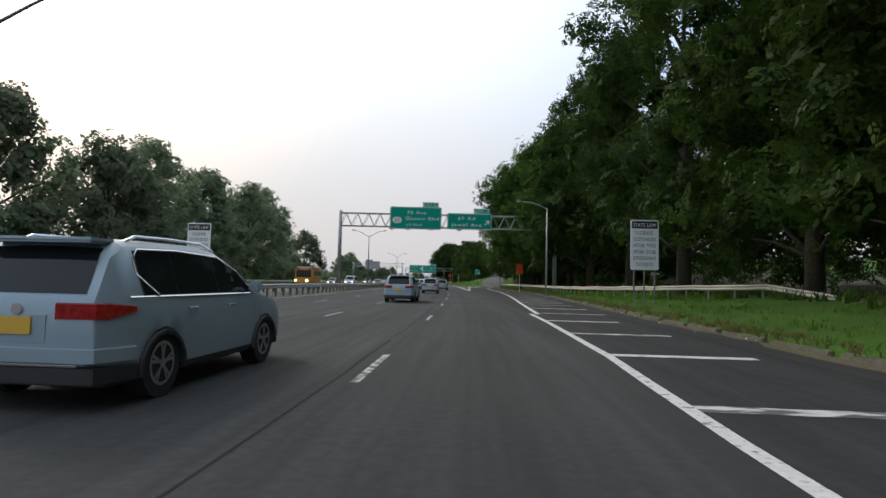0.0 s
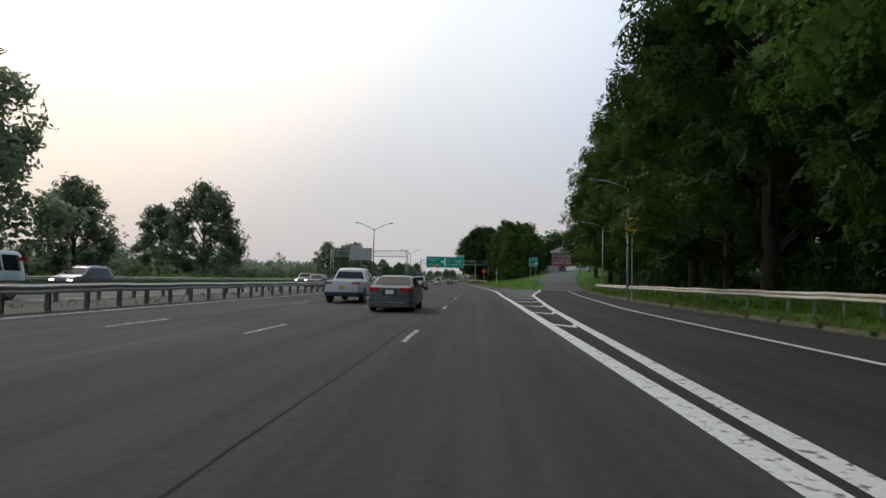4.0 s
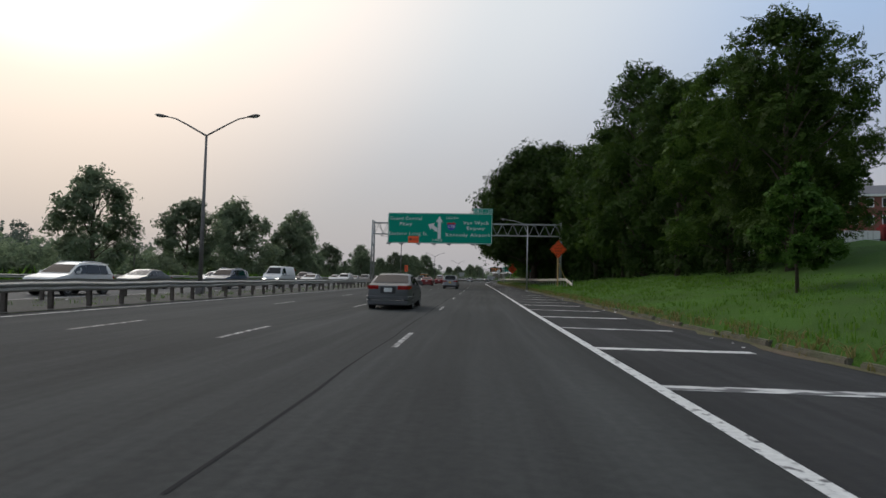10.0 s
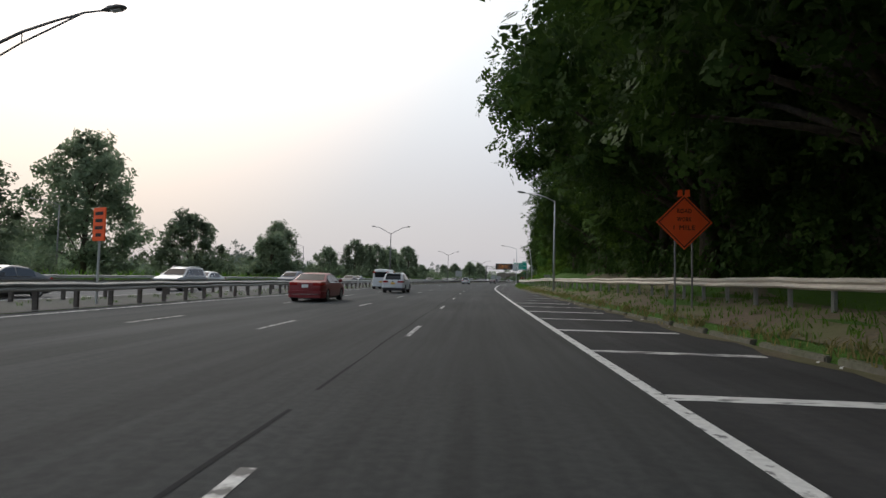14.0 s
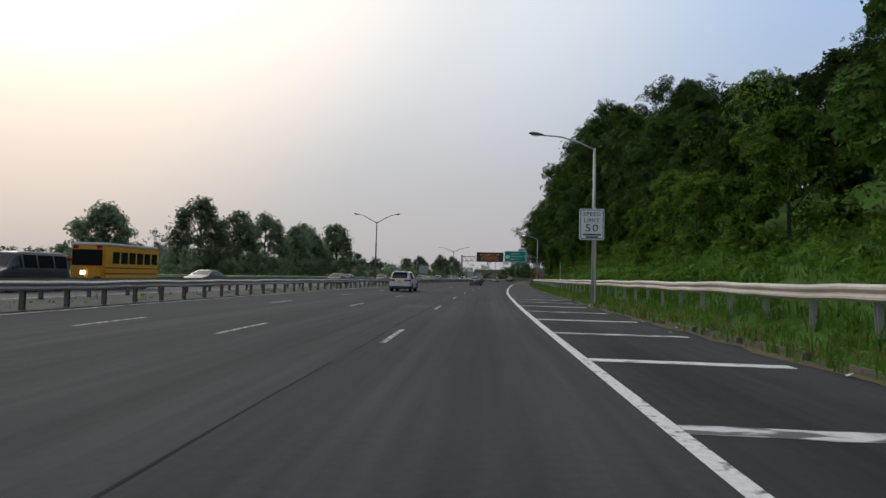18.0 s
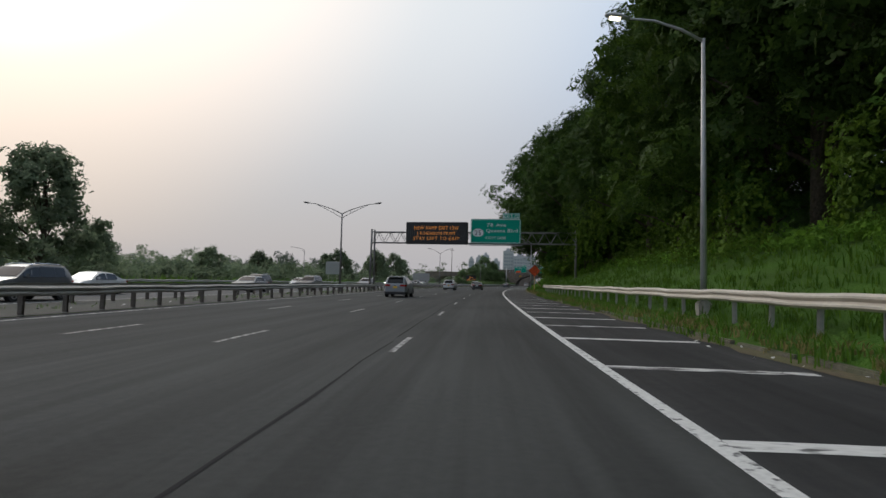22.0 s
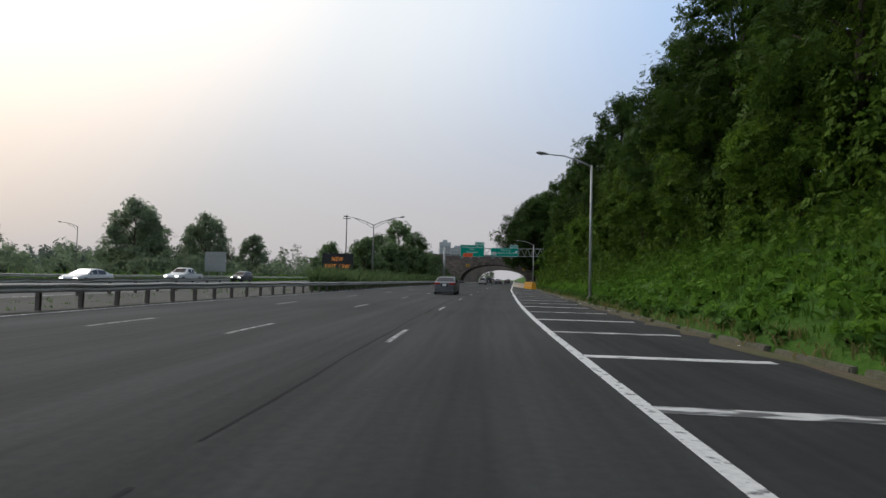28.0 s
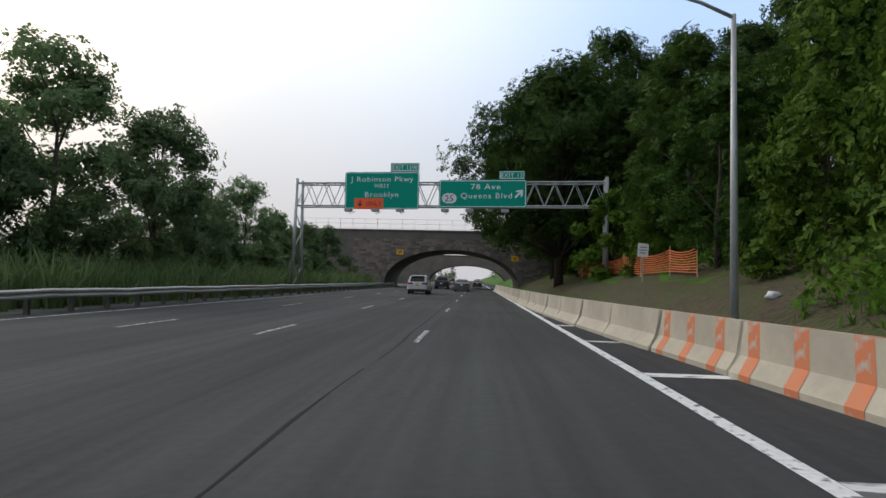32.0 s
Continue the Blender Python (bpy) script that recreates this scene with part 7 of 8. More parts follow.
tufts("bank_weeds", scatter(436, 640, lambda s: curb_right(s) + 3, lambda s: curb_right(s) + 10, 3000, 6), 0.4, WEED, "tall green weeds on the bank", 6, wide=0.022)
tufts("bank_weeds", scatter(640, 800, lambda s: curb_right(s) + (2.2 if s < 770 else 0.6), lambda s: curb_right(s) + 8, 1900, 7), 0.6, WEED, "dense bright green weeds on the bank", 7, wide=0.026)
tufts("bank_weeds", scatter(800, 870, lambda s: curb_right(s) + 4.5, lambda s: curb_right(s) + 9, 1000, 8), 0.5, WEED, "sparse weeds on disturbed earth", 8, wide=0.035)
tufts("wood_undergrowth", scatter(20, 200, lambda s: curb_right(s) + 7, lambda s: curb_right(s) + 12, 1200, 9), 0.5, SHADE_WEED, "undergrowth in shade-darkened green at the wood's edge", 9, wide=0.05)
tufts("wood_undergrowth", scatter(330, 436, lambda s: curb_right(s) + 5.5, lambda s: curb_right(s) + 10, 900, 10), 0.5, SHADE_WEED, "undergrowth in shade-darkened leaf colour at the wood's edge", 10, wide=0.05)
tufts("median_reeds", scatter(738, 870, lambda s: RAIL_NEAR - 0.5, lambda s: RAIL_NEAR - 1.2 - 6.5 * min(1, (s - 738) / 40), 4800, 11, 0.0), 1.7, REED, "tall grey-green grass behind the guardrail", 11, blades=6, wide=0.045)
tufts("median_weeds", scatter(0, 738, lambda s: RAIL_NEAR - 0.3, lambda s: opposite_right(s) + 1.2, 1500, 12, 0.02, (0.3, 1.0)), 0.22, REED, "dry weeds in the gravel median", 12)
tufts("far_verge", scatter(20, 860, lambda s: opposite_left(s) - 1.5, lambda s: opposite_left(s) - 9, 3500, 13, -0.1, (0.6, 1.6)), 1.0, BLADE, "rough green verge beyond the opposite carriageway", 13, blades=4, wide=0.12)


def leafy_bed(name, s0, s1, nf0, nf1, count, mat, seed, label, r=(0.3, 0.75)):
    """Low bushy plants in one object."""
    rd = random.Random(seed)
    cs, rs = [], []
    for _ in range(count):
        s = rd.uniform(s0, s1)
        n = nf0(s) + (nf1(s) - nf0(s)) * rd.random()
        k = rd.uniform(*r)
        cs.append(tuple(at(s, n, ground_z(s, n) + 0.45 * k)))
        rs.append(k)
    v = leaves(np.random.default_rng(seed), cs, rs, 15 * count, 0.42, 0.5)
    return tagged(put(name, quads_of(name, v, mat)), label, "weeds", kind="stuff")


leafy_bed("bank_plants", 436, 560, lambda s: curb_right(s) + (2.6 if s < 490 else 6.2), lambda s: curb_right(s) + (8 if s < 490 else 9.5), 560, PLANT, 61, "low leafy weeds on the grassy bank")
leafy_bed("bank_plants", 560, 640, lambda s: curb_right(s) + 6.6, lambda s: curb_right(s) + 9.5, 260, PLANT, 62, "low leafy weeds on the grassy bank")
leafy_bed("bank_plants", 640, 770, lambda s: curb_right(s) + 3.0, lambda s: curb_right(s) + 8, 900, PLANT, 63, "dense leafy plants covering the bank", (0.4, 1.0))
leafy_bed("bank_plants", 766, 800, lambda s: curb_right(s) + 0.9, lambda s: curb_right(s) + 8, 420, PLANT, 64, "dense leafy plants covering the bank", (0.35, 0.9))
leafy_bed("verge_plants", 636, 790, lambda s: curb_right(s) + 0.5, lambda s: curb_right(s) + 4.2, 1300, PLANT, 69, "leafy ground cover on the verge below the bank", (0.14, 0.34))
leafy_bed("kerb_weeds", 640, 795, lambda s: curb_right(s) + 0.1, lambda s: curb_right(s) + 0.6, 260, LEAF_B, 65, "small weeds growing over the kerb", (0.1, 0.22))
leafy_bed("bank_plants", 800, 872, lambda s: curb_right(s) + 3.5, lambda s: curb_right(s) + 9, 160, LEAF_B, 66, "scattered leafy weeds on disturbed earth", (0.25, 0.6))
leafy_bed("wood_edge_plants", 60, 200, lambda s: curb_right(s) + 7.5, lambda s: curb_right(s) + 13, 420, LEAF_B, 67, "leafy undergrowth at the edge of the wood", (0.4, 1.0))
leafy_bed("wood_edge_plants", 330, 436, lambda s: curb_right(s) + 6, lambda s: curb_right(s) + 12, 360, LEAF_B, 68, "leafy undergrowth at the edge of the wood", (0.4, 1.0))


def drape(rng, s, n, z0, tall, wide, density, leaf=0.4):
    """Leaves on the outside of a hanging mound of vines: a domed head, a curtain below it, a ragged hem."""
    x, y, h = along(s)
    way, out = np.array([-math.sin(h), math.cos(h), 0]), np.array([-math.cos(h), -math.sin(h), 0])
    k = int(density * tall * wide * 3.4)
    a = rng.uniform(-2.1, 2.1, k)
    v = rng.random(k)
    head = np.minimum(1, v / 0.32)
    r = wide * np.sqrt(np.maximum(0.02, 1 - (1 - head) ** 2)) * (1 - 0.22 * v)
    p1, p2, p3 = rng.uniform(0, 6.3, 3)
    fold = np.sin(5 * a + p1 + 2 * v) * 0.5 + np.sin(11 * a + p2) * 0.3
    r *= 1 + 0.24 * fold + 0.1 * np.sin(v * tall * 2.1 + p3 + 2 * a) + rng.normal(0, 0.05, k)
    keep = v < 0.82 + 0.18 * np.sin(7 * a + p2)
    z = z0 + tall * (1 - v)
    c = np.array(at(s, n))
    pos = c + way * (r * np.sin(a))[:, None] + out * (r * np.cos(a) * 0.85)[:, None]
    pos[:, 2] = z
    face = way * np.sin(a)[:, None] + out * np.cos(a)[:, None] + np.array([0, 0, 1]) * (0.25 + 0.9 * (1 - head))[:, None] + rng.normal(0, 0.45, (k, 3))
    face /= np.linalg.norm(face, axis=1)[:, None]
    side = np.cross(face, np.array([0, 0, 1]) + rng.normal(0, 0.5, (k, 3)))
    side /= np.linalg.norm(side, axis=1)[:, None] + 1e-9
    down = np.cross(side, face)
    size = leaf * (0.6 + 0.8 * rng.random(k))[:, None]
    q = np.stack([pos - down * size * 0.5, pos - side * size * 0.4 + face * size * 0.08, pos + down * size * 0.5, pos + side * size * 0.4 + face * size * 0.08], 1)
    return q[keep]


def vine_sheets():
    """Vines over the bank's edge trees: low mounds, curtains above them, and draped crowns behind."""
    rng = np.random.default_rng(44)
    rd = random.Random(44)

    def edge(s):
        return ease(s, [(440, 12.4), (490, 13), (515, 15.4), (545, 14.6), (572, 13.2), (600, 14.8), (636, 13.4), (690, 12.2), (722, 11.6), (745, 10.4), (790, 9.6), (815, 10.5)])
    for s0, s1, counts in ((440, 545, (16, 14, 8)), (545, 640, (14, 22, 16)), (640, 720, (16, 30, 28)), (720, 808, (40, 40, 34))):
        quads = []
        for tier, count in enumerate(counts):
            for j in range(count):
                s = s0 + (s1 - s0) * (j + rd.random()) / count
                if tier == 0:
                    n, tall, wide = edge(s) + rd.uniform(-1.8, 0.2), rd.uniform(1.2, 2.6), rd.uniform(0.9, 1.7)
                elif tier == 1:
                    n, tall, wide = edge(s) + rd.uniform(0.3, 1.6), rd.uniform(3.5, 6.5), rd.uniform(1.2, 2.1)
                else:
                    n, tall, wide = edge(s) + rd.uniform(2.4, 4.2), rd.uniform(6, 9), rd.uniform(1.6, 2.8)
                z0 = ground_z(s, n) + (rd.uniform(1.0, 2.5) if tier == 2 else -0.3)
                quads.append(drape(rng, s, n, z0, tall, wide, 13 if tier < 2 else 9, 0.36 if tier < 2 else 0.46))
        if s0 == 720:
            for j in range(96):
                s = 727 + 70 * (j + rd.random()) / 96
                n = curb_right(s) + rd.uniform(1.7, 3.8) - (0.9 if s > 764 else 0)
                quads.append(drape(rng, s, n, ground_z(s, n) - 0.3, rd.uniform(0.7, 1.7), rd.uniform(0.6, 1.2), 14, 0.3))
        if s0 == 545:
            for s, n, lift, tall, wide in ((606, 12.6, 2.2, 8.5, 2.4), (609.5, 11.2, 1.6, 8.0, 2.2), (612.5, 12.4, 2.0, 10, 2.6), (615.5, 10.8, 1.8, 8.5, 2.3), (618, 12.2, 1.2, 10.5, 2.6), (621, 11.0, 0.8, 9.0, 2.2), (624.5, 12.0, 0.8, 9.5, 2.4)):
                quads.append(drape(rng, s, n, ground_z(s, n) + lift, tall, wide, 13, 0.38))
        ob = put("vines", quads_of("vines", np.concatenate(quads), VINE))
        tagged(ob, "green vines hanging in curtains over the bank's trees", "vines", kind="stuff")


vine_sheets()


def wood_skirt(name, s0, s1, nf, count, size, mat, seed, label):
    """Bushes closing the foot of a wood; the shade there is put into their dark leaves."""
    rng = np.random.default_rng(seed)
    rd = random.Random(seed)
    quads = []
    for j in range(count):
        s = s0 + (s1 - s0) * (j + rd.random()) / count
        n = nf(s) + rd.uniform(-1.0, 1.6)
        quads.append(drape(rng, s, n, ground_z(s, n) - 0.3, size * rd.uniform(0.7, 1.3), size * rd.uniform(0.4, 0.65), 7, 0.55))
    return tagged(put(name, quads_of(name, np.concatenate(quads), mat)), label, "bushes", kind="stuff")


wood_skirt("wood_bushes", 282, 338, lambda s: ease(s, [(282, 17.5), (305, 16.5), (338, 14.5)]), 44, 3.6, LEAF_C, 91, "bushes with shade-dark leaf colour at the foot of the wood beyond the lawn")
wood_skirt("wood_bushes", 252, 276, lambda s: 38 + (s - 252) * 0.35, 16, 4.0, LEAF_C, 92, "bushes with shade-dark leaf colour above the exit ramp")
wood_skirt("wood_bushes", 340, 432, lambda s: 12.4, 46, 3.0, LEAF_C, 93, "undergrowth bushes with shade-dark leaf colour inside the wood")
wood_skirt("wood_bushes", 66, 190, lambda s: curb_right(s) + 7.0, 60, 2.8, LEAF_C, 94, "undergrowth bushes with shade-dark leaf colour inside the wood")

DUG_EARTH = material("dug_earth", (0.095, 0.075, 0.052), 0.95, grain=(5, (0.05, 0.042, 0.03), 0.8), stain=(0.7, (0.07, 0.085, 0.03), 0.8), bump=(6, 1.0, 0.12), spec=0.15)
rag = random.Random(51)
for a, b in ((-40, 195), (205, 790)):
    edge = [rag.uniform(0.05, 0.55) for _ in range(900)]
    tagged(put("kerb_dirt", strip("kerb_dirt", a, b, lambda s: curb_right(s) - 0.05 - edge[int((s + 60) / 1.1) % 900], lambda s: curb_right(s) + 0.02, 0.004, EARTH, 1.1)), "brown dirt and dead grass swept against the kerb", "dirt", kind="structure")
# bare earth on the verge by the wood and at the roadworks
tagged(put("bare_verge", strip("bare_verge", 328, 430, lambda s: curb_right(s) + 0.3, lambda s: curb_right(s) + 0.34 + (2.9 + 0.5 * math.sin(s * 0.3)) * ease(s, [(328, 0), (346, 1), (412, 1), (430, 0)]), lambda s, n: ground_z(s, n) + 0.035, EARTH, 3, 4)), "bare dusty earth beside the guardrail", "earth", kind="structure")
tagged(put("disturbed_earth", strip("disturbed_earth", 793, 878, lambda s: curb_right(s) + 0.3, lambda s: curb_right(s) + 4.5 + 0.8 * math.sin(s * 0.25), lambda s, n: ground_z(s, n) + 0.06, DUG_EARTH, 3, 5)), "disturbed brown earth at the roadworks", "earth", kind="structure")
tagged(put("bare_verge", strip("bare_verge", 758, 794, lambda s: curb_right(s) + 0.3, lambda s: curb_right(s) + 0.34 + (1.6 + 0.4 * math.sin(s * 0.5)) * ease(s, [(758, 0), (766, 1), (790, 1), (794, 0.4)]), lambda s, n: ground_z(s, n) + 0.035, DUG_EARTH, 2, 4)), "trodden brown earth behind the kerb", "earth", kind="structure")
tagged(put("wood_floor", strip("wood_floor", -120, 186, lambda s: curb_right(s) + 8.0, lambda s: curb_right(s) + 36, lambda s, n: ground_z(s, n) + 0.06, EARTH, 6, 10)), "shaded leaf litter under the trees", "earth", kind="structure")
tagged(put("wood_floor", strip("wood_floor", 300, 422, lambda s: ease(s, [(300, 21), (345, 9.7), (395, 9.2), (422, 12.5)]), lambda s: 44, lambda s, n: ground_z(s, n) + 0.06, EARTH, 6, 10)), "shaded leaf litter under the trees", "earth", kind="structure")

# ---- trees standing alone ----
lone = tree(41, 5.8, 1.9, 1.3, LEAF_B, 2400, 0.45, 26, "young round tree on the lawn", trunk=0.08)
grove(lone, [(253, 13.4, 0.84, 0), (270, 11.2, 0.7, 90), (262, 16.5, 0.55, 40)])
cyp = tree(42, 16.5, 3.6, 0.3, LEAF_HAZED, 3000, 0.8, 70, "dark pointed conifer beyond the opposite carriageway", shape="cone", trunk=0.14)
grove(cyp, [(293, -78, 1.0, 0), (308, -80, 0.95, 70), (313, -82, 0.8, 150)])
pine = tree(43, 15.5, 4.2, 2.5, LEAF_C, 2600, 0.6, 54, "tall open pine beside the exit ramp", shape="cone", trunk=0.18)
pine.matrix_basis = stand(261, 34.5, ground_z(261, 34.5))
BUSHY = [tree(51, 8.5, 4.0, 0.8, LEAF_D, 2600, 0.65, 40, "leafy roadside tree rising from tall grass", trunk=0.14),
         tree(52, 11.5, 4.6, 2.0, LEAF_D, 2800, 0.65, 40, "open-crowned roadside tree rising from tall grass", trunk=0.16)]
grove(BUSHY[0], [(786, -22, 0.85, 0), (793, -24, 0.9, 60), (801, -21.5, 0.85, 120), (812, -22, 0.9, 200), (828, -21.5, 0.85, 260), (836, -24, 0.95, 310), (846, -20.5, 0.8, 20), (856, -21, 0.85, 80), (866, -20.5, 0.9, 10), (776, -25, 0.7, 30)])
grove(BUSHY[1], [(816.5, -22.5, 1.12, 0), (806, -25, 0.8, 140), (822, -20, 0.95, 230), (841, -22, 0.85, 70)])
snag = empty("bare_tree", stand(798, -25, 0), "bare dead tree among green bushes", "tree")
bm = bmesh.new()
rd = random.Random(6)
tube([(0, 0, 0), (0.2, 0, 3), (0.1, 0.2, 6)], [0.16, 0.11, 0.05], 6, bm)
for k in range(16):
    z = rd.uniform(2.5, 6)
    a = rd.uniform(0, 6.28)
    r = rd.uniform(1.0, 2.2)
    tube([(0.1, 0.1, z), (r * 0.5 * math.cos(a), r * 0.5 * math.sin(a), z + 0.8), (r * math.cos(a), r * math.sin(a), z + 2.2)], [0.05, 0.03, 0.01], 4, bm)
part("branches", bm, BARK, snag)
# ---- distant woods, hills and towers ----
# distance haze is painted into the pale tones of these leaves
HAZED_HILL_LEAF = leaf_material("distant_hazed_leaves", (0.12, 0.15, 0.12), (0.2, 0.23, 0.19), 0.4, grain=0.8)


def far_woods(name, s0, s1, n0, n1, tall, count, size, seed, label, mat=HAZED_HILL_LEAF, base=-0.5, fill=16):
    """A belt of far treetops in one object."""
    rng = np.random.default_rng(seed)
    rd = random.Random(seed)
    cs, rs = [], []
    for _ in range(count):
        s, n = rd.uniform(s0, s1), rd.uniform(n0, n1)
        h = tall * rd.uniform(0.5, 1.1) * (0.75 + 0.35 * math.sin(s * 0.021 + n * 0.013) + 0.2 * math.sin(s * 0.07))
        for k in range(5):
            q = at(s + rd.uniform(-3, 3), n + rd.uniform(-3, 3), base + h * (0.18 + 0.18 * k))
            cs.append(tuple(q))
            rs.append(tall * rd.uniform(0.18, 0.34))
    v = leaves(rng, cs, rs, len(cs) * fill, size * 1.5, 0.5)
    return tagged(put(name, quads_of(name, v, mat)), label, "woods", kind="stuff")


far_woods("distant_woods", 250, 1500, -420, -260, 25, 320, 2.8, 71, "haze-paled belt of distant trees beyond the parkway", fill=24)
far_woods("distant_woods", 200, 1000, -160, -85, 10, 360, 1.3, 72, "haze-paled belt of trees beyond the opposite carriageway", LEAF_HAZED)
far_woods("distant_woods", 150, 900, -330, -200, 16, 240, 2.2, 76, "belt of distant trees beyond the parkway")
far_woods("distant_woods", 930, 1500, -160, -20, 15, 160, 1.7, 73, "haze-paled trees past the stone bridges", LEAF_HAZED)
far_woods("distant_woods", 960, 1500, 16, 120, 20, 130, 1.7, 74, "dark trees past the stone bridges", LEAF_HAZED)
far_woods("hilltop_woods", 362, 410, 26, 150, 15, 170, 1.3, 75, "dark trees behind the brick houses", LEAF_C, 6.0, 60)
for a, b in ((20, 300), (300, 600), (600, 880)):
    rd3 = random.Random(a)
    cs, rs = [], []
    for _ in range(80):
        s = rd3.uniform(a, b)
        n, k = opposite_left(s) - rd3.uniform(6, 24), rd3.uniform(0.7, 2.1)
        for j in range(6):
            q = at(s + rd3.uniform(-2, 2) * k, n + rd3.uniform(-2, 2) * k, rd3.uniform(0.2, 2.0) * k)
            cs.append(tuple(q))
            rs.append(rd3.uniform(0.7, 1.2) * k)
    tagged(put("far_shrubs", quads_of("far_shrubs", leaves(np.random.default_rng(a + 3), cs, rs, len(cs) * 34, 0.95), LEAF_HAZED)), "rough green shrubs beyond the opposite carriageway", "shrubs", kind="stuff")

TOWER = material("far_tower_wall", (0.42, 0.43, 0.46), 0.8, grain=(0.3, (0.36, 0.37, 0.4), 0.5))
TOWER_GLASS = material("far_tower_window", (0.25, 0.27, 0.3), 0.3, grain=(0.5, (0.3, 0.32, 0.35), 0.4))


def tower_block(x, y, w, h, label):
    root = empty("apartment_tower", pose(x, y, -2), label, "apartment tower", "distant towers")
    part("wall", box(-w / 2, w / 2, -w / 2, w / 2, 0, h, 0.3), TOWER, root)
    part("roof_house", box(-w / 5, w / 5, -w / 5, w / 5, h, h + 6, 0.2), TOWER, root)
    k = max(4, int(h / 9))
    for i in range(k):
        for j in range(4):
            a, z = -w * 0.42 + j * w * 0.22, 6 + i * (h - 10) / k
            part("window", box(a, a + w * 0.15, -w / 2 - 0.1, -w / 2 + 0.1, z, z + (h - 10) / k * 0.55), TOWER_GLASS, root)


for ang, el, w in ((0.4, 2.55, 14), (-0.35, 2.7, 16), (-1.0, 2.95, 17), (-2.0, 2.4, 20), (-3.2, 3.4, 26), (-4.3, 2.9, 34), (-5.3, 2.85, 30)):
    r = 1500
    tower_block(-38.7 + r * -math.sin(radians(ang)), 566.7 + r * math.cos(radians(ang)), w, r * math.tan(radians(el)) - 2, "pale apartment tower on the horizon")

# ---- brick houses behind the lawn ----
BRICK = material("red_brick", (0.24, 0.085, 0.06), 0.85, grain=(9, (0.17, 0.06, 0.045), 0.7), stain=(0.8, (0.2, 0.1, 0.08), 0.5), bump=(12, 0.4, 0.02))
SLATE = material("grey_shingle", (0.16, 0.16, 0.17), 0.8, grain=(5, (0.11, 0.11, 0.12), 0.6), bump=(8, 0.4, 0.03))


def brick_house(s, n, z, w, d, h, turn, cols, label):
    root = empty("brick_house", stand(s, n, z, turn), label, "house", "brick houses")
    part("wall", box(-w / 2, w / 2, -d / 2, d / 2, -2, h, 0.02), BRICK, root)
    bm = bmesh.new()
    e = 0.5
    v = [bm.verts.new(q) for q in ((-w/2-e, -d/2-e, h), (w/2+e, -d/2-e, h), (w/2+e, d/2+e, h), (-w/2-e, d/2+e, h), (-w/2+d/2-e, 0, h+2.1), (w/2-d/2+e, 0, h+2.1))]
    for f in ((0, 1, 5, 4), (1, 2, 5), (2, 3, 4, 5), (3, 0, 4), (3, 2, 1, 0)):
        bm.faces.new([v[i] for i in f])
    part("roof", bm, SLATE, root)
    part("eaves", box(-w/2-e, w/2+e, -d/2-e, d/2+e, h - 0.3, h - 0.01), WHITE, root)
    for i in range(cols):
        for zz in (0.9, 3.7):
            x = -w / 2 + (i + 0.5) * w / cols
            win = part("window", box(x - 0.55, x + 0.55, -d/2 - 0.06, -d/2 + 0.02, zz, zz + 1.5), WHITE, root, "white-framed window")
            part("pane", box(x - 0.42, x + 0.42, -d/2 - 0.075, -d/2 - 0.06, zz + 0.12, zz + 1.38), GLASS, win)
    for y in (-d / 4, d / 4):
        for zz in (0.9, 3.7):
            win = part("window", box(-w/2 - 0.06, -w/2 + 0.02, y - 0.55, y + 0.55, zz, zz + 1.5), WHITE, root)
            part("pane", box(-w/2 - 0.075, -w/2 - 0.06, y - 0.42, y + 0.42, zz + 0.12, zz + 1.38), GLASS, win)
    return root


brick_house(342, 42, 8.2, 7.8, 8, 5.7, -12, 4, "two-storey red brick house with a hipped roof")
brick_house(348, 66.5, 10.3, 15, 9, 5.7, -14, 7, "long two-storey red brick house with white windows")
r = empty("white_fence", stand(332, 39.5, ground_z(332, 40), -8), "white board fence before the houses", "fence")
for k in range(6):
    part("board", box(1.1 * k, 1.1 * k + 1.06, 0, 0.05, 0.16 * k - 0.3, 1.7 + 0.16 * k), WHITE, r)
for n, w, h, mat, lab in ((36.5, 5.0, 2.3, ALU, "grey container parked by the fence"), (49.5, 7.5, 2.6, PAINTS["white"], "white box trailer parked by the fence"), (55, 2.6, 2.7, PAINTS["red"], "red truck cab parked by the fence"),
                          (59, 4.6, 2.6, PAINTS["white"], "white box trailer parked by the fence"), (63.2, 2.6, 2.9, PAINTS["red"], "red truck cab parked by the fence"), (69.5, 8.5, 3.0, PAINTS["white"], "white box trailer parked by the fence")):
    t = empty("parked_truck", stand(333 - (n - 36) * 0.1, n, ground_z(333, n) - 0.05, -8), lab, "truck")
    if mat is PAINTS["red"]:
        bm = box(-w / 2, w / 2, -1.1, 1.1, 0.6, 0.6 + h, 0.35)
    else:
        bm = box(-w / 2, w / 2, -1.1, 1.1, 0.6, 0.6 + h, 0.06)
        for k in range(1, int(w / 0.6)):
            part("rib", box(-w / 2 + 0.6 * k - 0.03, -w / 2 + 0.6 * k + 0.03, -1.14, -1.1, 0.7, 0.5 + h), ALU, t)
    part("box_body", bm, mat, t)
    part("chassis", box(-w / 2 + 0.1, w / 2 - 0.1, -0.9, 0.9, 0.4, 0.6), DARK_POLE, t)
    for q in (-w * 0.3, w * 0.3):
        part("tyre", tube([(q, -1.12, 0.45), (q, -0.85, 0.45)], 0.45, 16), TYRE, t)

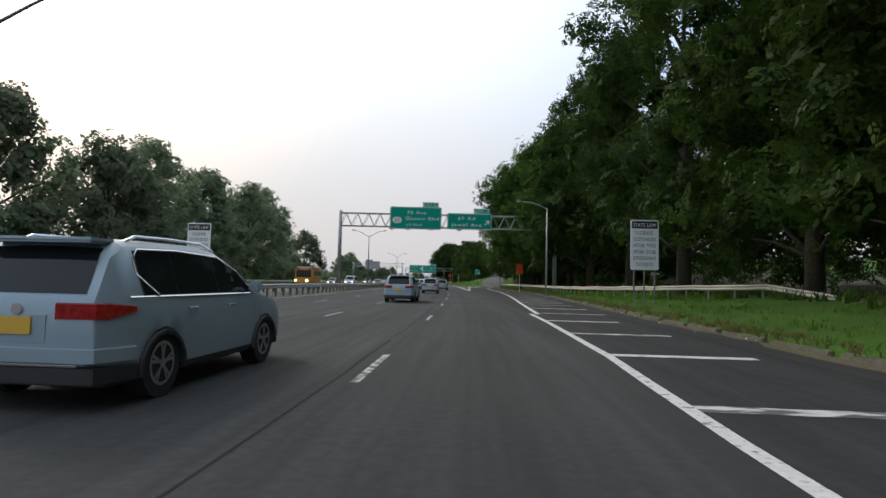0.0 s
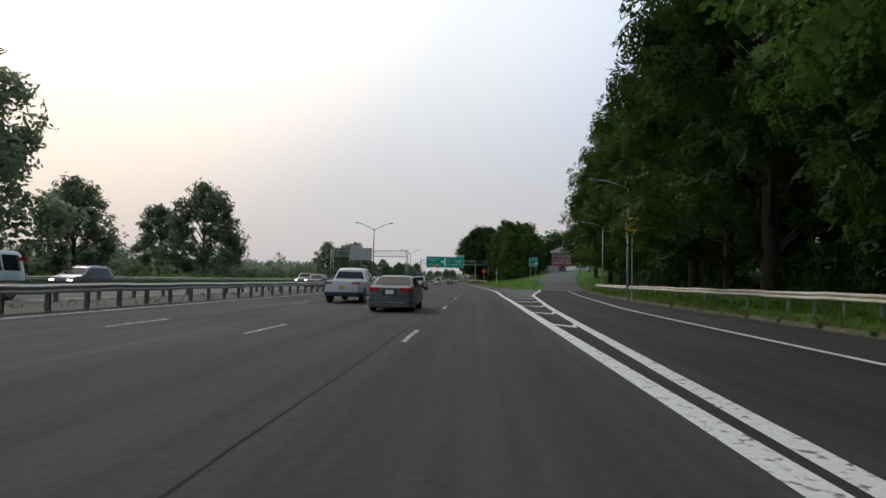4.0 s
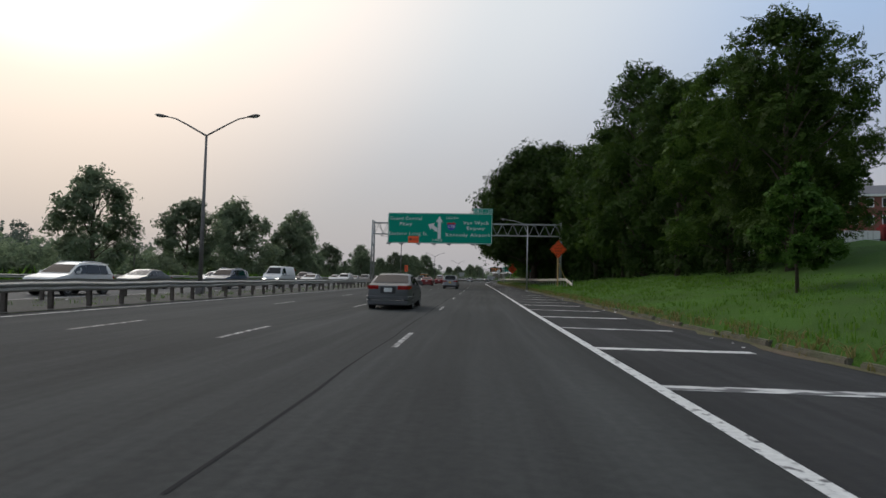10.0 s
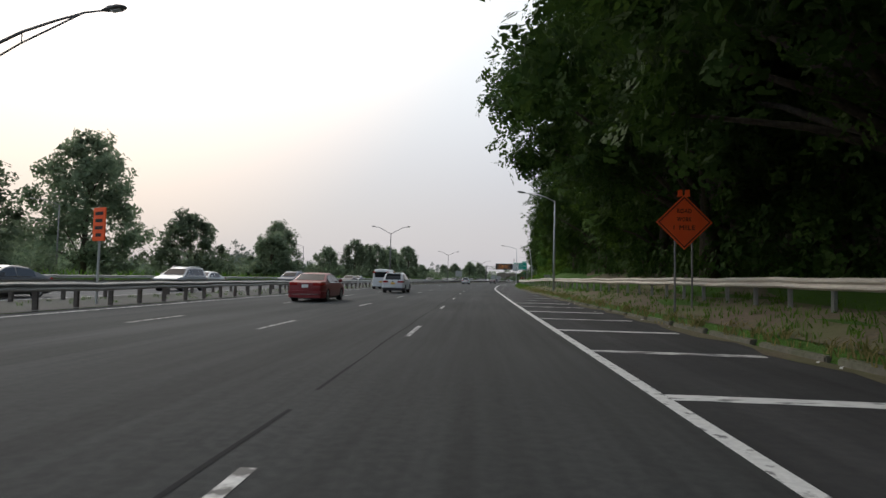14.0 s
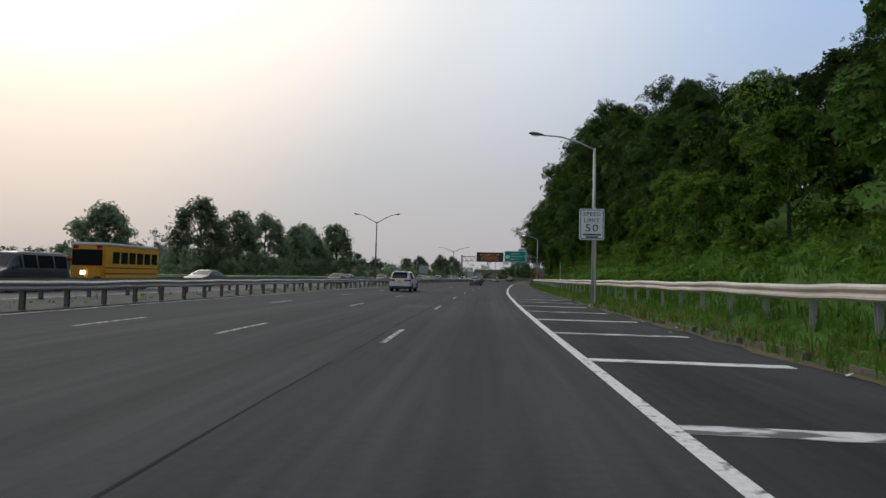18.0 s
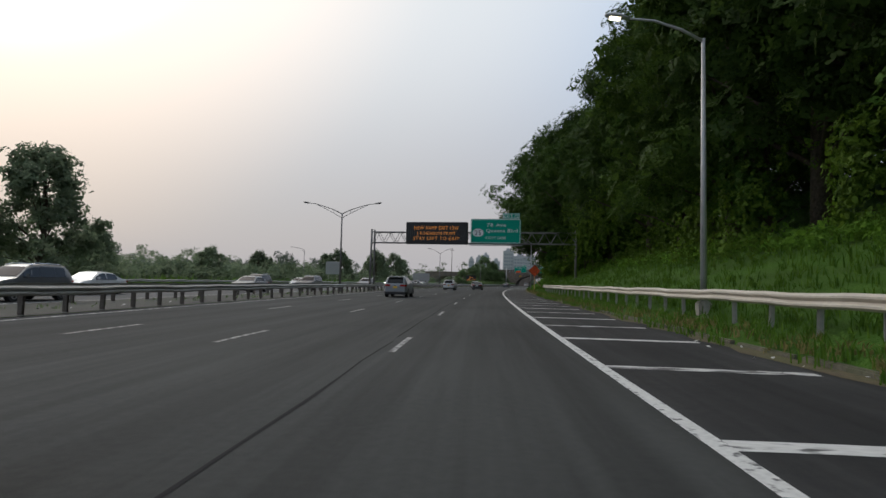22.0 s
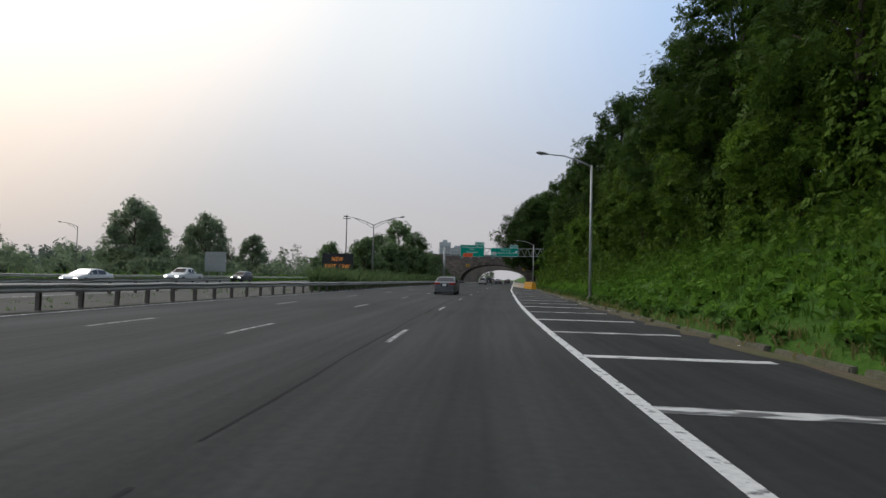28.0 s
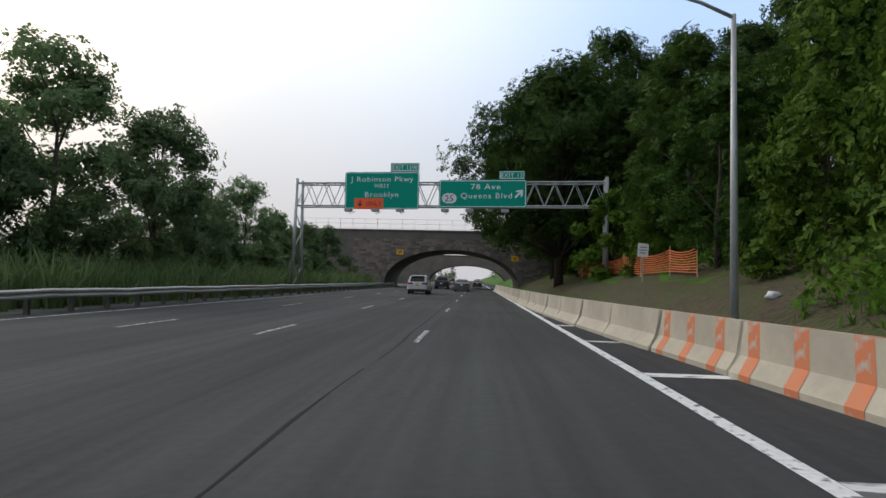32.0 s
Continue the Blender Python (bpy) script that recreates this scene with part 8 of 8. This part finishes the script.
# ---- litter, cracks and patches in the road ----
def ribbon(pts, width, z, mat, name, parent):
    """A wandering sealed crack, as a thin strip through (s, n) places."""
    v, f = [], []
    rd2 = random.Random(int(pts[0][0] * 10))
    for i, (s, n) in enumerate(pts):
        s2, n2 = pts[min(i + 1, len(pts) - 1)]
        s1, n1 = pts[max(i - 1, 0)]
        ds, dn = s2 - s1, n2 - n1
        q = math.hypot(ds, dn) or 1
        w = width * rd2.uniform(0.5, 1.3) / 2
        v += [at(s + dn / q * w, n - ds / q * w, z), at(s - dn / q * w, n + ds / q * w, z)]
        if i:
            f.append((2 * i - 2, 2 * i - 1, 2 * i + 1, 2 * i))
    put(name, mesh_of(name, v, f, mat), parent)


rd = random.Random(21)
for s0 in range(-20, 860, 17):
    n0 = lane_line(0)(s0) - 0.3
    ribbon([(s0 + k * 1.6, n0 + 0.02 * math.sin(k * 1.3) + rd.uniform(-0.015, 0.015)) for k in range(11)], 0.045, 0.003, SEAL, "sealed_crack", road)
for s0 in (22, 84, 93, 148, 212, 296, 340, 405, 489, 561, 622, 677, 716, 749, 771, 803, 838):
    a, b = sorted((rd.uniform(-12, -3), rd.uniform(-2, 2)))
    ribbon([(s0 + rd.uniform(-0.06, 0.06) + 0.03 * k, a + (b - a) * k / 12) for k in range(13)], 0.04, 0.0035, SEAL, "cross_crack", road)
PATCH = material("asphalt_patch", (0.024, 0.025, 0.026), 0.9, grain=(8, (0.04, 0.04, 0.04), 0.6), bump=(40, 0.4, 0.01))
for s0, n0, a, b in ((745.4, 1.75, 1.7, 0.6), (86, 3.6, 0.9, 2.4), (581, 3.0, 2.2, 1.4), (470, -3.4, 3.5, 1.2), (240, -7, 4, 1.6), (640, -3.2, 5, 1.3)):
    put("asphalt_patch", mesh_of("asphalt_patch", [at(s0, n0, 0.0065), at(s0 + 0.1, n0 + b, 0.0065), at(s0 + a, n0 + b, 0.0065), at(s0 + a, n0 - 0.1, 0.0065)], [(0, 1, 2, 3)], PATCH), road)
cover = bmesh.new()
bmesh.ops.create_circle(cover, cap_ends=True, segments=28, radius=0.38)
cover_me = bpy.data.meshes.new("manhole_cover")
cover.to_mesh(cover_me)
cover.free()
cover_me.materials.append(PATCH)
for s0, n0 in ((747.2, -1.6), (332.5, -1.3)):
    put("manhole_cover", cover_me, road, stand(s0, n0, 0.004))


def litter():
    """Scraps of paper and stones along kerb and median."""
    rd = random.Random(33)
    v = []
    for _ in range(560):
        s = rd.uniform(0, 860)
        if rd.random() < 0.55:
            n, z = rd.uniform(RAIL_NEAR - 3.2, RAIL_NEAR + 0.5), 0.05
        else:
            n, z = curb_right(s) - abs(rd.gauss(0, 0.5)), 0.02
            if 196 < s < 216:
                continue
        q = at(s, n, z)
        w = rd.uniform(0.02, 0.07)
        a = rd.uniform(0, 3)
        c, d = math.cos(a) * w, math.sin(a) * w
        t = rd.uniform(0, 0.05)
        v.append([(q.x - c, q.y - d, q.z), (q.x + d, q.y - c, q.z + t), (q.x + c, q.y + d, q.z + t * 0.6), (q.x - d, q.y + c, q.z)])
    tagged(put("litter", quads_of("litter", np.array(v), SACK)), "pale scraps of litter along kerb and median", "litter", kind="stuff")


litter()


def rubbish_bag(s, n, z, r):
    """A knotted, lumpy bag."""
    rd = random.Random(9)
    bm = bmesh.new()
    bmesh.ops.create_icosphere(bm, subdivisions=3, radius=r)
    for v in bm.verts:
        v.co *= 1 + 0.1 * math.sin(v.co.x * 21 + v.co.z * 9) + rd.uniform(-0.04, 0.04)
        v.co.z *= 1.15 if v.co.z > 0 else 0.8
        if v.co.z > r * 0.9:
            v.co.x *= 0.5
            v.co.y *= 0.5
    bag = empty("rubbish_bag", stand(s, n, z), "black knotted rubbish bag against the guardrail", "bag")
    part("bag", bm, BLACK, bag, smooth=True)
    part("knot", tube([(0, 0, r * 1.0), (0.02, 0, r * 1.3), (0.07, 0.02, r * 1.45)], [0.03, 0.04, 0.06], 6), BLACK, bag)


rubbish_bag(104, rail_a(104) - 0.5, ground_z(104, rail_a(104) - 0.5) + 0.3, 0.36)

# ---- kerbs and road markings, piece by piece ----
build_dashes()
build_hatches()
build_curb(-40, 196, "kerb_1")
build_curb(204, 880, "kerb_2")
